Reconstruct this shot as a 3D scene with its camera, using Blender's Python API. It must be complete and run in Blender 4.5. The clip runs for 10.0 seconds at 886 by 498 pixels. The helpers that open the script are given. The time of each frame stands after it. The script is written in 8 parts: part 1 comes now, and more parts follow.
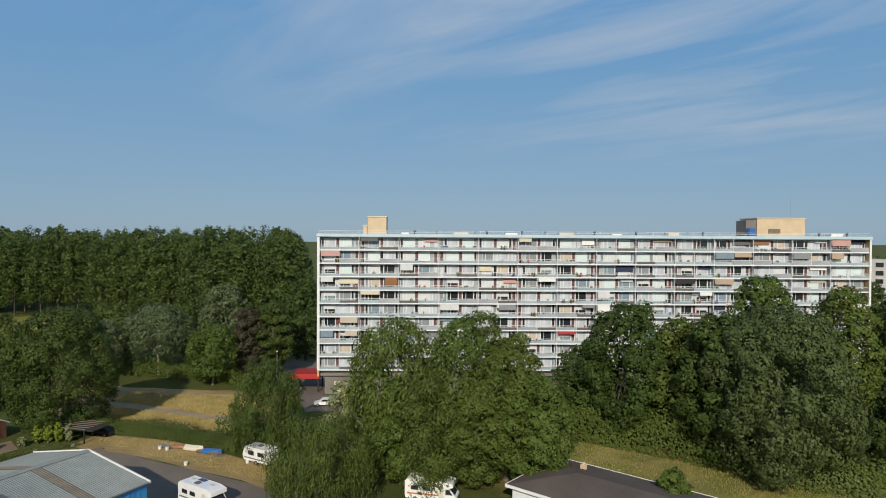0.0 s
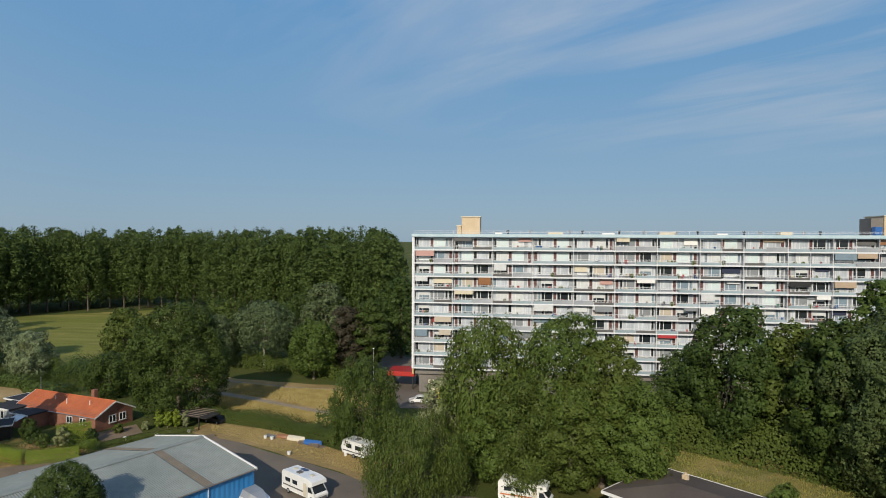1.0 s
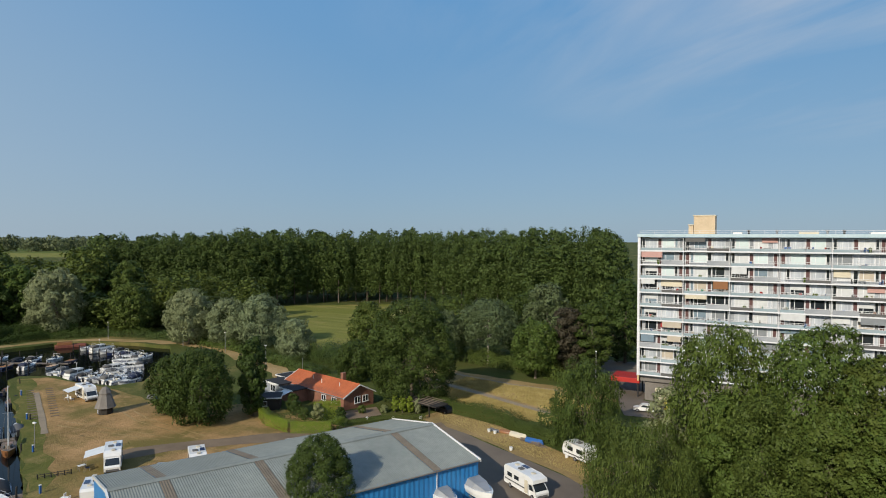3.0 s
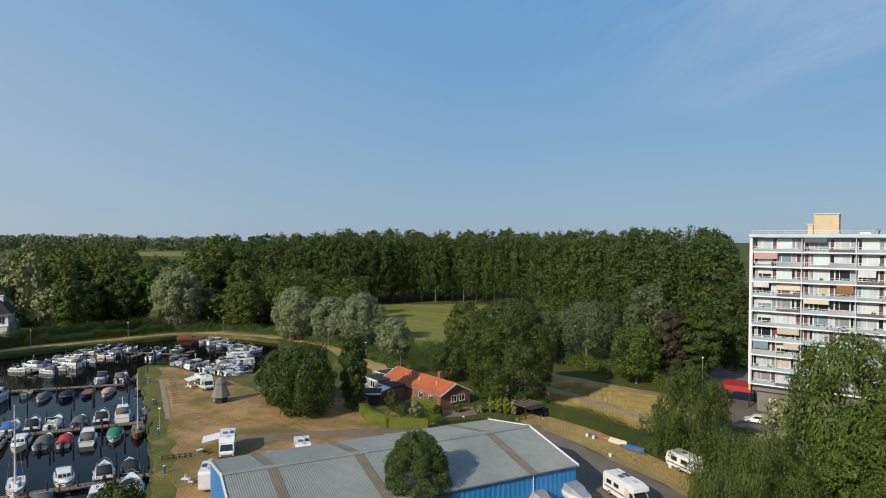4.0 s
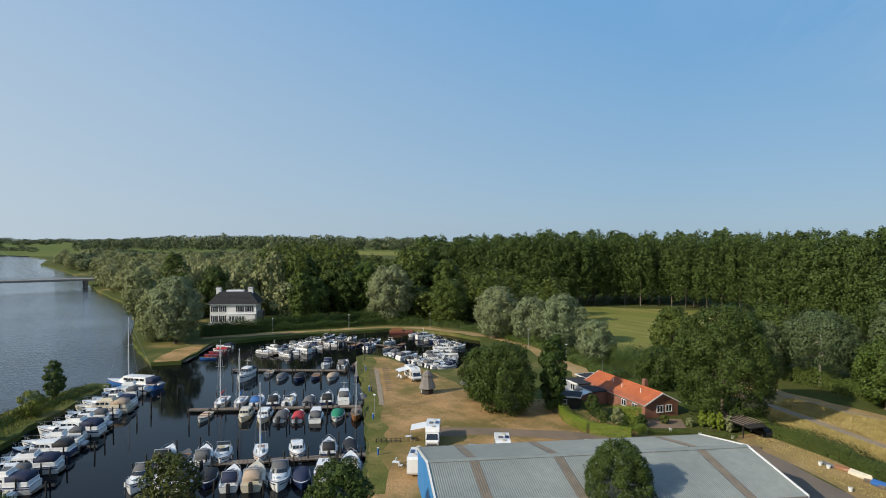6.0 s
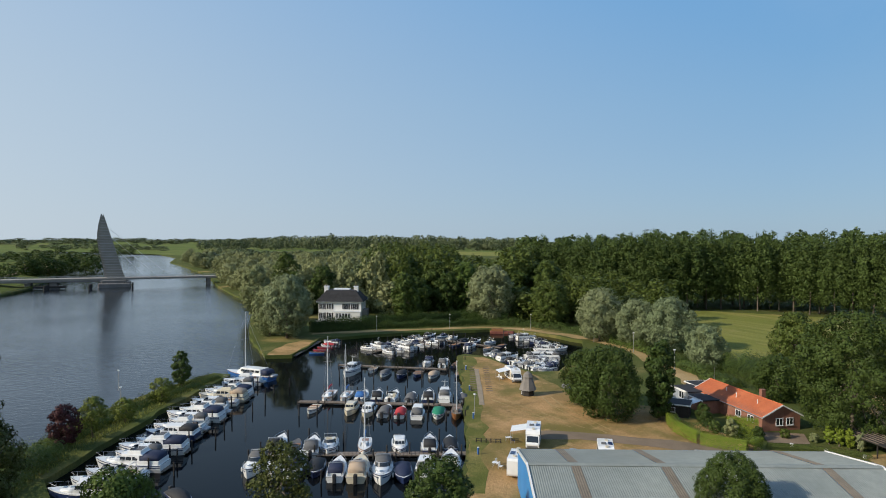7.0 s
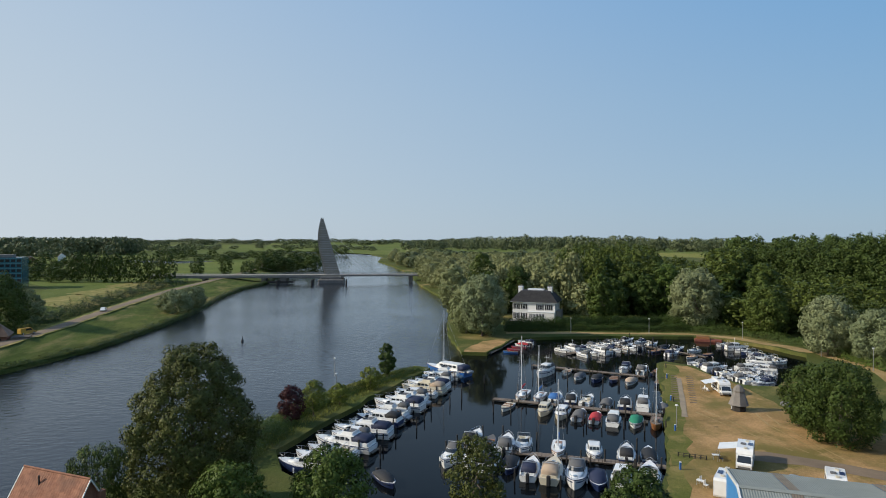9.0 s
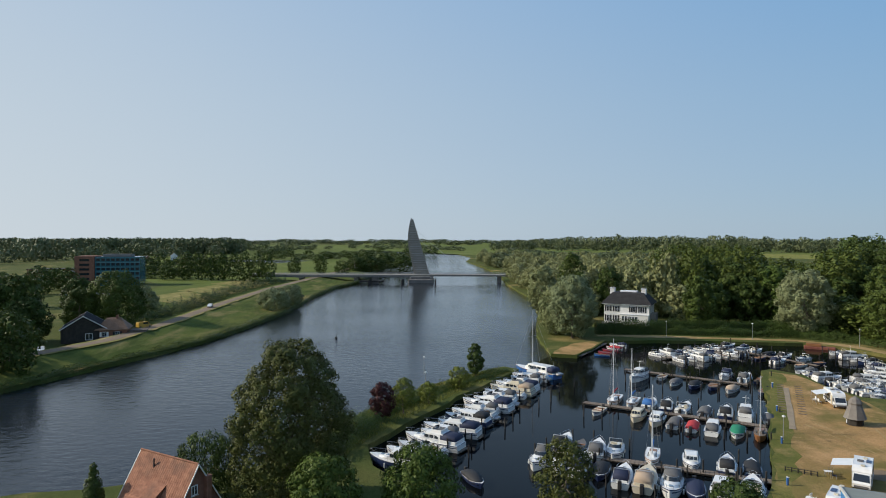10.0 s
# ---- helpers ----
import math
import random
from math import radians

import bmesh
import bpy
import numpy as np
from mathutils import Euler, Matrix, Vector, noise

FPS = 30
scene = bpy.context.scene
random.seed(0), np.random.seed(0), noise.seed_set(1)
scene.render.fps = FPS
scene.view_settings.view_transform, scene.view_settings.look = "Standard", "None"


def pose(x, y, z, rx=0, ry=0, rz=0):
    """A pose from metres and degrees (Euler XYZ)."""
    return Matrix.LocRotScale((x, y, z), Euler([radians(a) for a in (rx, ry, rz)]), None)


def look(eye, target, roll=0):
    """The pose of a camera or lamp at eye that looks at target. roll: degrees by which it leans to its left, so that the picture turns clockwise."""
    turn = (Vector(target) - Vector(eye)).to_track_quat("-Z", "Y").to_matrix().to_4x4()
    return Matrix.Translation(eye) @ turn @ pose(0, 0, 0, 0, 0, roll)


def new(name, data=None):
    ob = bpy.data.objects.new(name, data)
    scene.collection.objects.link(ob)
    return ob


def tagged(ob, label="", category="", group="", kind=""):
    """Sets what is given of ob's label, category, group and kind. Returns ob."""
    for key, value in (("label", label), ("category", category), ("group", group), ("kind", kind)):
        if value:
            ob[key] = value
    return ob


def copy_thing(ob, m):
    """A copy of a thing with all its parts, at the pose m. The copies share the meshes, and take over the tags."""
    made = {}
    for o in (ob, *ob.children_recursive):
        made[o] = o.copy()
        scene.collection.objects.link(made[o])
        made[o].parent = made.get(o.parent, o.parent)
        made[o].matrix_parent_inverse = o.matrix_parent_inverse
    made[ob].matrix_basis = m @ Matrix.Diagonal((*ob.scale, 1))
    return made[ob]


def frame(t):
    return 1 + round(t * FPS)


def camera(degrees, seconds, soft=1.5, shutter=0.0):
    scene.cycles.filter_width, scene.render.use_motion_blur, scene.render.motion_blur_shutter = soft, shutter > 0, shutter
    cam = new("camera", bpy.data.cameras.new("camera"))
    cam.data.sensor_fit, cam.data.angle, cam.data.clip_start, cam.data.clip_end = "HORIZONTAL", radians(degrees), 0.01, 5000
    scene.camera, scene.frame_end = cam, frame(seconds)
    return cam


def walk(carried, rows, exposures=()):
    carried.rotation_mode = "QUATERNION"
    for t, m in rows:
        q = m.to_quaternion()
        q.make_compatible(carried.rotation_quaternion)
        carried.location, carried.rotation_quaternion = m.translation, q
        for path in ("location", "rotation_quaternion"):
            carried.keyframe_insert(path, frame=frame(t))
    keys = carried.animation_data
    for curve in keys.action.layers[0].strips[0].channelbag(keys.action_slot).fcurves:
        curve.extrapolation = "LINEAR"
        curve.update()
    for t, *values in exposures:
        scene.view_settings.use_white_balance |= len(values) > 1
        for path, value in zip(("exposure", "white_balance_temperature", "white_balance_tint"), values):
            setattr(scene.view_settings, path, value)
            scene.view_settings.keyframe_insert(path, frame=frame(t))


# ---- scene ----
# ---- camera: a drone hovering on one spot and turning to its left ----
cam = camera(70.5, 10.0, 1.0)
EYE = (0.0, 0.0, 33.0)
ROWS = [
    (0.0, 0.10, -0.97, -0.33), (0.5, 2.84, -0.99, -0.31), (1.0, 8.63, -1.01, -0.27), (1.5, 13.42, -1.02, -0.22),
    (2.0, 18.45, -1.03, -0.21), (2.5, 24.25, -1.04, -0.22), (3.0, 28.72, -1.05, -0.21), (3.2, 30.76, -1.05, -0.20),
    (4.3, 40.19, -1.05, -0.18), (4.5, 42.15, -1.05, -0.16), (5.0, 46.16, -1.05, -0.17), (5.5, 50.97, -1.05, -0.18),
    (5.7, 53.00, -1.05, -0.20), (6.8, 62.77, -1.06, -0.26), (7.0, 64.89, -1.06, -0.26), (7.5, 68.98, -1.07, -0.24),
    (8.0, 73.01, -1.07, -0.23), (8.5, 78.39, -1.07, -0.20), (9.0, 82.49, -1.07, -0.17), (9.5, 86.53, -1.07, -0.13),
    (10.0, 90.57, -1.06, -0.09),
]
walk(cam, [(t, pose(*EYE, 90 + pitch, roll, yaw)) for t, yaw, pitch, roll in ROWS], exposures=[(0.0, -0.16), (3.0, -0.09), (6.5, 0.14), (10.0, 0.07)])

# ---- sky and sun ----
SUN_AZ, SUN_EL = 176.5, 28.5     # degrees to the left of +y, and above the horizon
sun_way = Vector((-math.sin(radians(SUN_AZ)) * math.cos(radians(SUN_EL)), math.cos(radians(SUN_AZ)) * math.cos(radians(SUN_EL)), math.sin(radians(SUN_EL))))
world = bpy.data.worlds.new("sky")
scene.world = world
world.use_nodes = True
wt = world.node_tree
bg = wt.nodes["Background"]
sky = wt.nodes.new("ShaderNodeTexSky")
sky.sky_type, sky.sun_disc = "NISHITA", False
sky.sun_elevation, sky.sun_rotation = radians(SUN_EL), radians(-SUN_AZ)
sky.altitude, sky.air_density, sky.dust_density, sky.ozone_density = 0, 1.0, 0.3, 2.0
wc = wt.nodes.new("ShaderNodeTexCoord")
sep = wt.nodes.new("ShaderNodeSeparateXYZ")
wt.links.new(wc.outputs["Generated"], sep.inputs[0])


def wmath(op, a, b=None, clamp=False):
    n = wt.nodes.new("ShaderNodeMath")
    n.operation, n.use_clamp = op, clamp
    for k, v in enumerate((a, b)):
        if v is None:
            continue
        if isinstance(v, (int, float)):
            n.inputs[k].default_value = v
        else:
            wt.links.new(v, n.inputs[k])
    return n.outputs[0]


# thin high cloud: streaks on a sheet far above
up = wmath("ADD", wmath("MAXIMUM", sep.outputs[2], 0.0), 0.10)
cx, cy = wmath("DIVIDE", sep.outputs[0], up), wmath("DIVIDE", sep.outputs[1], up)
comb = wt.nodes.new("ShaderNodeCombineXYZ")
wt.links.new(cx, comb.inputs[0]), wt.links.new(cy, comb.inputs[1])


def wnoise(rot, stretch, size, detail, rough=0.55, warp=0.0, shift=(0, 0, 0)):
    m = wt.nodes.new("ShaderNodeMapping")
    m.vector_type = "TEXTURE"
    m.inputs["Location"].default_value, m.inputs["Rotation"].default_value, m.inputs["Scale"].default_value = shift, (0, 0, radians(rot)), stretch
    wt.links.new(comb.outputs[0], m.inputs["Vector"])
    n = wt.nodes.new("ShaderNodeTexNoise")
    n.inputs["Scale"].default_value, n.inputs["Detail"].default_value, n.inputs["Roughness"].default_value, n.inputs["Distortion"].default_value = size, detail, rough, warp
    wt.links.new(m.outputs[0], n.inputs["Vector"])
    return n.outputs["Fac"]


streak = wnoise(-42, (2.6, 0.8, 1), 1.5, 7, 0.58, 0.6)
veil = wnoise(-50, (1.6, 1.0, 1), 0.8, 3, 0.5, 0.2, (0.4, 0.2, 0))
# the cirrus field thins out to the left and towards the horizon
away = wmath("SQRT", wmath("ADD", wmath("POWER", wmath("SUBTRACT", cx, 1.2), 2.0), wmath("POWER", wmath("SUBTRACT", cy, 1.9), 2.0)))
field = wmath("SUBTRACT", 1.0, wmath("MULTIPLY", wmath("SUBTRACT", away, 0.7), 0.48, True), True)
wisps = wmath("MULTIPLY", wmath("SUBTRACT", wmath("ADD", wmath("MULTIPLY", streak, 0.6), wmath("MULTIPLY", veil, 0.5)), 0.49), 4.5, True)
cloud = wmath("MULTIPLY", wmath("MULTIPLY", wisps, field), 0.72, True)
# clear-day gradient from the pale horizon to the deep blue above, softening the sky model
ramp = wt.nodes.new("ShaderNodeValToRGB")
wt.links.new(wmath("MAXIMUM", sep.outputs[2], 0.0), ramp.inputs[0])
stops = ((0.0, (2.75, 4.25, 5.8)), (0.10, (2.5, 4.25, 6.25)), (0.20, (2.1, 4.1, 6.5)), (0.36, (1.3, 3.65, 6.9)), (1.0, (0.5, 1.8, 5.0)))
for k, (at, c) in enumerate(stops):
    e = ramp.color_ramp.elements[k] if k < 2 else ramp.color_ramp.elements.new(at)
    e.position, e.color = at, (c[0] / 10, c[1] / 10, c[2] / 10, 1)


def wmix(fac, a, b, mode="MIX"):
    n = wt.nodes.new("ShaderNodeMix")
    n.data_type, n.blend_type = "RGBA", mode
    n.clamp_result = False
    for sock, v in ((0, fac), (6, a), (7, b)):
        if isinstance(v, (int, float, tuple)):
            n.inputs[sock].default_value = v
        else:
            wt.links.new(v, n.inputs[sock])
    return n.outputs[2]


grad = wmix(1.0, ramp.outputs[0], (10.0, 10.0, 10.0, 1), "MULTIPLY")
blend = wmix(0.86, sky.outputs[0], grad)
# summer haze scatters the light pale towards the sun's side
dot = wt.nodes.new("ShaderNodeVectorMath")
dot.operation = "DOT_PRODUCT"
wt.links.new(wc.outputs["Generated"], dot.inputs[0])
dot.inputs[1].default_value = Vector((sun_way.x, sun_way.y, 0)).normalized()
glow = wmath("MULTIPLY", wmath("ADD", dot.outputs["Value"], 0.76), 0.61, True)
glow = wmath("MULTIPLY", glow, wmath("SUBTRACT", 1.0, wmath("MULTIPLY", wmath("MAXIMUM", sep.outputs[2], 0.0), 0.7)), True)
blend = wmix(glow, blend, (6.35, 7.0, 7.5, 1))
wt.links.new(wmix(cloud, blend, (6.2, 6.6, 7.2, 1)), bg.inputs["Color"])
bg.inputs["Strength"].default_value = 0.093
sun = new("sun", bpy.data.lights.new("sun", "SUN"))
sun.data.energy, sun.data.angle, sun.data.color = 4.35, radians(0.55), (1.0, 0.90, 0.74)
sun.matrix_world = look((0, 0, 100), Vector((0, 0, 100)) - sun_way)

# ---- materials ----
def nodes_of(name):
    m = bpy.data.materials.new(name)
    m.use_nodes = True
    return m, m.node_tree, m.node_tree.nodes["Principled BSDF"]


def node(nt, kind, **values):
    n = nt.nodes.new(kind)
    for k, v in values.items():
        n.inputs[k].default_value = v
    return n


def mixed(nt, fac, a, b, mode="MIX"):
    n = nt.nodes.new("ShaderNodeMix")
    n.data_type, n.blend_type = "RGBA", mode
    for sock, v in ((0, fac), (6, a), (7, b)):
        if isinstance(v, bpy.types.NodeSocket):
            nt.links.new(v, n.inputs[sock])
        else:
            n.inputs[sock].default_value = v if sock == 0 else (*v, 1)
    return n.outputs[2]


def span(nt, value, lo, hi, a=0.0, b=1.0):
    n = nt.nodes.new("ShaderNodeMapRange")
    nt.links.new(value, n.inputs[0])
    for k, v in zip((1, 2, 3, 4), (lo, hi, a, b)):
        n.inputs[k].default_value = v
    return n.outputs[0]


def grain(nt, scale, detail=4.0, stretch=None, rough=0.55):
    """Noise over the object's own metres."""
    tc = nt.nodes.new("ShaderNodeTexCoord")
    src = tc.outputs["Object"]
    if stretch:
        mp = node(nt, "ShaderNodeMapping", Scale=stretch)
        nt.links.new(src, mp.inputs["Vector"])
        src = mp.outputs[0]
    n = node(nt, "ShaderNodeTexNoise", Scale=scale, Detail=detail, Roughness=rough)
    nt.links.new(src, n.inputs["Vector"])
    return n.outputs["Fac"]


def surf(name, c1, c2, scale=1.0, rough=0.7, bump=0.15, metal=0.0, vary=0.0, coat=0.0, fine=None, stain=None, stretch=None, lo=0.35, hi=0.65):
    """A surface of two tones: broad stains, fine grain, relief; vary: change from piece to piece."""
    m, nt, p = nodes_of(name)
    broad, small = grain(nt, scale, 5, stretch), grain(nt, fine or scale * 9, 3, stretch)
    col = mixed(nt, span(nt, broad, lo, hi), c1, c2)
    col = mixed(nt, span(nt, small, 0.3, 0.7, 0.0, 0.35), col, [c * 0.6 for c in c1])
    if stain:
        col = mixed(nt, span(nt, grain(nt, scale * 0.23, 6), 0.5, 0.72), col, stain)
    if vary:
        oi = nt.nodes.new("ShaderNodeObjectInfo")
        col = mixed(nt, span(nt, oi.outputs["Random"], 0, 1, 0, vary), col, [c * 0.45 for c in c1])
    nt.links.new(col, p.inputs["Base Color"])
    p.inputs["Roughness"].default_value, p.inputs["Metallic"].default_value, p.inputs["Coat Weight"].default_value = rough, metal, coat
    if bump:
        b = node(nt, "ShaderNodeBump", Strength=bump, Distance=0.03)
        nt.links.new(small, b.inputs["Height"])
        nt.links.new(b.outputs[0], p.inputs["Normal"])
    return m


def paint(name, c, rough=0.35, coat=0.3, metal=0.0, dirt=0.25):
    """Painted metal, moulded plastic or gelcoat with a film of grime."""
    m, nt, p = nodes_of(name)
    d = mixed(nt, span(nt, grain(nt, 0.9, 6), 0.42, 0.75, 0, dirt), c, [v * 0.45 + 0.02 for v in c])
    nt.links.new(d, p.inputs["Base Color"])
    p.inputs["Roughness"].default_value, p.inputs["Coat Weight"].default_value, p.inputs["Metallic"].default_value = rough, coat, metal
    return m


def leaves(name, dark, light, tip=None, spread=0.3, lump=0.42):
    """Foliage: every leaf spray has a tone of its own, every tree a shift; dark blotches paint shade between clumps."""
    m, nt, p = nodes_of(name)
    geo, oi = nt.nodes.new("ShaderNodeNewGeometry"), nt.nodes.new("ShaderNodeObjectInfo")
    col = mixed(nt, span(nt, geo.outputs["Random Per Island"], 0, 1, 0.30, 0.72), dark, light)
    if tip:
        col = mixed(nt, span(nt, geo.outputs["Random Per Island"], 0.80, 1.0, 0, 0.6), col, tip)
    # painted shade: noise blotches of bough size darken the leaf colour
    col = mixed(nt, span(nt, grain(nt, lump, 2), 0.36, 0.66, 0, 0.55), col, [dark[0] * 0.85, dark[1] * 0.8, dark[2] * 0.8])
    col = mixed(nt, span(nt, oi.outputs["Random"], 0, 1, 0, spread), col, [light[0] * 1.15, light[1] * 0.9, light[2] * 0.8])
    nt.links.new(col, p.inputs["Base Color"])
    p.inputs["Roughness"].default_value = 0.5
    p.inputs["Specular IOR Level"].default_value = 0.1
    tr = nt.nodes.new("ShaderNodeBsdfTranslucent")
    nt.links.new(col, tr.inputs["Color"])
    mx = node(nt, "ShaderNodeMixShader", Fac=0.08)
    nt.links.new(p.outputs[0], mx.inputs[1]), nt.links.new(tr.outputs[0], mx.inputs[2])
    nt.links.new(mx.outputs[0], nt.nodes["Material Output"].inputs["Surface"])
    return m


def water(name, deep, wave, size, strength, shine=1.33):
    m, nt, p = nodes_of(name)
    tone = mixed(nt, span(nt, grain(nt, 0.02, 4), 0.35, 0.7), deep, [c * 1.5 for c in deep])
    nt.links.new(tone, p.inputs["Base Color"])
    p.inputs["Roughness"].default_value, p.inputs["IOR"].default_value = 0.06, shine
    b = node(nt, "ShaderNodeBump", Strength=strength, Distance=wave)
    patch = span(nt, grain(nt, 0.012, 3), 0.35, 0.65, 0.35, 1.0)
    mul = nt.nodes.new("ShaderNodeMath")
    mul.operation = "MULTIPLY"
    nt.links.new(grain(nt, size, 4, (1.0, 0.55, 1)), mul.inputs[0]), nt.links.new(patch, mul.inputs[1])
    nt.links.new(mul.outputs[0], b.inputs["Height"])
    nt.links.new(b.outputs[0], p.inputs["Normal"])
    return m


def turf(name, tones, big, mid, straw=0.0, strawc=(0.36, 0.27, 0.11), stretch=None, crisp=1.0):
    """Grass ground: green tones, bare straw patches, mown and trodden unevenness."""
    m, nt, p = nodes_of(name)
    col = mixed(nt, span(nt, grain(nt, big, 6, stretch), 0.5 - 0.15 * crisp, 0.5 + 0.15 * crisp), tones[0], tones[1])
    col = mixed(nt, span(nt, grain(nt, mid, 6, stretch), 0.53 - 0.13 * crisp, 0.53 + 0.13 * crisp, 0, 0.7), col, tones[2])
    if straw:
        col = mixed(nt, span(nt, grain(nt, big * 1.7, 7, stretch, 0.62), 0.62 - straw * 0.3, 0.78 - straw * 0.3), col, strawc)
    fine = grain(nt, 2.2, 5, None, 0.7)
    col = mixed(nt, span(nt, fine, 0.35, 0.75, 0, 0.55), col, [c * 0.5 for c in tones[0]])
    nt.links.new(col, p.inputs["Base Color"])
    p.inputs["Roughness"].default_value = 0.95
    p.inputs["Specular IOR Level"].default_value = 0.1
    b = node(nt, "ShaderNodeBump", Strength=0.8, Distance=0.25)
    nt.links.new(fine, b.inputs["Height"]), nt.links.new(b.outputs[0], p.inputs["Normal"])
    return m


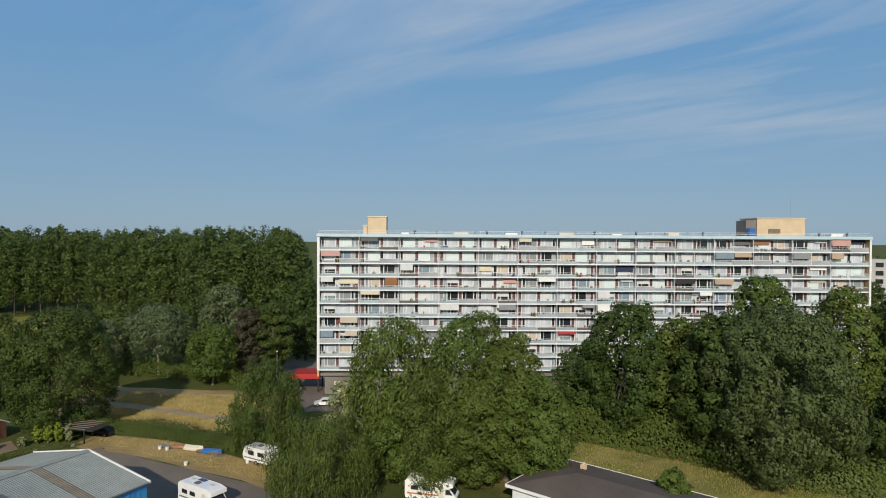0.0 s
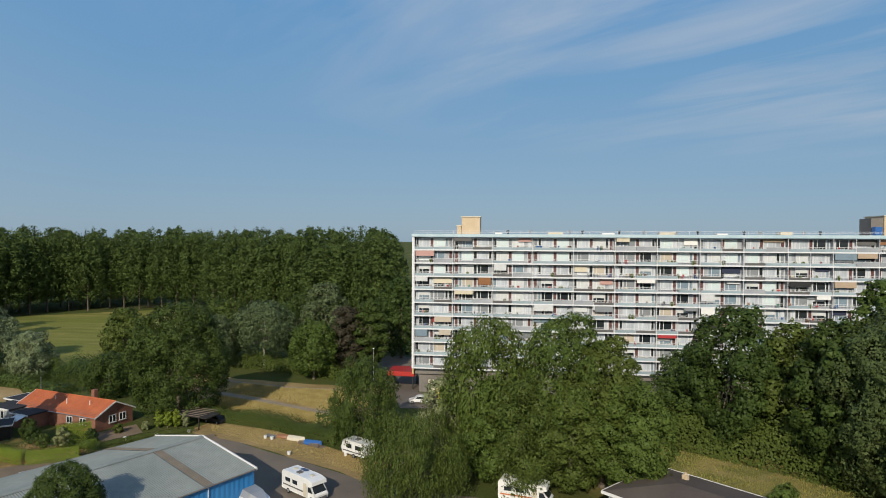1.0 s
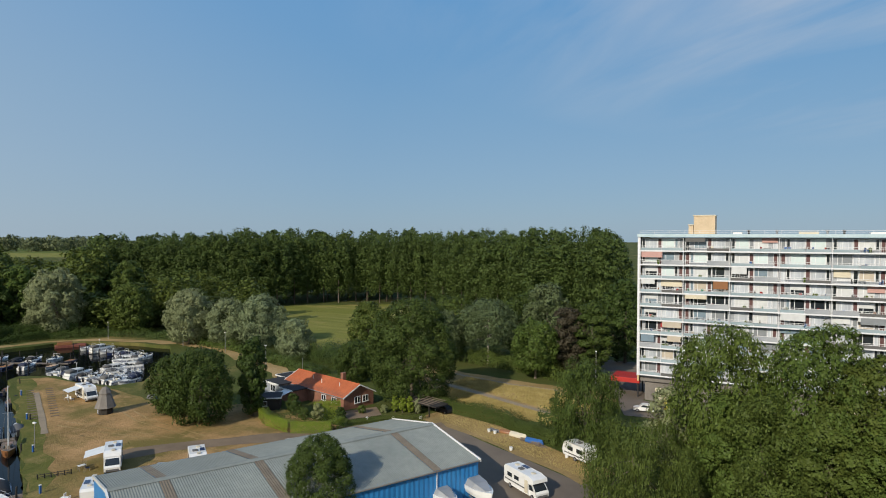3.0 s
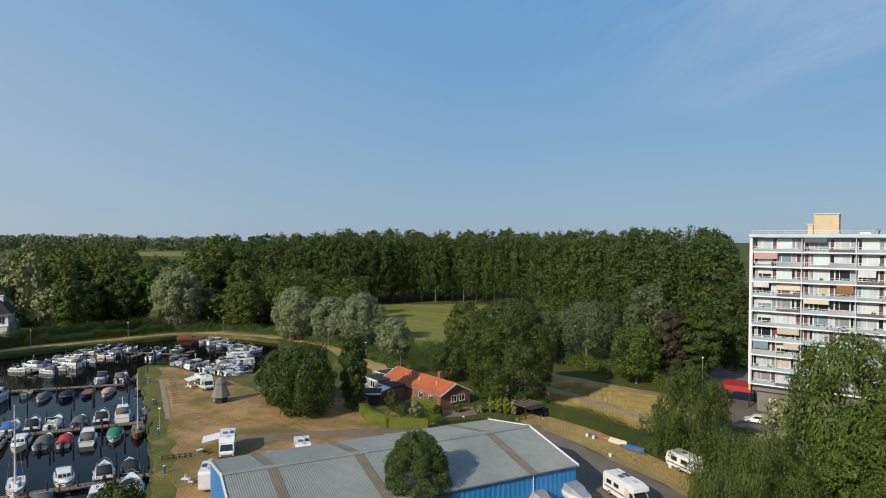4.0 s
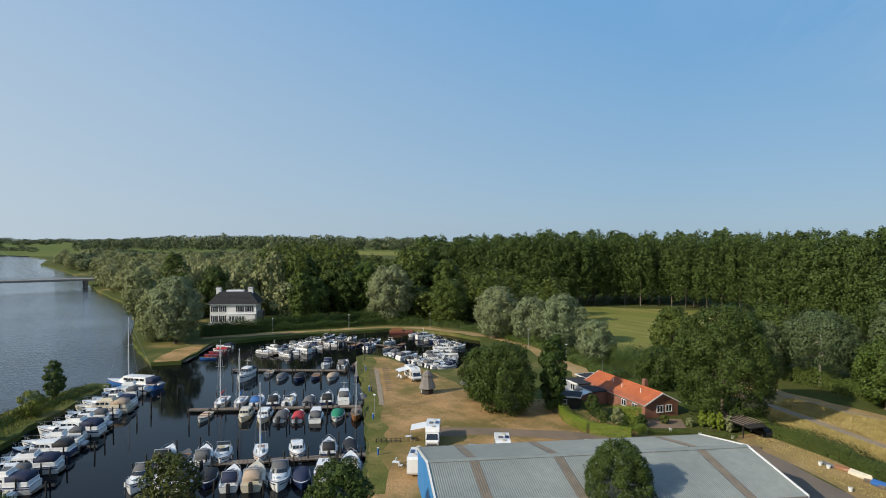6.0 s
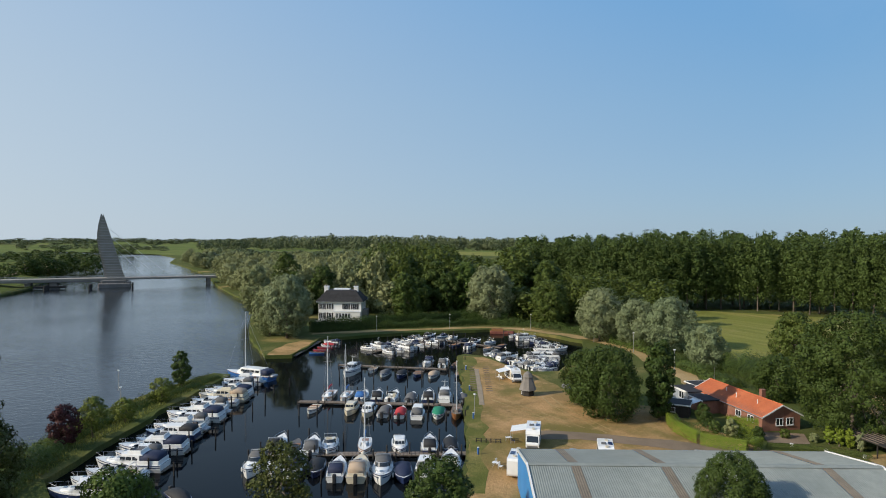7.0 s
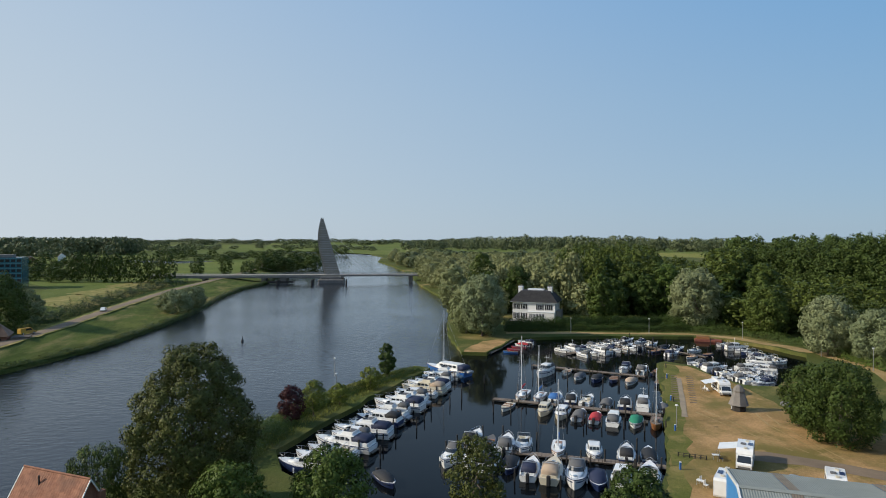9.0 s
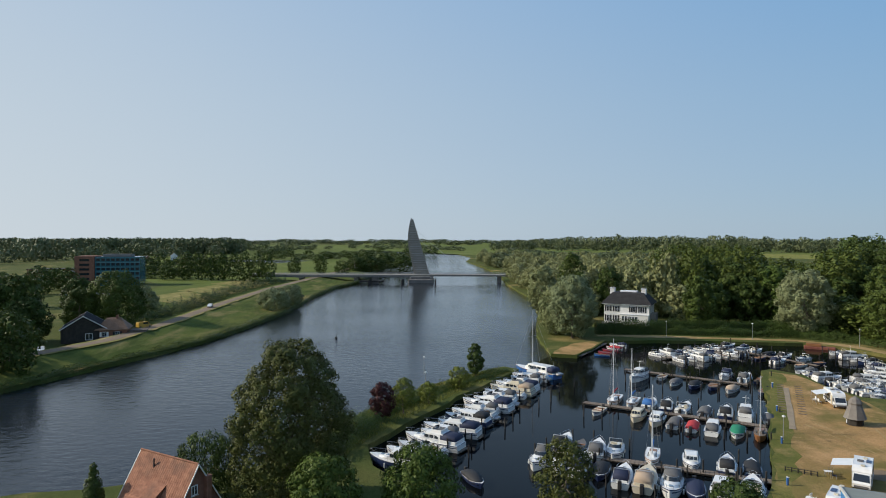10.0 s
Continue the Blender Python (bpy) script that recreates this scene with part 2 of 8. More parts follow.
STRAW = (0.36, 0.26, 0.12)
M = {
    "grass": turf("grass", [(0.058, 0.087, 0.020), (0.095, 0.112, 0.030), (0.123, 0.123, 0.040)], 0.02, 0.1, 0.25),
    "meadow": turf("meadow", [(0.19, 0.205, 0.045), (0.27, 0.255, 0.07), (0.12, 0.15, 0.03)], 0.03, 0.12, 0.35, (0.36, 0.29, 0.105), (0.35, 2.2, 1)),
    "dry": turf("dry_grass", [(0.33, 0.225, 0.095), (0.42, 0.30, 0.145), (0.24, 0.19, 0.07)], 0.035, 0.16, 0.5, (0.46, 0.33, 0.165)),
    "lawn": turf("worn_lawn", [(0.31, 0.205, 0.085), (0.52, 0.32, 0.15), (0.125, 0.132, 0.034)], 0.12, 0.10, 0.14, (0.54, 0.345, 0.17), None, 0.55),
    "verge": turf("rough_verge", [(0.20, 0.20, 0.06), (0.33, 0.27, 0.105), (0.15, 0.17, 0.045)], 0.08, 0.2, 0.35, (0.42, 0.32, 0.15)),
    "field": turf("field", [(0.111, 0.156, 0.034), (0.176, 0.200, 0.052), (0.085, 0.112, 0.027)], 0.006, 0.02, 0.15),
    "brightfield": turf("bright_pasture", [(0.105, 0.14, 0.032), (0.145, 0.165, 0.045), (0.075, 0.105, 0.024)], 0.008, 0.03, 0.2, (0.27, 0.23, 0.09), (0.6, 2.0, 1)),
    "dike": turf("dike_grass", [(0.085, 0.122, 0.024), (0.150, 0.165, 0.040), (0.05, 0.072, 0.016)], 0.05, 0.16, 0.34, (0.26, 0.215, 0.085), (0.5, 1.6, 1), 0.7),
    "edge": turf("quay_grass", [(0.13, 0.14, 0.035), (0.21, 0.185, 0.06), (0.085, 0.11, 0.025)], 0.1, 0.3, 0.3, (0.32, 0.24, 0.10)),
    "asphalt": surf("asphalt", (0.128, 0.105, 0.085), (0.165, 0.136, 0.108), 0.15, 0.92, 0.3, fine=6, stain=(0.22, 0.175, 0.125)),
    "earth": surf("bare_earth", (0.17, 0.125, 0.082), (0.24, 0.175, 0.115), 0.25, 0.95, 0.4, fine=6, stain=(0.13, 0.10, 0.068)),
    "gravel": surf("gravel_path", (0.25, 0.20, 0.14), (0.32, 0.255, 0.175), 0.3, 0.95, 0.4, fine=8),
    "river": water("river_water", (0.011, 0.015, 0.021), 0.20, 0.8, 1.0, 1.30),
    "basin": water("basin_water", (0.003, 0.004, 0.005), 0.03, 0.7, 0.25, 1.16),
    "concrete": surf("concrete", (0.42, 0.41, 0.39), (0.52, 0.51, 0.48), 0.3, 0.85, 0.2),
    "darkconcrete": surf("weathered_concrete", (0.17, 0.155, 0.14), (0.24, 0.22, 0.20), 0.25, 0.9, 0.25),
    "bridgecon": surf("brown_grey_concrete", (0.25, 0.225, 0.19), (0.33, 0.30, 0.255), 0.12, 0.9, 0.2, stretch=(1, 1, 3)),
    "white": surf("white_paint", (0.70, 0.72, 0.75), (0.79, 0.80, 0.83), 0.5, 0.6, 0.05),
    "villawhite": surf("white_render", (0.74, 0.73, 0.70), (0.80, 0.79, 0.76), 0.5, 0.75, 0.05),
    "whitepl": paint("white_gelcoat", (0.78, 0.78, 0.76), 0.3, 0.4, dirt=0.2),
    "cream": paint("cream_gelcoat", (0.62, 0.56, 0.43), 0.35, 0.3),
    "palewall": surf("pale_panel", (0.30, 0.33, 0.37), (0.42, 0.44, 0.47), 0.4, 0.6, 0.05, vary=0.25),
    "paleblue": surf("pale_blue_panel", (0.30, 0.40, 0.45), (0.40, 0.49, 0.54), 0.5, 0.45, 0.05, vary=0.4),
    "fascia": surf("pale_blue_fascia", (0.42, 0.56, 0.62), (0.52, 0.64, 0.69), 0.4, 0.5, 0.05),
    "yellowbrick": surf("yellow_brick", (0.55, 0.41, 0.20), (0.64, 0.48, 0.26), 0.6, 0.85, 0.2),
    "tanbrick": surf("tan_brick", (0.56, 0.44, 0.29), (0.64, 0.51, 0.35), 0.5, 0.85, 0.2),
    "redbrick": surf("brown_red_brick", (0.20, 0.085, 0.055), (0.28, 0.13, 0.085), 0.9, 0.85, 0.3, fine=7),
    "redtile": surf("orange_roof_tile", (0.42, 0.105, 0.035), (0.54, 0.155, 0.055), 0.5, 0.75, 0.4, fine=3.5, vary=0.3),
    "oldtile": surf("weathered_roof_tile", (0.25, 0.10, 0.055), (0.42, 0.19, 0.11), 1.6, 0.85, 0.5, fine=5, stain=(0.17, 0.085, 0.055), vary=0.3),
    "slate": surf("dark_slate", (0.018, 0.018, 0.020), (0.032, 0.031, 0.033), 0.6, 0.85, 0.3),
    "felt": surf("brown_roofing_felt", (0.085, 0.066, 0.055), (0.11, 0.088, 0.072), 0.22, 0.85, 0.2, stain=(0.13, 0.11, 0.09)),
    "corrugated": surf("grey_corrugated_sheet", (0.215, 0.24, 0.222), (0.275, 0.297, 0.27), 0.12, 0.8, 0.1, stain=(0.17, 0.185, 0.165)),
    "strip": surf("aged_rooflight_strip", (0.16, 0.13, 0.095), (0.22, 0.18, 0.13), 0.5, 0.7, 0.1),
    "blue": surf("blue_steel_cladding", (0.02, 0.19, 0.48), (0.035, 0.24, 0.55), 0.3, 0.5, 0.05, stretch=(1, 1, 0.2)),
    "wood": surf("grey_weathered_wood", (0.16, 0.125, 0.095), (0.25, 0.20, 0.155), 1.2, 0.85, 0.3, stretch=(1, 1, 1), vary=0.3),
    "darkwood": surf("tarred_wood", (0.018, 0.016, 0.014), (0.04, 0.034, 0.028), 1.0, 0.8, 0.3),
    "bark": surf("bark", (0.10, 0.08, 0.06), (0.19, 0.155, 0.12), 1.6, 0.95, 0.5, stretch=(1, 1, 0.3)),
    "palebark": surf("pale_bark", (0.33, 0.30, 0.25), (0.45, 0.41, 0.35), 1.2, 0.95, 0.4, stretch=(1, 1, 0.3)),
    "glass": paint("dark_window_glass", (0.02, 0.026, 0.032), 0.08, 0.5, dirt=0.1),
    "mint": paint("pale_mint_curtain", (0.58, 0.68, 0.69), 0.4, 0.3, dirt=0.15),
    "curtain": surf("folded_white_curtain", (0.42, 0.46, 0.52), (0.70, 0.75, 0.80), 2.2, 0.4, 0.0, fine=3.0, stretch=(1.6, 1.6, 0.12), vary=0.35),
    "greycurtain": paint("grey_curtained_glass", (0.24, 0.26, 0.28), 0.2, 0.5, dirt=0.2),
    "silvercloth": paint("silver_tarpaulin", (0.38, 0.39, 0.40), 0.5, 0.1, 0.35, dirt=0.4),
    "steel": paint("galvanised_steel", (0.45, 0.46, 0.47), 0.4, 0.0, 0.7),
    "railpaint": paint("pale_painted_steel", (0.62, 0.63, 0.64), 0.45, 0.1),
    "black": paint("black_rubber", (0.016, 0.016, 0.018), 0.7, 0.0),
    "red": paint("red_paint", (0.42, 0.025, 0.02), 0.45, 0.2),
    "redcloth": paint("red_canvas", (0.40, 0.035, 0.04), 0.8, 0.0),
    "greencloth": paint("green_canvas", (0.015, 0.20, 0.11), 0.8, 0.0),
    "bluecloth": paint("blue_canvas", (0.035, 0.14, 0.38), 0.8, 0.0),
    "navycloth": paint("navy_canvas", (0.016, 0.024, 0.06), 0.75, 0.0),
    "blackcloth": paint("black_canvas", (0.018, 0.019, 0.021), 0.75, 0.0),
    "greycloth": paint("grey_canvas", (0.115, 0.115, 0.115), 0.85, 0.0),
    "tancloth": paint("tan_canvas", (0.42, 0.32, 0.23), 0.85, 0.0),
    "orangecloth": paint("orange_canvas", (0.55, 0.16, 0.05), 0.85, 0.0),
    "ochre": paint("ochre_paint", (0.50, 0.30, 0.04), 0.4, 0.3),
    "yellow": paint("yellow_paint", (0.72, 0.58, 0.02), 0.4, 0.3),
    "navyhull": paint("navy_hull", (0.02, 0.035, 0.10), 0.3, 0.4),
    "bluehull": paint("blue_hull", (0.03, 0.12, 0.36), 0.3, 0.4),
    "rust": surf("rust_red_steel", (0.15, 0.045, 0.03), (0.22, 0.07, 0.045), 0.7, 0.8, 0.2),
    "redhull": paint("red_hull", (0.30, 0.03, 0.035), 0.35, 0.3),
    "varnish": paint("varnished_wood", (0.26, 0.115, 0.045), 0.35, 0.4),
    "tealband": paint("teal_band", (0.06, 0.22, 0.27), 0.4, 0.3),
    "oldbrown": surf("brown_roof_tile", (0.20, 0.12, 0.075), (0.27, 0.165, 0.11), 0.5, 0.8, 0.3),
    "blind": paint("white_blind", (0.58, 0.60, 0.61), 0.6, 0.0),
    "beigeblind": paint("beige_blind", (0.48, 0.42, 0.34), 0.7, 0.0),
    "pinkcloth": paint("faded_pink_canvas", (0.50, 0.30, 0.27), 0.85, 0.0),
    "bluegrey": paint("blue_grey_glass", (0.20, 0.27, 0.33), 0.15, 0.5),
    "teal": paint("teal_glazing", (0.03, 0.14, 0.19), 0.2, 0.5),
    "leaf": leaves("broad_leaves", (0.037, 0.061, 0.014), (0.104, 0.149, 0.033), (0.143, 0.180, 0.042)),
    "leaf_light": leaves("light_leaves", (0.041, 0.072, 0.014), (0.110, 0.165, 0.037), (0.154, 0.200, 0.052)),
    "leaf_dark": leaves("dark_leaves", (0.027, 0.047, 0.012), (0.071, 0.113, 0.026), (0.102, 0.143, 0.036)),
    "leaf_grey": leaves("silver_willow_leaves", (0.129, 0.168, 0.083), (0.240, 0.290, 0.150), (0.285, 0.335, 0.187)),
    "leaf_sage": leaves("sage_willow_leaves", (0.059, 0.087, 0.038), (0.132, 0.174, 0.078), (0.168, 0.207, 0.103)),
    "leaf_sagedark": leaves("dark_willow_leaves", (0.042, 0.068, 0.024), (0.090, 0.132, 0.045), (0.135, 0.175, 0.075)),
    "leaf_willow": leaves("willow_leaves", (0.138, 0.169, 0.069), (0.278, 0.310, 0.145), (0.364, 0.383, 0.204), lump=0.13),
    "leaf_poplar": leaves("poplar_leaves", (0.036, 0.059, 0.015), (0.100, 0.144, 0.037), (0.139, 0.182, 0.052), 0.0, lump=0.13),
    # distance haze put into the colour: lighter and greyer than the leaves are
    "leaf_hazed": leaves("haze_paled_leaves", (0.084, 0.108, 0.054), (0.180, 0.208, 0.105), None, 0.0, lump=0.13),
    "leaf_beech": leaves("copper_beech_leaves", (0.036, 0.034, 0.022), (0.078, 0.070, 0.046), (0.104, 0.092, 0.060), 0.1),
    "leaf_clipped": leaves("clipped_hedge_leaves", (0.117, 0.175, 0.022), (0.234, 0.307, 0.042)),
    "leaf_olive": leaves("alder_leaves", (0.040, 0.053, 0.015), (0.108, 0.126, 0.036), (0.153, 0.166, 0.057)),
    "leaf_lime": leaves("lime_green_leaves", (0.08, 0.11, 0.022), (0.19, 0.23, 0.048), (0.25, 0.28, 0.07)),
    "leaf_copper": leaves("copper_leaves", (0.036, 0.016, 0.018), (0.078, 0.030, 0.030)),
    "leaf_hedge": leaves("hedge_leaves", (0.045, 0.071, 0.017), (0.099, 0.132, 0.032)),
    "reddoor": paint("brown_red_door", (0.10, 0.04, 0.04), 0.5, 0.1),
    "straw": leaves("straw_grass", (0.34, 0.28, 0.10), (0.56, 0.45, 0.19), (0.64, 0.52, 0.25), 0.0),
    "tallgrass": leaves("tall_green_grass", (0.199, 0.199, 0.046), (0.377, 0.320, 0.096), (0.497, 0.388, 0.146), 0.0),
    "reed": leaves("reeds", (0.105, 0.145, 0.031), (0.250, 0.270, 0.071)),
}


# ---- building blocks ----
class Shape:
    """Gathers verts and faces in plain lists and turns them into one mesh object."""

    def __init__(self):
        self.v, self.f = [], []

    def add(self, verts, faces):
        k = len(self.v)
        self.v += [tuple(p) for p in verts]
        self.f += [tuple(i + k for i in q) for q in faces]
        return self

    def box(self, x0, y0, z0, x1, y1, z1, c=0.0):
        if c <= 0:
            v = [(x, y, z) for z in (z0, z1) for x, y in ((x0, y0), (x1, y0), (x1, y1), (x0, y1))]
            return self.add(v, [(3, 2, 1, 0), (4, 5, 6, 7), (0, 1, 5, 4), (1, 2, 6, 5), (2, 3, 7, 6), (3, 0, 4, 7)])
        ring = lambda z, i: [(x0 + i + a, y0 + i + b, z) if 0 else p for p in ((x0 + i + c, y0 + i, z), (x1 - i - c, y0 + i, z), (x1 - i, y0 + i + c, z), (x1 - i, y1 - i - c, z), (x1 - i - c, y1 - i, z), (x0 + i + c, y1 - i, z), (x0 + i, y1 - i - c, z), (x0 + i, y0 + i + c, z)) for a, b in ((0, 0),)]
        return self.loft([ring(z0, c * 0.7), ring(z0 + c, 0), ring(z1 - c, 0), ring(z1, c * 0.7)])

    def loft(self, rings, caps=True, closed=True):
        n, k = len(rings[0]), len(self.v)
        self.v += [tuple(p) for r in rings for p in r]
        for i in range(len(rings) - 1):
            for j in range(n if closed else n - 1):
                a, b = k + i * n + j, k + i * n + (j + 1) % n
                self.f.append((a, b, b + n, a + n))
        if caps and closed:
            self.f.append(tuple(k + j for j in reversed(range(n))))
            self.f.append(tuple(k + (len(rings) - 1) * n + j for j in range(n)))
        return self

    def tube(self, p, q, r0, r1=None, n=8, caps=True):
        p, q, r1 = Vector(p), Vector(q), r0 if r1 is None else r1
        m = (q - p).to_track_quat("Z", "Y").to_matrix()
        ring = lambda c, r: [c + m @ Vector((math.cos(a) * r, math.sin(a) * r, 0)) for a in [2 * math.pi * i / n for i in range(n)]]
        return self.loft([ring(p, r0), ring(q, r1)], caps)

    def prism(self, poly, z0, z1):
        return self.loft([[(x, y, z0) for x, y in poly], [(x, y, z1) for x, y in poly]])

    def dome(self, c, rx, ry, rz, n=10, m=5, low=0.0):
        rings = [[(c[0] + rx * math.cos(b) * math.cos(2 * math.pi * j / n), c[1] + ry * math.cos(b) * math.sin(2 * math.pi * j / n), c[2] + rz * math.sin(b)) for j in range(n)]
                 for b in [low + (math.pi / 2 * 0.98 - low) * i / m for i in range(m + 1)]]
        return self.loft(rings)

    def mesh(self, name, mat, smooth=False):
        me = bpy.data.meshes.new(name)
        me.from_pydata(self.v, [], self.f)
        me.materials.append(mat)
        if smooth:
            me.polygons.foreach_set("use_smooth", [True] * len(self.f))
        me.update()
        return me

    def make(self, name, mat, parent=None, label="", smooth=False, at=None):
        ob = new(name, self.mesh(name, mat, smooth))
        if parent is not None:
            ob.parent = parent
        if at is not None:
            ob.matrix_basis = at
        if label:
            ob["label"] = label
        return ob


def thing(name, label, category, at=None, group="", kind=""):
    """An empty at the base of a thing, for its parts."""
    ob = tagged(new(name), label, category, group, kind)
    if at is not None:
        ob.matrix_basis = at
    return ob


def shared(name, mesh, parent, at=None, label=""):
    ob = new(name, mesh)
    ob.parent = parent
    if at is not None:
        ob.matrix_basis = at
    if label:
        ob["label"] = label
    return ob


def quads_mesh(name, verts, mat):
    """A mesh of loose leaves from an (n, corners, 3) array."""
    n, k = verts.shape[:2]
    me = bpy.data.meshes.new(name)
    me.vertices.add(n * k)
    me.vertices.foreach_set("co", np.ascontiguousarray(verts, dtype=np.float32).ravel())
    me.loops.add(n * k)
    me.loops.foreach_set("vertex_index", np.arange(n * k, dtype=np.int32))
    me.polygons.add(n)
    me.polygons.foreach_set("loop_start", np.arange(0, n * k, k, dtype=np.int32))
    me.materials.append(mat)
    me.update(calc_edges=True)
    return me


def leaf_quads(rng, pts, out, size, droop=0.0, long=1.0):
    """A pointed leaf spray at each point, facing roughly outwards."""
    n = len(pts)
    nrm = out * 1.0 + rng.normal(0, 0.16, (n, 3)) + np.array((0, 0, 0.06))
    nrm /= np.linalg.norm(nrm, axis=1, keepdims=True) + 1e-9
    a = rng.normal(0, 1, (n, 3))
    if droop:
        a = a * (1 - droop) + np.array((0, 0, -1.0)) * droop * 2
    a -= (a * nrm).sum(1, keepdims=True) * nrm
    a /= np.linalg.norm(a, axis=1, keepdims=True) + 1e-9
    b = np.cross(nrm, a)
    s = (size * rng.uniform(0.55, 1.35, n))[:, None]
    w = s * rng.uniform(0.35, 0.6, n)[:, None] / math.sqrt(long)
    l = s * 0.62 * math.sqrt(long)
    return np.stack([pts - a * l, pts + b * w * 1.15 + a * l * 0.5, pts - b * w * 1.15 + a * l * 0.5], axis=1)


def boughs_of(rng, h, w, clear, count, kind, flat=1.0):
    """Ellipsoid boughs (x, y, z, rx, ry, rz) spread over the outline of a crown."""
    r, z0 = w / 2, h * clear
    ch, L, turn = h - z0, [], rng.uniform(0, 6.28)
    for i in range(count):
        u = (i + 0.5) / count
        a = turn + i * 2.39996 + rng.normal(0, 0.25)
        if kind == "round":
            prof = math.sin(math.pi * min(1, (0.10 + 0.84 * u)) ** 0.95) ** 0.52
        elif kind == "cone":
            prof = (1 - u) * 0.95 + 0.08
        elif kind == "column":
            prof = (math.sin(math.pi * (0.12 + 0.80 * u)) ** 0.5) * 0.9
        elif kind == "poplar":
            prof = math.sin(math.pi * (0.22 + 0.68 * u)) ** 0.55
        else:
            prof = math.sin(math.pi * (0.2 + 0.73 * u)) ** 0.6
        s = rng.uniform(0.28, 0.42) * r * (1.0 if kind != "cone" else 0.4 + prof) * (36 / max(36, count)) ** 0.33
        rad = max(0, r * prof - s * 0.85) * rng.uniform(0.84, 1.07)
        zz = z0 + ch * (0.07 + 0.87 * u) + rng.normal(0, 0.025 * ch)
        L.append((rad * math.cos(a), rad * math.sin(a), max(s * 0.4, min(zz, h - s * 0.7)), s * rng.uniform(0.85, 1.2), s * rng.uniform(0.85, 1.2), s * rng.uniform(0.75, 1.05) * flat))
    # inner boughs hide the far side
    L.append((0, 0, z0 + ch * 0.46, r * 0.66, r * 0.66, ch * 0.40))
    return L


def foliage(rng, L, n, size, twigs=7, droop=0.0, long=1.0, hang=0.0, airy=0.0, fill=0.46):
    """Leaf sprays on twig clumps, which sit on the outer side of the boughs."""
    L = np.array(L)
    mid = L[:, :3].mean(0)
    C, R, O = [], [], []
    for q in L[:-1]:
        out = (q[:3] - mid) * np.array((1, 1, 0.8))
        out /= np.linalg.norm(out) + 1e-6
        d = rng.normal(0, 1, (twigs, 3)) + out * 0.9 + np.array((0, 0, 0.2))
        d /= np.linalg.norm(d, axis=1, keepdims=True)
        C.append(q[:3] + d * q[3:] * rng.uniform(0.55, 0.95, (twigs, 1)))
        rad = rng.uniform(0.20, 0.42, (twigs, 1)) * q[3:].mean() * min(1.0, (12 / twigs) ** 0.45)
        R.append(rad * np.array((1, 1, 0.85)))
        O.append(d * 0.55 + out * 0.45)
    C, R, O = np.concatenate(C), np.concatenate(R), np.concatenate(O)
    area = R[:, 0] ** 2
    k = int(n * (1 - fill))
    pick = rng.choice(len(C), k, p=area / area.sum())
    d = rng.normal(0, 1, (k, 3)) + O[pick] * 0.6
    d /= np.linalg.norm(d, axis=1, keepdims=True)
    r = 1.0 - (0.2 + 0.4 * airy) * rng.random(k) ** 1.5 + rng.normal(0, 0.05 + 0.16 * airy, k)
    pts = C[pick] + d * R[pick] * r[:, None]
    if hang:
        # thin twigs: the sprays slide down along shared strands
        strand = rng.integers(0, 9, k)
        ang = strand * 0.698 + pick * 1.3
        off = np.stack([np.cos(ang), np.sin(ang)], 1) * R[pick, :1] * (0.35 + 0.75 * ((strand * 37 + pick * 11) % 10)[:, None] / 10)
        fall = rng.random(k) * hang * (0.35 + 0.65 * ((strand * 13 + pick * 7) % 11) / 11)
        low = rng.random(k) < 0.72
        pts[low, :2] = C[pick[low], :2] + off[low] + rng.normal(0, 0.09, (low.sum(), 2))
        pts[low, 2] = np.maximum(0.5, C[pick[low], 2] - fall[low])
    m = n - k
    area = L[:, 3] * L[:, 5]
    pb = rng.choice(len(L), m, p=area / area.sum())
    e = rng.normal(0, 1, (m, 3))
    e /= np.linalg.norm(e, axis=1, keepdims=True)
    ptb = L[pb, :3] + e * L[pb, 3:] * rng.uniform(0.66, 0.9, (m, 1))
    pts, out = np.concatenate([pts, ptb]), np.concatenate([d * 0.6 + O[pick] * 0.4, e])
    deep = np.zeros(len(pts), bool)
    for q in L:
        deep |= (((pts - q[:3]) / q[3:]) ** 2).sum(1) < 0.26
    keep = ~deep & (pts[:, 2] > 0.1)
    return leaf_quads(rng, pts[keep], out[keep], size, droop, long)


def limbs(shape, rng, base, top, r, lobes, count):
    """Trunk with a slight bend, and limbs reaching into the lobes."""
    x, y, z = base
    h = top
    mid = (x + rng.normal(0, 0.15), y + rng.normal(0, 0.15), z + h * 0.5)
    end = (x + rng.normal(0, 0.3), y + rng.normal(0, 0.3), z + h)
    shape.tube((x, y, z - 0.1), (x, y, z + 0.4), r * 1.5, r * 1.05, 9)
    shape.tube((x, y, z + 0.3), mid, r * 1.05, r * 0.8, 9)
    shape.tube(mid, end, r * 0.8, r * 0.3, 8)
    for q in lobes[:count]:
        a = Vector(mid).lerp(Vector(end), rng.uniform(0.0, 0.8))
        b = Vector(q[:3])
        c = a.lerp(b, 0.55) + Vector((0, 0, (b - a).length * 0.10))
        shape.tube(a, c, r * 0.42, r * 0.26, 6)
        shape.tube(c, b, r * 0.26, r * 0.08, 5)


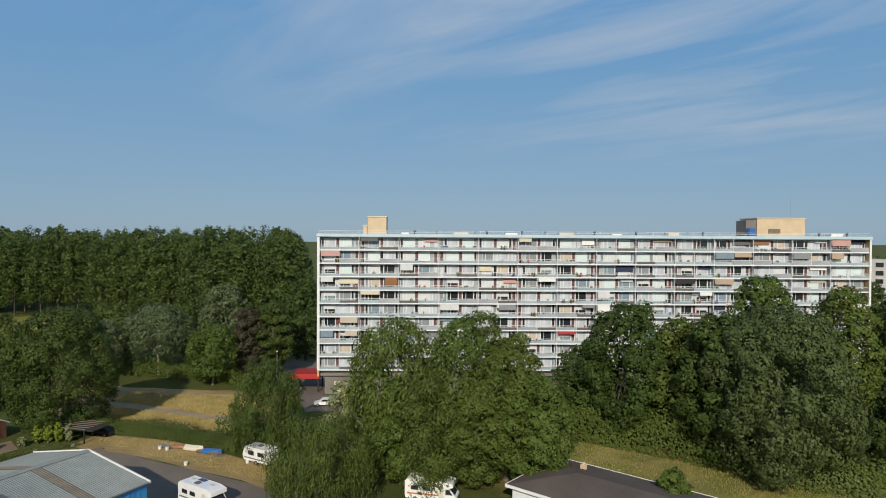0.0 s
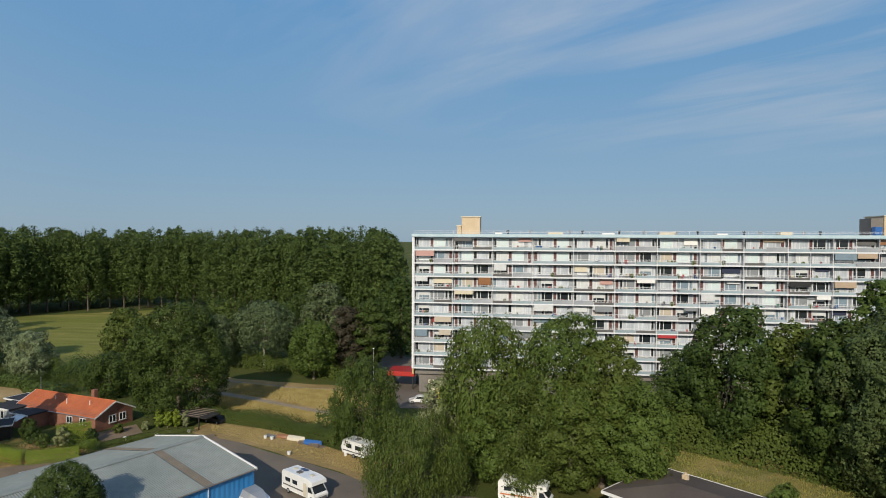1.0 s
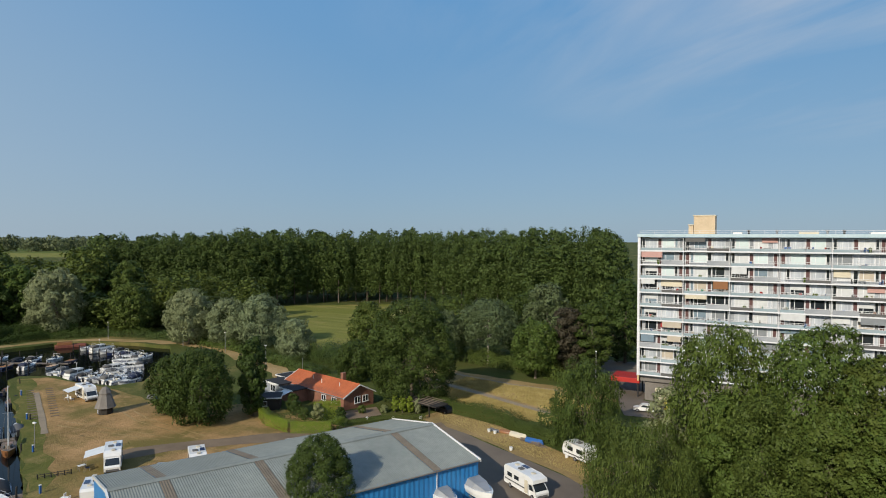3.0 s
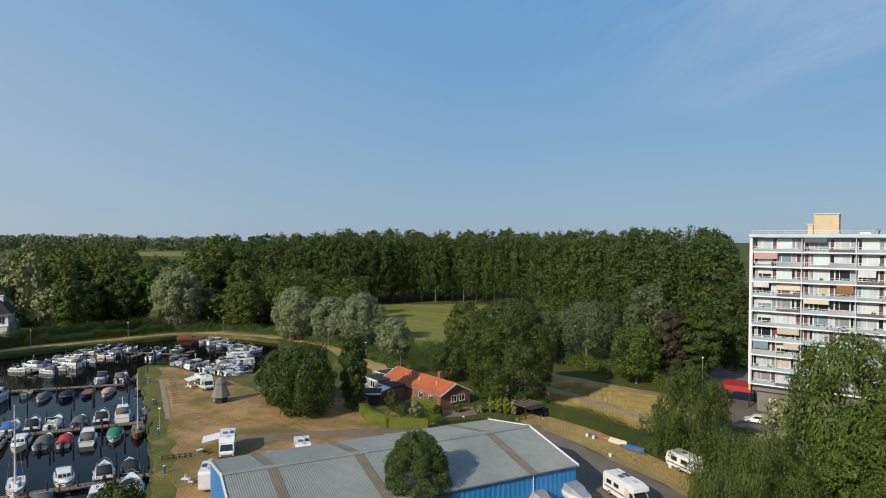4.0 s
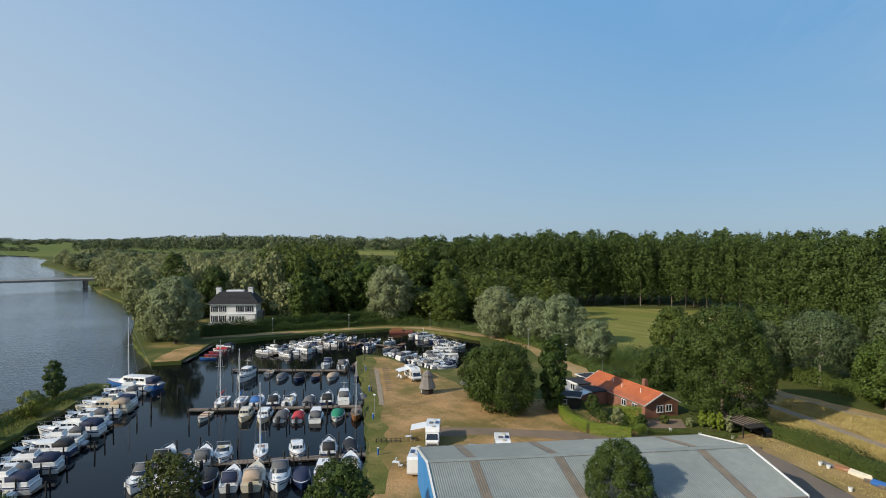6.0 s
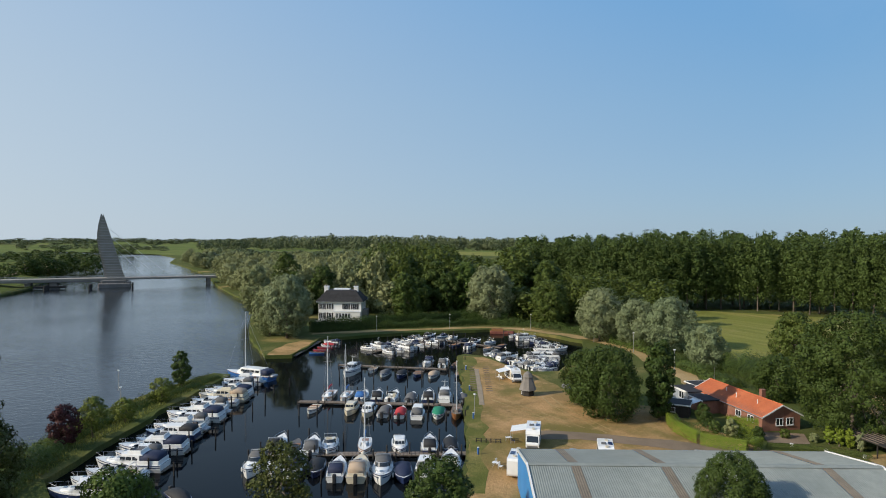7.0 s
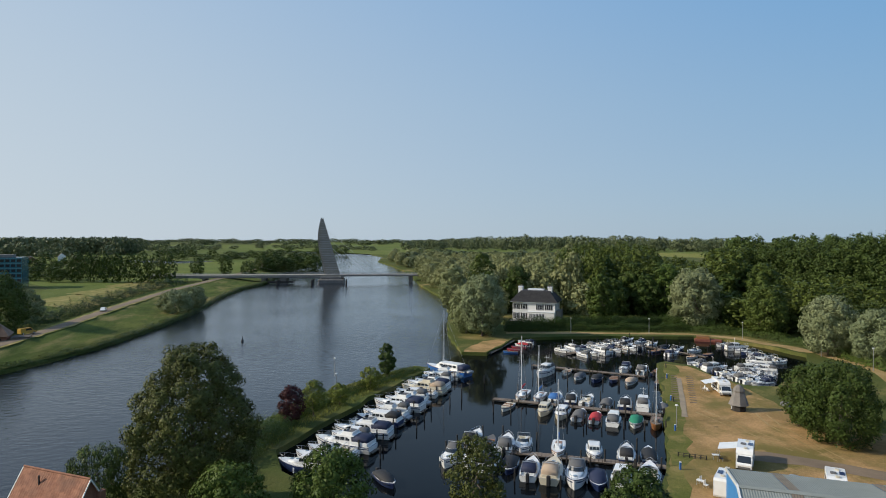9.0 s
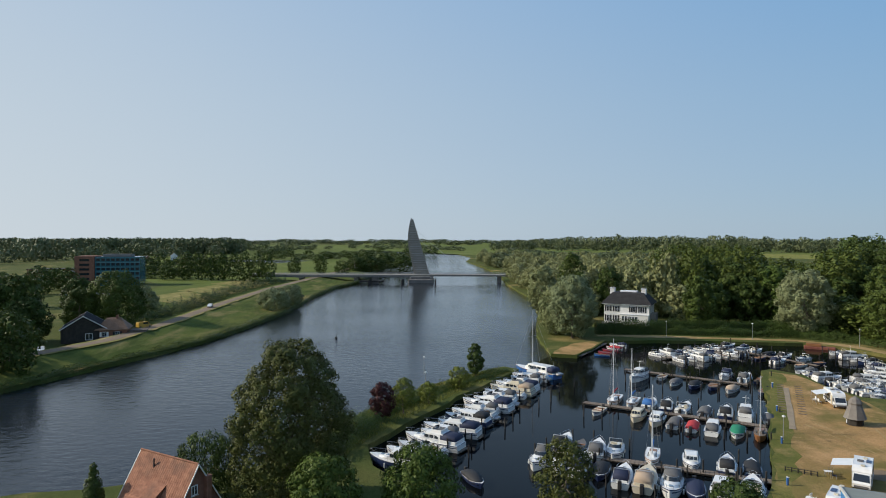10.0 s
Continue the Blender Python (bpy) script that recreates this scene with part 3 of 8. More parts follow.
def tree(x, y, h, w, mat, label, seed, clear=0.16, leafs=6000, size=0.5, lobes=22, kind="round", bark="bark", z=0.0, flat=1.0, droop=0.0, long=1.0, name="tree", airy=0.0, hang=0.0, twigs=12, fill=0.46):
    """One tree: trunk with limbs, and a crown of leafy twigs on uneven boughs."""
    rng = np.random.default_rng(seed)
    L = boughs_of(rng, h, w, clear, int(lobes * 2.3), kind, flat)
    twigs, n = int(twigs * 1.9), int(leafs * 4.0)
    size = 0.82 * min(size, max(size * 0.6, math.sqrt(math.pi * w * h * (1 - clear) * (3.2 - 1.4 * airy) / (0.5 * n))))
    q = foliage(rng, L, n, size, twigs, droop, long, hang, airy, fill)
    ob = thing(name, label, "tree", pose(x, y, z, 0, 0, rng.uniform(0, 360)))
    s = Shape()
    limbs(s, rng, (0, 0, 0), h * (clear + (1 - clear) * 0.6), max(0.1, h * 0.019), L, min(9, len(L)))
    s.make("trunk", M[bark], ob, smooth=True)
    shared("crown", quads_mesh("crown", q, M[mat]), ob)
    return ob


def weeping(x, y, h, w, mat, label, seed, leafs=9000, size=0.42, z=0.0, name="weeping_tree", lobes=12):
    """A tree whose thin twigs hang down in uneven curtains."""
    return tree(x, y, h, w, mat, label, seed, 0.22, leafs, size, lobes, "round", z=z, droop=0.85, long=3.2, name=name, airy=0.4, hang=h * 0.42, twigs=5, fill=0.06)


def shrub_band(name, pts, width, height, mat, label, seed, density=16, size=0.4, z=0.0, ragged=0.3, category="hedge", kind="", base=True):
    """A hedge or thicket that follows a line; clipped when ragged is small."""
    rng = np.random.default_rng(seed)
    P = np.array(pts, float)
    seg = np.linalg.norm(np.diff(P, axis=0), axis=1)
    total = seg.sum()
    n = int(total * density * (3.6 if ragged > 0.15 else 7.0) * (height + width / 2))
    s = rng.uniform(0, total, n)
    cum = np.concatenate([[0], np.cumsum(seg)])
    i = np.clip(np.searchsorted(cum, s) - 1, 0, len(seg) - 1)
    f = (s - cum[i]) / seg[i]
    d = (P[i + 1] - P[i]) / seg[i][:, None]
    c = P[i] + (P[i + 1] - P[i]) * f[:, None]
    nrm = np.stack([-d[:, 1], d[:, 0]], 1)
    hh = height * (1 + ragged * (np.sin(s * 0.9 + seed) * 0.5 + np.sin(s * 0.37 + 2 * seed) * 0.6) * 0.6)
    ang = rng.uniform(0, math.pi, n)
    px = np.clip(np.cos(ang) * 1.5, -1, 1) * width / 2 * rng.uniform(0.75, 1.05, n)
    pz = np.clip(np.sin(ang) * 1.5, 0, 1) * hh * rng.uniform(0.72, 1.05, n) * (1 if ragged < 0.15 else rng.uniform(0.7, 1.1, n))
    pts3 = np.column_stack([c[:, 0] + nrm[:, 0] * px, c[:, 1] + nrm[:, 1] * px, z + pz])
    out = np.column_stack([nrm[:, 0] * np.cos(ang), nrm[:, 1] * np.cos(ang), np.sin(ang)])
    me = quads_mesh(name, leaf_quads(rng, pts3, out, size * (0.66 if ragged > 0.15 else 0.5)), M[mat])
    ob = tagged(new(name, me), label, category, kind=kind)
    return ob


def polygon(name, pts, z, mat, label, category, edge=0.0, seed=1, step=3.0):
    """A flat patch of ground with an uneven rim."""
    rng = np.random.default_rng(seed)
    out = []
    for a, b in zip(pts, pts[1:] + pts[:1]):
        k = max(1, int(math.hypot(b[0] - a[0], b[1] - a[1]) / step)) if edge else 1
        for j in range(k):
            out.append((a[0] + (b[0] - a[0]) * j / k + rng.normal(0, edge), a[1] + (b[1] - a[1]) * j / k + rng.normal(0, edge), z))
    s = Shape()
    s.add(out, [tuple(range(len(out)))])
    ob = s.make(name, mat)
    if ob.data.polygons[0].normal.z < 0:
        ob.data.flip_normals()
    return tagged(ob, label, category, kind="structure")


def ribbon(name, pts, width, z, mat, label, category, edge=0.0, seed=1, zs=None):
    """A path or verge along a line."""
    rng = np.random.default_rng(seed)
    P = [Vector((*p, 0)) for p in pts]
    fine = []
    for a, b in zip(P, P[1:]):
        k = max(1, int((b - a).length / 4))
        fine += [a.lerp(b, j / k) for j in range(k)]
    fine.append(P[-1])
    l, r = [], []
    for i, p in enumerate(fine):
        d = (fine[min(i + 1, len(fine) - 1)] - fine[max(i - 1, 0)]).normalized()
        nn = Vector((-d.y, d.x, 0))
        l.append((*(p + nn * (width / 2 + rng.normal(0, edge)))[:2], z))
        r.append((*(p - nn * (width / 2 + rng.normal(0, edge)))[:2], z))
    s = Shape()
    s.loft([r, l], False, False)
    ob = s.make(name, mat)
    if ob.data.polygons[0].normal.z < 0:
        ob.data.flip_normals()
    return tagged(ob, label, category, kind="structure")


def blades(name, pts, n, height, mat, label, seed, z=0.0, category="grass"):
    """Standing grass over a patch of ground, in uneven drifts."""
    rng = np.random.default_rng(seed)
    P = np.array(pts, float)
    lo, hi = P.min(0), P.max(0)
    q = rng.uniform(lo, hi, (n * 4, 2))
    inside = np.zeros(len(q), bool)
    for (x0, y0), (x1, y1) in zip(P, np.roll(P, -1, 0)):
        cross = ((y0 > q[:, 1]) != (y1 > q[:, 1])) & (q[:, 0] < (x1 - x0) * (q[:, 1] - y0) / (y1 - y0 + 1e-9) + x0)
        inside ^= cross
    drift = np.sin(q[:, 0] * 0.35 + seed) + np.sin(q[:, 1] * 0.5 - q[:, 0] * 0.15) + rng.normal(0, 1.2, len(q))
    q = q[inside & (drift > -0.9)][:n]
    k = len(q)
    a = rng.uniform(0, math.pi, k)
    h = height * rng.uniform(0.5, 1.2, k)
    w = h * rng.uniform(0.06, 0.13, k) + 0.02
    c, s = np.cos(a) * w, np.sin(a) * w
    zz = np.full(k, z)
    tip = q + rng.normal(0, 0.22, (k, 2)) * h[:, None]
    tri = np.stack([np.column_stack([q[:, 0] - c, q[:, 1] - s, zz]), np.column_stack([q[:, 0] + c, q[:, 1] + s, zz]), np.column_stack([tip, zz + h])], 1)
    return tagged(new(name, quads_mesh(name, tri, M[mat])), label, category, kind="stuff")


# ---- ground, river and marina basin ----
SHORE = [(-40, -230), (-60, -120), (-77, -60), (-83, -42), (-88, -28), (-104, -21), (-117, -16.5), (-132, -10.5), (-150, 4), (-160, 14)]
SHORE += [(-157, 17.5), (-152, 15), (-134, 4.5), (-111, -7.5), (-99, -13), (-90, -11), (-79, -3), (-73, 8), (-69, 22), (-71, 36)]
SHORE += [(-88, 45.5), (-102, 52.5), (-121, 61.5), (-141, 70.5), (-156, 77.5), (-158, 81), (-151, 85.5), (-140, 84), (-130, 86), (-128, 92)]
SHORE += [(-140, 106), (-151, 117), (-163, 126), (-178, 124), (-190, 119), (-197, 111), (-200, 90), (-202, 67), (-201, 50)]
SHORE += [(-176, 36), (-178, 29), (-200, 29), (-231, 32), (-316, 46), (-437, 41), (-568, 45), (-700, 38), (-868, 24), (-1050, 38), (-1300, 10)]
SHORE += [(-1500, -150), (-1450, -190), (-1220, -60), (-907, -57), (-730, -69), (-540, -70), (-457, -68), (-410, -75.5), (-348, -76), (-310, -74), (-272, -73), (-235, -75)]
SHORE += [(-198, -78.5), (-180, -84), (-164, -89), (-148, -94), (-134, -97), (-115, -108), (-100, -140), (-95, -230)]


def roughened(pts, step, amount, seed):
    rng, out = np.random.default_rng(seed), []
    for a, b in zip(pts, pts[1:] + pts[:1]):
        k = max(1, int(math.hypot(b[0] - a[0], b[1] - a[1]) / step))
        out += [(a[0] + (b[0] - a[0]) * j / k + (rng.normal(0, amount) if j else 0), a[1] + (b[1] - a[1]) * j / k + (rng.normal(0, amount) if j else 0)) for j in range(k)]
    return out


def build_ground():
    rim = roughened(SHORE, 5.0, 0.35, 3)
    bm = bmesh.new()
    outer = [bm.verts.new((x, y, 0)) for x, y in ((-5200, -5200), (5200, -5200), (5200, 5200), (-5200, 5200))]
    inner = [bm.verts.new((x, y, 0)) for x, y in rim]
    edges = [bm.edges.new((a, b)) for loop in (outer, inner) for a, b in zip(loop, loop[1:] + loop[:1])]
    bmesh.ops.triangle_fill(bm, edges=edges, use_beauty=False)
    for f in bm.faces:
        f.normal_update()
        if f.normal.z < 0:
            f.normal_flip()
    low = [bm.verts.new((x, y, -2.0)) for x, y in rim]
    for i in range(len(rim)):
        j = (i + 1) % len(rim)
        bm.faces.new((inner[i], inner[j], low[j], low[i]))
    me = bpy.data.meshes.new("ground")
    bm.to_mesh(me)
    bm.free()
    me.materials.append(M["grass"])
    tagged(new("ground", me), "flat grassy river land with worn banks", "ground", kind="structure")


build_ground()
polygon("river", [(-156, 15.5), (-180, 29), (-215, 45), (-600, 80), (-1600, 80), (-1600, -260), (-80, -260), (-20, -240), (-60, -20), (-92, -17)], -1.0, M["river"], "wide grey-blue river with light ripples", "water")
polygon("marina_basin", [(-156, 15.5), (-180, 29), (-215, 45), (-215, 140), (-110, 140), (-55, 40), (-55, -10), (-92, -17)], -1.0, M["basin"], "dark calm water of the marina basin", "water")

# campsite lawn, verges, tracks
polygon("campsite_lawn", [(-66, 33), (-75, 38.5), (-89, 47), (-103, 54), (-122, 63), (-141, 72.5), (-155, 79), (-151, 83.5), (-131, 84.5), (-119, 83), (-101, 80), (-92, 92), (-74, 88), (-62, 86), (-52, 92), (-44, 80), (-56, 36)], 0.02, M["lawn"], "worn yellow-brown camping lawn", "lawn", 0.25, 5)
polygon("point_lawn", [(-178.5, 29.6), (-176.4, 35.2), (-184, 40), (-196, 47.4), (-200, 46), (-194, 38), (-188, 33.5)], 0.03, M["lawn"], "worn dry grass on the far point", "lawn", 0.3, 38)
ribbon("track", [(-88.5, 57), (-84.5, 65), (-75, 75.5), (-66, 82), (-58, 89), (-52, 96)], 4.2, 0.05, M["earth"], "bare earth track across the lawn", "track", 0.25, 4)
ribbon("quay_verge", [(-71, 37.6), (-88.4, 47.6), (-103, 54.8), (-122, 64.2), (-141, 73.6), (-153, 79.4)], 3.0, 0.035, M["edge"], "green grass edge along the quay", "verge", 0.5, 41)
ribbon("field_path", [(-80, 137.5), (-66, 133), (-54, 130.5), (-43, 130)], 1.2, 0.06, M["gravel"], "pale path along the field's end", "path", 0.1, 42)
ribbon("quay_path", [(-108, 59.2), (-122.5, 66.5), (-138, 74)], 1.0, 0.075, M["gravel"], "narrow paved path along the quay", "path", 0.05, 6)
ribbon("bank_path", [(-212, 50), (-206, 92), (-202, 112), (-191, 123), (-164, 131), (-146, 130), (-124, 121), (-112, 117), (-100, 110)], 4.6, 0.03, M["dry"], "dry grass strip on the bank", "verge", 0.6, 7)
polygon("meadow", [(-212, 225), (-165, 262), (-112, 176), (-106, 158), (-124, 146), (-150, 160)], 0.03, M["meadow"], "yellow-green hay meadow before the wood", "meadow", 0.8, 8)
polygon("yard", [(-58, 98.8), (-54.5, 97.4), (-47, 94.0), (-39.5, 90), (-32, 86.4), (-25, 82.8), (-14, 79.5), (0, 78.5), (6, 76), (2, 62), (-34, 60), (-46, 82)], 0.03, M["asphalt"], "grey-brown asphalt yard beside the hall", "yard", 0.12, 9)
ribbon("yard_verge", [(-58, 101), (-46, 97.6), (-38, 93.4), (-30, 89.2), (-22, 85)], 7.0, 0.045, M["dry"], "dry straw-coloured verge beside the yard", "verge", 0.3, 10)
polygon("dry_field", [(-61, 111), (-50, 108.5), (-35, 104.5), (-29, 112), (-34, 124), (-43, 134), (-66, 136), (-82, 140), (-74, 124)], 0.03, M["dry"], "dry golden grass field", "field", 0.4, 11)
ribbon("field_path", [(-84, 134), (-68, 124), (-56, 119.5), (-38.6, 112.2), (-28, 109)], 1.5, 0.06, M["gravel"], "pale path through the dry field", "path", 0.1, 12)
polygon("slope_verge", [(8, 101), (18, 108), (36, 98.5), (56, 85), (62, 79), (95, 88), (90, 60), (30, 66), (30, 76), (16, 86)], 0.03, M["verge"], "dry grass strip below the trees", "verge", 0.4, 13)
polygon("car_park", [(-46, 170), (-31, 131), (-26, 118), (-12, 120), (20, 126), (60, 129), (60, 133), (-25, 131), (-30, 170)], 0.04, M["asphalt"], "asphalt car park before the flats", "car park", 0.1, 14)
polygon("flower_verge", [(-34, 135), (-29, 127), (-33, 126), (-37, 133)], 0.06, M["dry"], "small dry verge by the car park", "verge", 0.1, 15)
for k, line in enumerate((((-110.9, 63.0), (-103.8, 64.0), (-96.2, 65.4), (-88.7, 66.6)), ((-112, 65.2), (-104, 66.0), (-96, 67.2), (-87.5, 68.4)), ((-108.3, 73.6), (-102, 71.6), (-96.7, 71.0), (-83.7, 70.0)), ((-107.5, 75.2), (-101, 73.4), (-94, 72.6), (-84, 71.6)))):
    ribbon("wheel_track", line, 0.3, 0.04, M["dry"], "pale wheel track worn into the lawn", "track", 0.05, 30 + k)
ribbon("yard_road", [(-52, 95), (-60, 92.5), (-66, 84), (-74, 76)], 4.6, 0.045, M["earth"], "bare brown lane behind the hall", "lane", 0.1, 36)
polygon("garden_terrace", [(-73.3, 94.3), (-69.6, 100.2), (-65.4, 96.2), (-68.9, 90.6)], 0.05, M["earth"], "paved garden terrace", "terrace", 0.05, 37)
# polder fields across the river
polygon("polder_field", [(-330, -115), (-620, -105), (-900, -95), (-2600, -420), (-2600, -1500), (-700, -420)], 0.03, M["field"], "bright green polder field", "field", 0, 16)
polygon("polder_field", [(-1150, 60), (-1250, 900), (-4600, 1500), (-4600, -600), (-1700, -260)], 0.03, M["field"], "far green polder field", "field", 0, 17)
for k, (a, b, c) in enumerate(((300, 330, 0.9), (352, 384, 0.8), (402, 440, 0.95))):
    polygon("dry_strip", [(-a, -126), (-b, -124), (-b - 60 * c, -160), (-a - 40 * c, -168)], 0.06, M["verge"], "mown yellowish strip of field", "field", 0.5, 18 + k)
polygon("canal", [(-838, -300), (-800, -214), (-880, -190), (-905, -330)], 0.05, M["river"], "pale strip of canal water in the polder", "water", 0.5, 26)
polygon("polder_field", [(-250, -128), (-330, -131), (-420, -150), (-440, -196), (-330, -178), (-262, -150)], 0.05, M["brightfield"], "bright green paddock behind the dike", "field", 0.6, 27)
polygon("polder_field", [(-960, -330), (-900, -120), (-1500, -260), (-2300, -560), (-2300, -900), (-1300, -520)], 0.05, M["brightfield"], "broad pale green polder pasture", "field", 0, 28)
polygon("hay_strip", [(-480, -92), (-640, -84), (-800, -78), (-900, -72), (-900, -84), (-700, -98), (-520, -116)], 0.09, M["dry"], "dry golden strip behind the bridge", "field", 0.6, 29)
polygon("hay_field", [(-960, 590), (-1120, 462), (-1330, 560), (-1240, 760)], 0.04, M["meadow"], "pale hay field between woods", "field", 0, 25)


def build_dike():
    crest = [(-95, -150), (-120, -121), (-149, -108.5), (-165, -104), (-181, -99), (-217, -98.5), (-288, -103), (-361, -105), (-444, -101), (-560, -96), (-700, -92), (-900, -80)]
    foot = (14, 14, 15, 15, 16, 22, 28, 27, 28, 25, 24, 22)
    rows = []
    for i, (x, y) in enumerate(crest):
        d = (Vector(crest[min(i + 1, len(crest) - 1)]) - Vector(crest[max(i - 1, 0)])).normalized()
        n = Vector((d.y, -d.x)) if (d.y * 0 + d.x) > 0 else Vector((-d.y, d.x))
        n = n if n.y > 0 else -n
        rows.append([(x + n.x * o, y + n.y * o, z) for o, z in ((foot[i] + 1.4, -1.6), (foot[i], -0.6), (foot[i] * 0.74, 0.35), (4.6, 2.5), (2.5, 3.0), (-2.4, 3.0), (-5, 2.6), (-13, 0.05), (-16, -0.2))])
    s = Shape()
    s.loft(rows, False, False)
    ob = s.make("dike", M["dike"], smooth=True)
    if ob.data.polygons[4].normal.z < 0:
        ob.data.flip_normals()
    tagged(ob, "green grass dike along the river", "dike", kind="structure")
    ribbon("dike_verge", crest, 6.6, 3.025, M["verge"], "dry grass verge beside the dike road", "verge", 0.35, 22)
    ribbon("dike_road", crest, 4.4, 3.06, M["earth"], "narrow grey-brown road on the dike", "road", 0.08, 21)


build_dike()


# ---- block of flats ----
def build_flats():
    NB, NS, BAY, ST, Z0, DEEP = 14, 10, 8.3, 2.79, 5.35, 12.0
    W = NB * BAY
    at = pose(-26.0, 130.5, 0, 0, 0, 1.2)
    ob = thing("apartment_building", "ten-storey white block of flats with open balconies", "apartment building", at)
    rng = random.Random(7)
    top = Z0 + NS * ST
    Shape().box(0.3, 1.28, 4.0, W - 0.3, DEEP, top - 0.1).make("wall", M["palewall"], ob, "pale grey panel facade")
    Shape().box(1.0, 1.2, 0, W - 1.0, DEEP - 0.5, 4.0).make("ground_floor", M["darkconcrete"], ob, "grey ground floor of storage rooms")
    Shape().box(0.2, 0.6, 4.0, W - 0.2, DEEP, 4.6).make("plinth_band", M["darkconcrete"], ob)
    for k in range(7):
        Shape().box(3 + k * 16, 1.1, 0.1, 6.0 + k * 16, 1.25, 2.7).make("garage_door", M["cream"], ob, "cream garage door")
    for x0 in (-0.35, W):
        Shape().box(x0, 0.05, Z0 - 1.35, x0 + 0.35, DEEP + 0.1, top + 0.4).make("end_wall", M["yellowbrick"], ob, "yellow end wall with white edge")
    for x0 in (-0.42, W + 0.0):
        Shape().box(x0, -0.08, Z0 - 0.1, x0 + 0.42, 0.05, top + 0.5).make("corner_post", M["white"], ob)
    slab = Shape().box(0, 0.0, -0.13, W, 1.35, 0.13, 0.02).mesh("slab", M["white"])
    for k in range(NS):
        shared("balcony_slab", slab, ob, pose(0, 0, Z0 + k * ST))
    Shape().box(-0.45, -0.25, top - 0.02, W + 0.45, DEEP + 0.3, top + 0.30).make("roof", M["concrete"], ob, "flat roof of gravel and felt")
    Shape().box(-0.5, -0.30, top + 0.0, W + 0.5, -0.24, top + 0.62, 0.01).make("fascia", M["fascia"], ob, "pale blue fascia along the roof")
    s = Shape()
    for i in range(int(W / 2.8)):
        s.tube((i * 2.8, -0.1, top + 0.3), (i * 2.8, -0.1, top + 1.25), 0.03, n=5)
    for z in (0.95, 1.25):
        s.tube((0, -0.1, top + z), (W, -0.1, top + z), 0.03, n=5)
    s.make("roof_rail", M["white"], ob)
    # shared meshes of one flat
    def pane(w, h, mat):
        return Shape().box(0, 0, 0, w, 0.05, h).mesh("pane", M[mat])
    def frame_mesh(w, h, bar=None):
        """A frame with one or two lights, in one piece."""
        f = 0.085
        xs = [0, f] + ([bar - f / 2, bar + f / 2] if bar else []) + [w - f, w]
        zs = [0, f, h - f, h]
        solid = {(i, j) for i in range(len(xs) - 1) for j in range(3) if j != 1 or i % 2 == 0}
        verts = [(x, y, z) for y in (-0.05, 0.1) for z in zs for x in xs]
        at_ = lambda i, j, back: back * len(xs) * 4 + j * len(xs) + i
        faces = []
        for i, j in solid:
            faces.append((at_(i, j, 0), at_(i + 1, j, 0), at_(i + 1, j + 1, 0), at_(i, j + 1, 0)))
            for (di, dj), (p, q) in (((-1, 0), ((i, j + 1), (i, j))), ((1, 0), ((i + 1, j), (i + 1, j + 1))), ((0, -1), ((i, j), (i + 1, j))), ((0, 1), ((i + 1, j + 1), (i, j + 1)))):
                if (i + di, j + dj) not in solid:
                    faces.append((at_(*q, 0), at_(*p, 0), at_(*p, 1), at_(*q, 1)))
        return Shape().add(verts, faces).mesh("window_frame", M["white"])
    sizes = {"a": (2.35, 1.98), "n": (0.62, 1.98), "d": (0.78, 2.42)}
    frames = {k: frame_mesh(*v, 0.72 if k == "a" else None) for k, v in sizes.items()}
    panes = {(k, m): pane(w, h, m) for k, (w, h) in sizes.items() for m in ("glass", "curtain", "greycurtain", "beigeblind", "bluegrey", "blind", "reddoor", "mint", "tancloth")}
    half = Shape().box(0.1, -0.02, 0.9, 2.25, 0.0, 1.9).mesh("blind", M["blind"])
    rail = Shape()
    rail.box(0, -0.03, 1.0, BAY - 0.2, 0.03, 1.07)
    rail.box(0, -0.02, 0.72, BAY - 0.2, 0.02, 0.75)
    for i in range(14):
        x = i * (BAY - 0.25) / 13
        rail.box(x, -0.025, 0.1, x + 0.04, 0.025, 1.0)
    rail = rail.mesh("railing", M["railpaint"])
    panel = Shape().box(0.0, -0.04, 0.14, 3.9, -0.02, 0.66).mesh("railing_panel", M["paleblue"])
    gpanel = Shape().box(0.0, -0.04, 0.14, 3.9, -0.02, 0.66).mesh("railing_panel", M["greycloth"])
    wpanel = Shape().box(0.0, -0.04, 0.12, 3.9, -0.02, 0.98).mesh("railing_panel", M["palewall"])
    divider = Shape().box(-0.035, 0.1, 0.12, 0.035, 1.27, ST - 0.12).mesh("divider", M["palewall"])
    post = Shape().box(-0.04, -0.02, 0.12, 0.04, 0.08, ST - 0.12).mesh("post", M["white"])
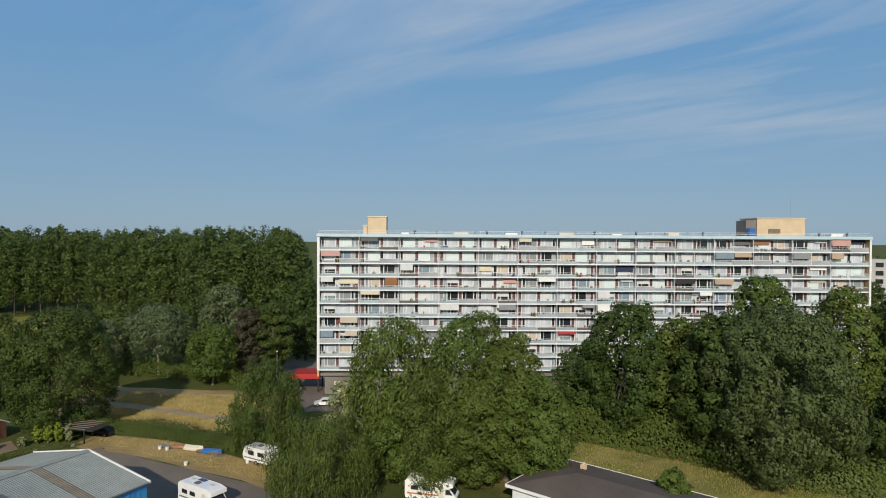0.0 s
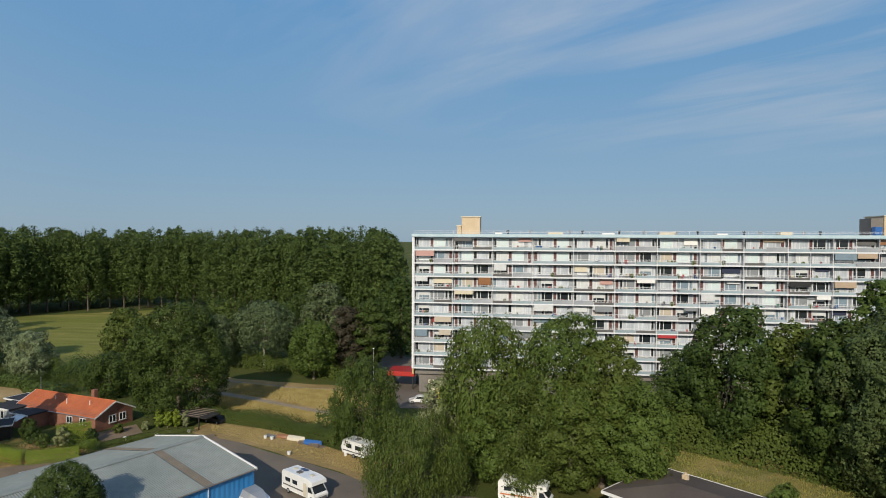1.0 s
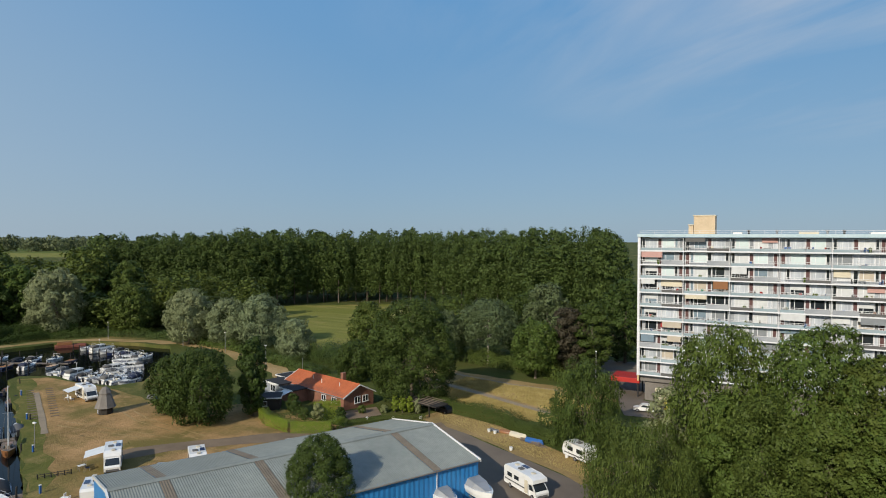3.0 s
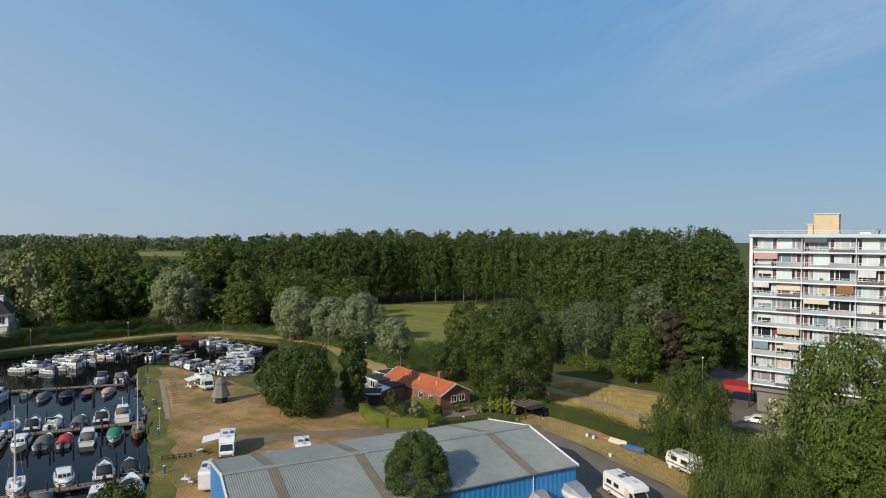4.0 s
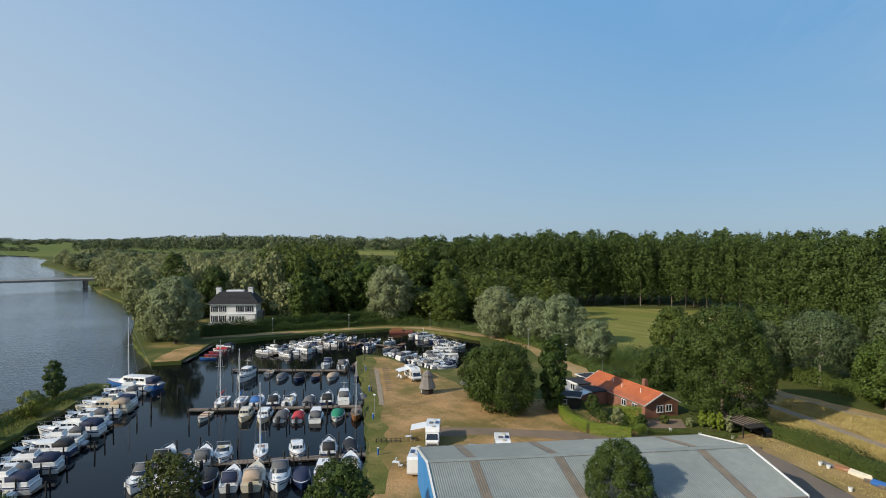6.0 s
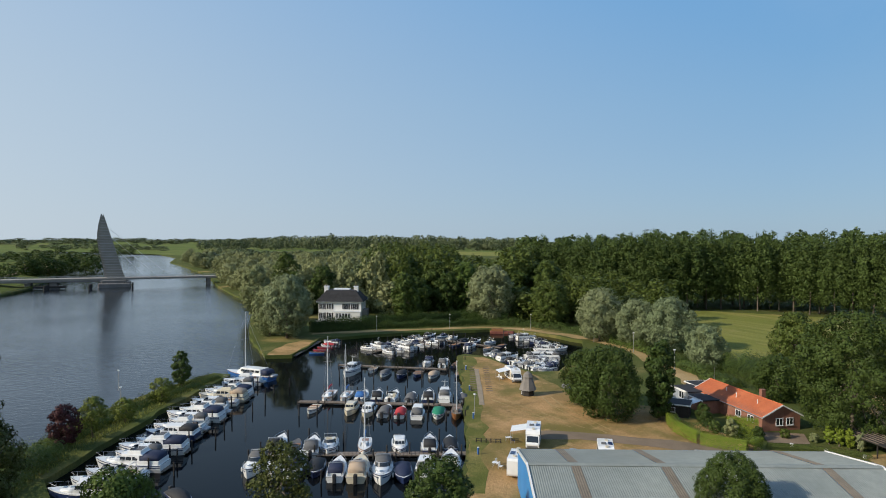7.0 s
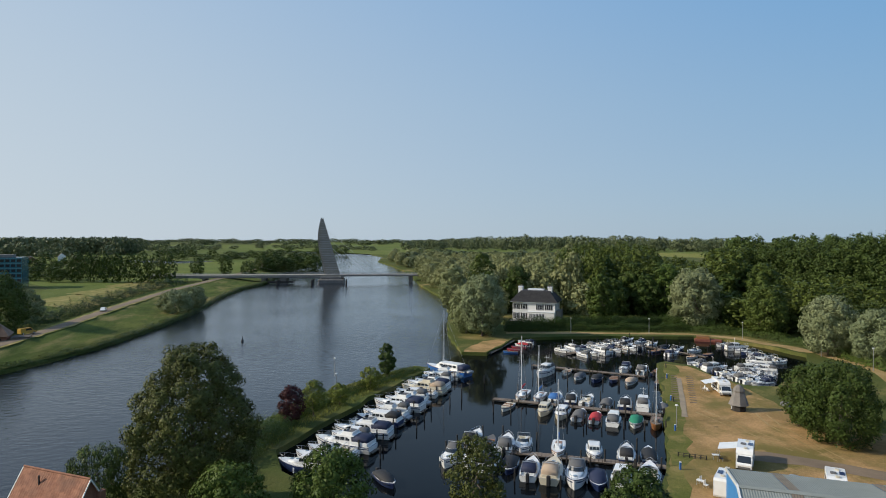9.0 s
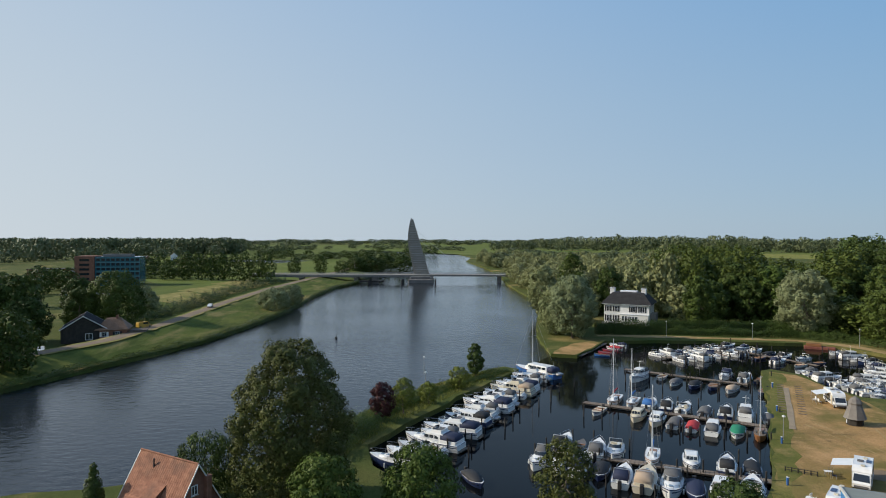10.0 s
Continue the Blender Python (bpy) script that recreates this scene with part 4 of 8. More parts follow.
    for b in range(NB):
        flip = b % 2
        for k in range(NS):
            z = Z0 + k * ST + 0.12
            x = b * BAY
            shared("post", post, ob, pose(x + (0.1 if b == 0 else 0), 0, z - 0.12))
            shared("divider", divider, ob, pose(x, 0, z - 0.12))
            if rng.random() < 0.15:
                shared("post", post, ob, pose(x + BAY / 2, 0.02, z - 0.12))
            r = shared("railing", rail, ob, pose(x + 0.1, 0.08, z - 0.12))
            for j in (0, 1):
                u = rng.random()
                if u < 0.86:
                    shared("railing_panel", panel if u < 0.60 else gpanel if u < 0.76 else wpanel, r, pose(0.08 + j * 4.05, -0.03, 0))
            spots = (("n", 0.22), ("a", 0.88), ("d", 3.28), ("a", 4.12), ("n", 6.52), ("d", 7.28))
            for key, dx in spots:
                if key == "n" and rng.random() < 0.25:
                    continue
                dx = BAY - dx - sizes[key][0] if flip else dx
                w = shared("balcony_door" if key == "d" else "window", frames[key], ob, pose(x + dx, 1.21, z + (0.0 if key == "d" else 0.45)))
                u = rng.random()
                if key == "d":
                    mat = "reddoor" if u < 0.58 else "greycurtain" if u < 0.74 else "glass" if u < 0.86 else "curtain"
                elif key == "n":
                    mat = "glass" if u < 0.50 else "curtain" if u < 0.76 else "bluegrey"
                else:
                    mat = "curtain" if u < 0.30 else "mint" if u < 0.43 else "blind" if u < 0.52 else "greycurtain" if u < 0.61 else "glass" if u < 0.84 else "bluegrey" if u < 0.93 else "beigeblind" if u < 0.98 else "tancloth"
                shared("pane", panes[key, mat], w, pose(0, 0.01, 0))
                if key == "a" and mat in ("glass", "bluegrey") and rng.random() < 0.35:
                    shared("blind", half, w, pose(0, -0.06, 0))
    # sunblinds let down on some balconies
    cloths = ("whitepl", "greycloth", "beigeblind", "greycurtain", "pinkcloth", "whitepl", "blind", "varnish", "cream", "bluegrey", "tancloth", "navycloth", "blackcloth", "pinkcloth", "greycurtain", "ochre", "redcloth", "blind")
    for i in range(70):
        b, k, w = rng.randrange(NB), rng.randrange(2, NS), rng.choice((2.6, 3.6, 4.0))
        drop = rng.uniform(0.6, 1.5)
        z = Z0 + (k + 1) * ST - 0.14
        x = b * BAY + rng.choice((0.3, BAY - w - 0.3))
        out = rng.choice((0.15, 1.05))
        s = Shape()
        s.add([(x, 1.1 - out, z), (x + w, 1.1 - out, z), (x + w, 0.06 if out > 1 else 0.9, z - drop), (x, 0.06 if out > 1 else 0.9, z - drop)], [(0, 1, 2, 3)])
        s.add([(x, 1.07 - out, z), (x + w, 1.07 - out, z), (x + w, 0.03 if out > 1 else 0.87, z - drop), (x, 0.03 if out > 1 else 0.87, z - drop)], [(3, 2, 1, 0)])
        s.make("sunblind", M[cloths[rng.randrange(len(cloths))]], ob, "let-down cloth sunblind")
    # roof houses, vents
    def roof_house(x0, x1, y0, y1, h, name):
        r = Shape().box(x0, y0, top + 0.3, x1, y1, top + h, 0.03).make(name, M["tanbrick"], ob, "tan brick lift house on the roof")
        Shape().box(x0 - 0.15, y0 - 0.15, top + h, x1 + 0.15, y1 + 0.15, top + h + 0.18).make("coping", M["cream"], r)
        return r
    roof_house(9.6, 13.6, 5.0, 9.0, 4.3, "lift_house")
    roof_house(8.6, 9.5, 5.2, 9.0, 2.4, "lift_house")
    r = roof_house(93.2, 103.6, 2.2, 9.5, 4.4, "lift_house")
    Shape().box(95.6, 2.1, top + 1.2, 98.2, 2.18, top + 2.2).make("louvre", M["strip"], r)
    Shape().box(91.0, 2.6, top + 0.3, 93.15, 7.0, top + 4.0).make("plant_screen", M["darkconcrete"], ob, "dark grey plant room")
    Shape().box(90.9, 0.9, top + 0.3, 92.3, 2.3, top + 2.3, 0.1).make("water_tank", M["bluehull"], ob, "blue water tank")
    Shape().tube((101.5, 4, top + 4), (101.5, 4, top + 10.5), 0.06, 0.03, 6).make("aerial", M["steel"], ob)
    for i in range(26):
        x = 16 + i * 3.9 + rng.uniform(-1, 1)
        if 85 < x < 103:
            continue
        if i % 3 == 0:
            Shape().box(x, 3, top + 0.3, x + rng.uniform(1.5, 3.5), 5.5, top + rng.uniform(0.8, 1.3), 0.04).make("roof_box", M["cream" if i % 2 else "whitepl"], ob)
        else:
            Shape().tube((x, 2, top + 0.3), (x, 2, top + 1.1), 0.18, n=8).tube((x, 2, top + 1.1), (x, 2, top + 1.4), 0.3, n=8).make("roof_vent", M["black" if i % 2 else "steel"], ob)
    # entrance canopy in red
    e = thing("entrance_canopy", "red steel entrance canopy beside the flats", "canopy", at @ pose(-6.2, 2.5, 0))
    Shape().box(0, 0, 2.9, 5.9, 6.0, 3.9, 0.05).make("roof", M["red"], e)
    for x, y in ((0.3, 0.3), (5.4, 0.3), (0.3, 5.6), (5.4, 5.6)):
        Shape().box(x, y, 0, x + 0.25, y + 0.25, 2.9).make("post", M["black"], e)
    # chairs, tables and pots on the balconies
    mats = ["whitepl", "black", "varnish", "red", "greencloth", "bluehull", "cream", "greycloth"]
    chair = {}
    for m in mats:
        s = Shape()
        s.box(-0.25, -0.25, 0.40, 0.25, 0.25, 0.46).box(-0.25, 0.2, 0.46, 0.25, 0.27, 0.95)
        for x in (-0.23, 0.19):
            for y in (-0.23, 0.19):
                s.box(x, y, 0, x + 0.04, y + 0.04, 0.40)
        chair[m] = s.mesh("balcony_chair", M[m])
    pot = Shape().tube((0, 0, 0), (0, 0, 0.45), 0.18, 0.26, 8).dome((0, 0, 0.45), 0.36, 0.36, 0.55, 7, 3).mesh("potted_plant", M["leaf_light"])
    table = Shape().tube((0, 0, 0.68), (0, 0, 0.73), 0.5, n=10).tube((0, 0, 0), (0, 0, 0.68), 0.05, n=6).mesh("balcony_table", M["whitepl"])
    for i in range(330):
        b, k = rng.randrange(NB), rng.randrange(1, NS)
        p = at @ pose(b * BAY + rng.uniform(0.6, BAY - 0.6), rng.uniform(0.45, 0.85), Z0 + k * ST + 0.12, 0, 0, rng.uniform(0, 360))
        u = rng.random()
        o = new("balcony_chair", chair[rng.choice(mats)]) if u < 0.6 else new("balcony_table", table) if u < 0.8 else new("potted_plant", pot)
        o.matrix_basis = p
        tagged(o, {"b": "small chair standing on a balcony"}.get("b") if u < 0.6 else "round white table standing on a balcony" if u < 0.8 else "leafy pot plant standing on a balcony", "chair" if u < 0.6 else "table" if u < 0.8 else "plant", "balcony furniture")


build_flats()


# ---- trees ----
# beside the dry field and before the flats
tree(-65.3, 106.5, 20.5, 19.0, "leaf_dark", "large round dark green broadleaf tree", 11, 0.06, 17000, 0.56, 46, kind="egg")
tree(-68.0, 149.0, 16.5, 17.0, "leaf_sage", "grey-green willow with pale forked trunk", 12, 0.30, 5000, 0.45, 20, airy=0.4, bark="palebark", droop=0.35, long=1.9)
tree(-79.0, 143.0, 13.5, 13.0, "leaf_sage", "grey-green willow beside the wood", 13, 0.2, 3500, 0.5, 16, droop=0.35, long=1.9)
tree(-51.3, 139.0, 13.5, 12.0, "leaf_light", "fresh green tree at the field's edge", 14, 0.16, 4200, 0.5, 18)
tree(-64.0, 166.0, 17.0, 17.0, "leaf_dark", "dark spreading tree before the poplars", 165, 0.05, 3600, 0.55, 18)
tree(-84.0, 160.0, 16.0, 15.0, "leaf", "olive green willow before the poplars", 166, 0.06, 3000, 0.55, 18)
tree(-45.4, 145.5, 16.5, 10.5, "leaf_beech", "dark copper beech beside the car park", 167, 0.08, 4200, 0.5, 20, flat=0.7)
tree(-39.8, 146.5, 18.5, 10.0, "leaf_dark", "dark layered tree beside the car park", 15, 0.12, 5000, 0.5, 20, flat=0.6)
tree(-55.0, 158.0, 20.5, 15.0, "leaf_sage", "silvery green willow in front of the wood", 16, 0.12, 4000, 0.55, 18)
tree(-37.0, 168.0, 22.0, 15.0, "leaf_dark", "dark tree behind the car park", 17, 0.1, 4000, 0.55, 18)
weeping(-27.0, 95.5, 13.8, 11.5, "leaf", "weeping green birch beside the yard", 18, 7500, 0.36)
weeping(-15.5, 76.0, 10.8, 14.0, "leaf", "broad weeping tree over the yard", 19, 10000, 0.36, lobes=15)
tree(-6.6, 87.0, 22.0, 14.5, "leaf_light", "airy green tree before the flats", 20, 0.14, 8000, 0.38, 16, airy=0.4, hang=4.5, droop=0.7, long=2.4, twigs=7, fill=0.15)
tree(-13.5, 90.0, 12.5, 8.0, "leaf_grey", "silvery small tree before the flats", 38, 0.14, 2600, 0.36, 16)
tree(4.0, 86.0, 23.0, 14.0, "leaf_light", "tall green tree before the flats", 21, 0.1, 9500, 0.40, 22, airy=0.3, hang=3.5, droop=0.6, long=2.2, twigs=8, fill=0.15)
tree(8.6, 85.0, 20.0, 11.5, "leaf", "green tree with spreading boughs", 22, 0.08, 9000, 0.35, 24)
tree(-2.0, 80.5, 15.0, 10.0, "leaf", "green tree beside the yard", 23, 0.05, 8000, 0.32, 20, airy=0.3, hang=3.0, droop=0.5, long=1.6)
tree(12.0, 81.8, 15.0, 11.0, "leaf_light", "light green maple beside the brown roof", 24, 0.06, 8000, 0.33, 18)
tree(-5.5, 83.5, 14.0, 10.0, "leaf_light", "light green tree under the taller ones", 151, 0.05, 7000, 0.31, 20)
tree(4.5, 82.5, 14.0, 9.5, "leaf", "leafy green tree over the parked camper", 152, 0.05, 7000, 0.31, 20)
for k, (x, y) in enumerate(((140, 208), (152, 203), (164, 199), (146, 190))):
    tree(x, y, 19.5 - (k % 2) * 1.5, 15.0, "leaf_dark", "dark green tree beside the far flats", 153 + k, 0.05, 1800, 0.8, 14)
tree(30.0, 102.0, 22.5, 16.0, "leaf_dark", "dark green tree before the flats", 25, 0.04, 8000, 0.5, 28)
tree(24.5, 107.0, 15.0, 12.0, "leaf_dark", "dark green tree in the row", 26, 0.04, 5000, 0.5, 22)
tree(37.5, 98.0, 20.8, 13.0, "leaf", "green tree in the row", 27, 0.04, 5500, 0.5, 22)
tree(46.0, 85.5, 23.6, 20.5, "leaf_sagedark", "big grey-green willow with drooping boughs", 28, 0.03, 15000, 0.43, 34, droop=0.35, long=1.5)
tree(40.0, 90.0, 22.3, 12.5, "leaf_dark", "dark tree behind the willow", 29, 0.04, 5000, 0.5, 20)
tree(53.0, 104.0, 26.8, 12.5, "leaf_light", "tall fresh green tree behind the willow", 30, 0.2, 5200, 0.5, 20)
tree(70.5, 110.0, 24.6, 13.0, "leaf_light", "fresh green tree at the end of the row", 31, 0.1, 5600, 0.5, 22)
tree(80.0, 108.0, 24.0, 13.0, "leaf_dark", "dark tree at the end of the row", 32, 0.06, 5000, 0.55, 20)
tree(61.5, 84.5, 13.0, 8.0, "leaf_dark", "low dark tree beside the willow", 33, 0.04, 3000, 0.45, 14)
shrub_band("thicket", [(14, 110), (24, 103), (36, 95), (47, 84.5), (58, 80)], 5.0, 6.5, "leaf", "thicket of shrubs under the tree row", 34, 14, 0.5, ragged=0.5, category="shrubs")
shrub_band("thicket", [(-36, 102), (-28, 100), (-18, 98), (0, 96), (12, 98)], 5.0, 4.0, "leaf_dark", "low dark shrubs behind the weeping trees", 35, 12, 0.45, ragged=0.5, category="shrubs")
shrub_band("field_hedge", [(-59, 105.6), (-50, 104.0), (-42, 101.4), (-31, 96.0)], 3.2, 2.4, "leaf_hedge", "rough green hedge between field and yard", 36, 46, 0.27, ragged=0.3)
shrub_band("thicket", [(-76, 150), (-58, 146), (-46, 141), (-40, 138)], 5, 3.5, "leaf", "shrubs under the trees", 37, 10, 0.5, ragged=0.5, category="shrubs")

# round the hall, the house and the lawn
tree(-45.5, 54.5, 10.7, 8.5, "leaf_dark", "dense egg-shaped tree in front of the hall", 40, 0.03, 15000, 0.31, 80, kind="egg", fill=0.72, twigs=16)
tree(-61.0, 28.5, 9.0, 8.0, "leaf_dark", "green bushy tree beside the quay", 41, 0.05, 4200, 0.36, 20)
tree(-68.8, 12.8, 10.8, 7.2, "leaf_olive", "thin yellowish tree on the bank", 42, 0.1, 2300, 0.34, 16, airy=0.9)
tree(-90.5, 76.0, 13.4, 12.0, "leaf_dark", "dark spreading tree on the lawn", 43, 0.04, 6500, 0.45, 24, droop=0.4, hang=1.8)
tree(-98.5, 77.5, 11.0, 10.5, "leaf_dark", "dark tree on the lawn", 44, 0.06, 4200, 0.45, 18)
tree(-86.0, 84.0, 14.8, 6.4, "leaf_dark", "slim dark conifer-like tree", 45, 0.04, 3200, 0.42, 18, kind="column")
tree(-115.7, 128.5, 10.8, 11.0, "leaf_grey", "silvery round willow beside the ditch", 46, 0.02, 5120, 0.42, 18, droop=0.35, long=1.9)
tree(-139.0, 139.0, 15.0, 15.9, "leaf_grey", "broad silvery willow behind the ditch", 47, 0.02, 6720, 0.5, 20, droop=0.35, long=1.9)
tree(-147.0, 134.0, 14.2, 13.4, "leaf_grey", "silvery willow in the row", 48, 0.02, 5760, 0.5, 18, droop=0.35, long=1.9)
tree(-160.6, 131.0, 16.2, 15.9, "leaf_grey", "silvery willow beside the path", 49, 0.02, 5760, 0.5, 18, droop=0.35, long=1.9)
tree(-191.0, 133.0, 17.0, 14.0, "leaf", "green willow beside the path", 50, 0.12, 3600, 0.55, 18)
tree(-213.0, 120.0, 21.6, 19.5, "leaf_grey", "tall grey willow beside the garden", 51, 0.02, 6720, 0.6, 20, droop=0.35, long=1.9)
tree(-107.0, 150.0, 14.0, 12.0, "leaf", "rounded tree at the meadow's edge", 52, 0.06, 3200, 0.5, 16)
tree(-98.0, 156.0, 13.0, 10.0, "leaf_willow", "olive green shrubby tree", 53, 0.05, 2600, 0.5, 14)
shrub_band("reed_bank", [(-160, 134), (-140, 132), (-122, 126), (-110, 122), (-96, 116)], 6, 2.2, "leaf", "rough reeds and shrubs along a ditch", 54, 9, 0.5, ragged=0.6, category="shrubs")
shrub_band("thicket", [(-112, 134), (-100, 130), (-88, 126), (-78, 122)], 9, 5.0, "leaf_dark", "tangled shrubs behind the house", 55, 9, 0.5, ragged=0.6, category="shrubs")
shrub_band("garden_hedge", [(-83.5, 84.2), (-79.6, 81.6), (-73, 80.2), (-67.0, 83.4), (-67.6, 86.5)], 1.8, 1.9, "leaf_clipped", "clipped green garden hedge", 56, 55, 0.22, ragged=0.03)
shrub_band("garden_hedge", [(-75.0, 88.2), (-71.6, 91.6)], 2.0, 3.0, "leaf_clipped", "tall clipped hedge beside the house", 57, 55, 0.22, ragged=0.03)
shrub_band("low_hedge", [(-67.2, 88), (-64.4, 92.0), (-60.5, 95.4), (-57.2, 98)], 0.9, 0.9, "leaf_hedge", "low hedge round the garden", 58, 40, 0.2, ragged=0.1)
shrub_band("garden_shrubs", [(-82, 87), (-78, 86), (-72, 86), (-69, 89)], 3.2, 1.5, "leaf_dark", "mixed garden shrubs and flowers", 59, 8, 0.26, ragged=0.9, category="shrubs", kind="stuff")
for k, (x, y, h) in enumerate(((-64.4, 99.0, 3.3), (-63.0, 99.4, 3.5), (-61.6, 99.8, 3.2), (-60.0, 100.0, 3.0))):
    tree(x, y, h, 1.7, "leaf_clipped" if k < 3 else "leaf_grey", "clipped upright garden conifer", 60 + k, 0.02, 900, 0.2, 9, kind="column", name="conifer")

# on the near bank and the spit
tree(-76.5, -19.5, 20.0, 15.5, "leaf_olive", "large alder with olive leaves on the bank", 70, 0.05, 18000, 0.44, 44, kind="egg")
weeping(-79.5, -31.0, 7.6, 8.5, "leaf", "small weeping willow on the bank", 71, 3600, 0.32, lobes=9)
tree(-67.0, -13.5, 9.4, 8.4, "leaf_light", "fresh green tree on the bank", 72, 0.05, 4200, 0.36, 20)
tree(-69.5, -3.2, 9.6, 9.2, "leaf_light", "light green tree on the bank", 73, 0.05, 4800, 0.36, 20)
tree(-71.0, -40.8, 7.2, 4.0, "leaf_dark", "small dark spruce beside the house", 74, 0.04, 1800, 0.3, 16, kind="cone", name="spruce")
tree(-112.0, -12.0, 6.8, 5.0, "leaf_copper", "copper-leaved small tree on the spit", 75, 0.12, 1600, 0.34, 12)
tree(-116.5, -8.5, 6.6, 5.0, "leaf_lime", "small yellow-green willow on the spit", 76, 0.2, 1500, 0.34, 10, airy=0.7)
tree(-124.0, -4.0, 4.2, 4.4, "leaf_lime", "bushy young tree on the spit", 77, 0.1, 1000, 0.32, 8, airy=0.7)
tree(-136.5, 2.2, 4.8, 5.0, "leaf_lime", "bright green bush on the spit", 78, 0.05, 1100, 0.32, 8, airy=0.7)
tree(-146.5, 6.2, 8.0, 4.4, "leaf_dark", "small upright tree at the spit's end", 79, 0.12, 1300, 0.34, 12)
shrub_band("spit_weeds", [(-100, -17), (-116, -12.5), (-131, -4), (-144, 5), (-155, 14)], 3.6, 0.8, "leaf_light", "weeds and tall grass on the spit", 80, 12, 0.3, ragged=0.6, category="weeds")
shrub_band("bank_shrubs", [(-84, -24), (-92, -19), (-100, -17), (-108, -14)], 6.0, 3.2, "leaf", "dense shrubs where the spit begins", 148, 12, 0.42, ragged=0.6, category="shrubs")
# far point and villa garden
tree(-206.0, 40.5, 20.5, 17.0, "leaf_grey", "grey willow on the point", 81, 0.06, 5200, 0.6, 24, droop=0.3, long=1.5)
tree(-214.0, 36.5, 16.0, 13.0, "leaf_willow", "willow at the water's edge", 82, 0.04, 3600, 0.6, 18, droop=0.3, long=1.5)
tree(-226.0, 42.0, 17.0, 13.0, "leaf_willow", "willow on the river bank", 83, 0.04, 3600, 0.6, 18, droop=0.3, long=1.5)
shrub_band("villa_hedge", [(-214, 50), (-216, 80), (-215, 108), (-206, 124)], 3.2, 4.6, "leaf_dark", "tall dark hedge round the villa garden", 84, 12, 0.5, ragged=0.15)
shrub_band("bank_hedge", [(-219, 52), (-212, 92), (-208, 116), (-196, 129.5), (-168, 137), (-148, 136)], 4.0, 2.6, "leaf_dark", "dark hedge and rough growth above the bank path", 191, 9, 0.5, ragged=0.5, category="hedge")
gr = np.random.default_rng(85)
for k in range(14):
    a = k / 13
    x, y = -232 + gr.normal(0, 7) - 8 * math.sin(3 * a), 92 + 62 * a + gr.normal(0, 3)
    tree(x, y, gr.uniform(15, 24), gr.uniform(10, 14), ("leaf", "leaf_dark", "leaf_light", "leaf_dark")[k % 4], "leafy garden tree beside the villa", 86 + k, 0.06, 2300, 0.7, 14)
for k in range(6):
    tree(-262 - gr.uniform(0, 14), 40 + k * 14, gr.uniform(19, 27), 14, ("leaf_willow", "leaf", "leaf_dark")[k % 3], "tall green tree behind the villa", 110 + k, 0.06, 2200, 0.75, 14)


# ---- woods: too many to count ----
def tile_trees(name, label, protos, spots, mat, rng):
    """Many trees as one mesh: turned and scaled copies of a few crowns."""
    out = []
    for x, y, h, w in spots:
        p, h0, w0 = protos[rng.integers(len(protos))]
        a = rng.uniform(0, 2 * math.pi)
        c, s = math.cos(a), math.sin(a)
        R = np.array(((c, s, 0), (-s, c, 0), (0, 0, 1)))
        out.append((p @ R) * np.array((w / w0, w / w0, h / h0)) + np.array((x, y, 0)))
    ob = new(name, quads_mesh(name, np.concatenate(out), M[mat]))
    return tagged(ob, label, "woodland", kind="stuff")


def proto(rng, n, size, h, w, kind, count=26, clear=0.04):
    """A crown of leafy boughs, with the height and width that it has in metres."""
    return foliage(rng, boughs_of(rng, h, w, clear, count, kind, 1.5 if kind == "poplar" else 1.0), n, size, 9, fill=0.5), h, w


wr = np.random.default_rng(200)
pop = [proto(wr, 6000, 0.58, 32, 13.5, "poplar", 100, 0.11) for _ in range(7)]
popb = [proto(wr, 1700, 1.25, 32, 13.5, "poplar", 60, 0.12) for _ in range(5)]
bro = [proto(wr, 1150, 1.0, 16, 13, "round", 44) for _ in range(6)]
tall = [proto(wr, 1500, 1.0, 27, 12, "poplar", 60, 0.04) for _ in range(6)]
farb = [proto(wr, 420, 2.7, 20, 26, "round", 30) for _ in range(6)]


def polar(az, d):
    return -math.sin(radians(az)) * d, math.cos(radians(az)) * d


# poplar wood: front edge by bearing and distance, tops about the drone's height
edge_az = (6, 12, 20, 26, 30, 36, 42, 46, 52, 57)
edge_d = (215, 205, 225, 265, 300, 325, 318, 300, 315, 340)
edge_up = (0.5, 0.55, 0.72, 0.48, 0.58, 0.44, 0.52, 0.44, 0.20, -0.10)
spots, back, trunks = [], [], Shape()
for row, (dd, step) in enumerate(((0, 7.5), (8, 9), (20, 12), (38, 16), (62, 22), (95, 28))):
    az = 13.5 if row < 2 else 14.5
    while az < 58:
        d = np.interp(az, edge_az, edge_d) + dd + wr.normal(0, 1.5)
        e = np.interp(az, edge_az, edge_up)
        h = 33 + math.tan(radians(e)) * d + wr.normal(0, 0.9) - (3.0 if row == 0 else 0.5)
        x, y = polar(az, d)
        (spots if row < 4 else back).append((x, y, h, wr.uniform(12.5, 17)))
        if row < 3:
            trunks.tube((x, y, 0), (x + wr.normal(0, 0.3), y, h * 0.34), 0.34, 0.22, 5, False)
        az += math.degrees(step * wr.uniform(0.75, 1.25) / d)
tile_trees("poplar_wood", "dense green poplar plantation behind the meadow", pop, spots, "leaf_poplar", wr)
tile_trees("poplar_wood", "deeper rows of the poplar plantation", popb, back, "leaf_poplar", wr)
tagged(trunks.make("poplar_trunks", M["bark"], smooth=True), "straight grey poplar trunks at the wood's edge", "woodland", kind="stuff")


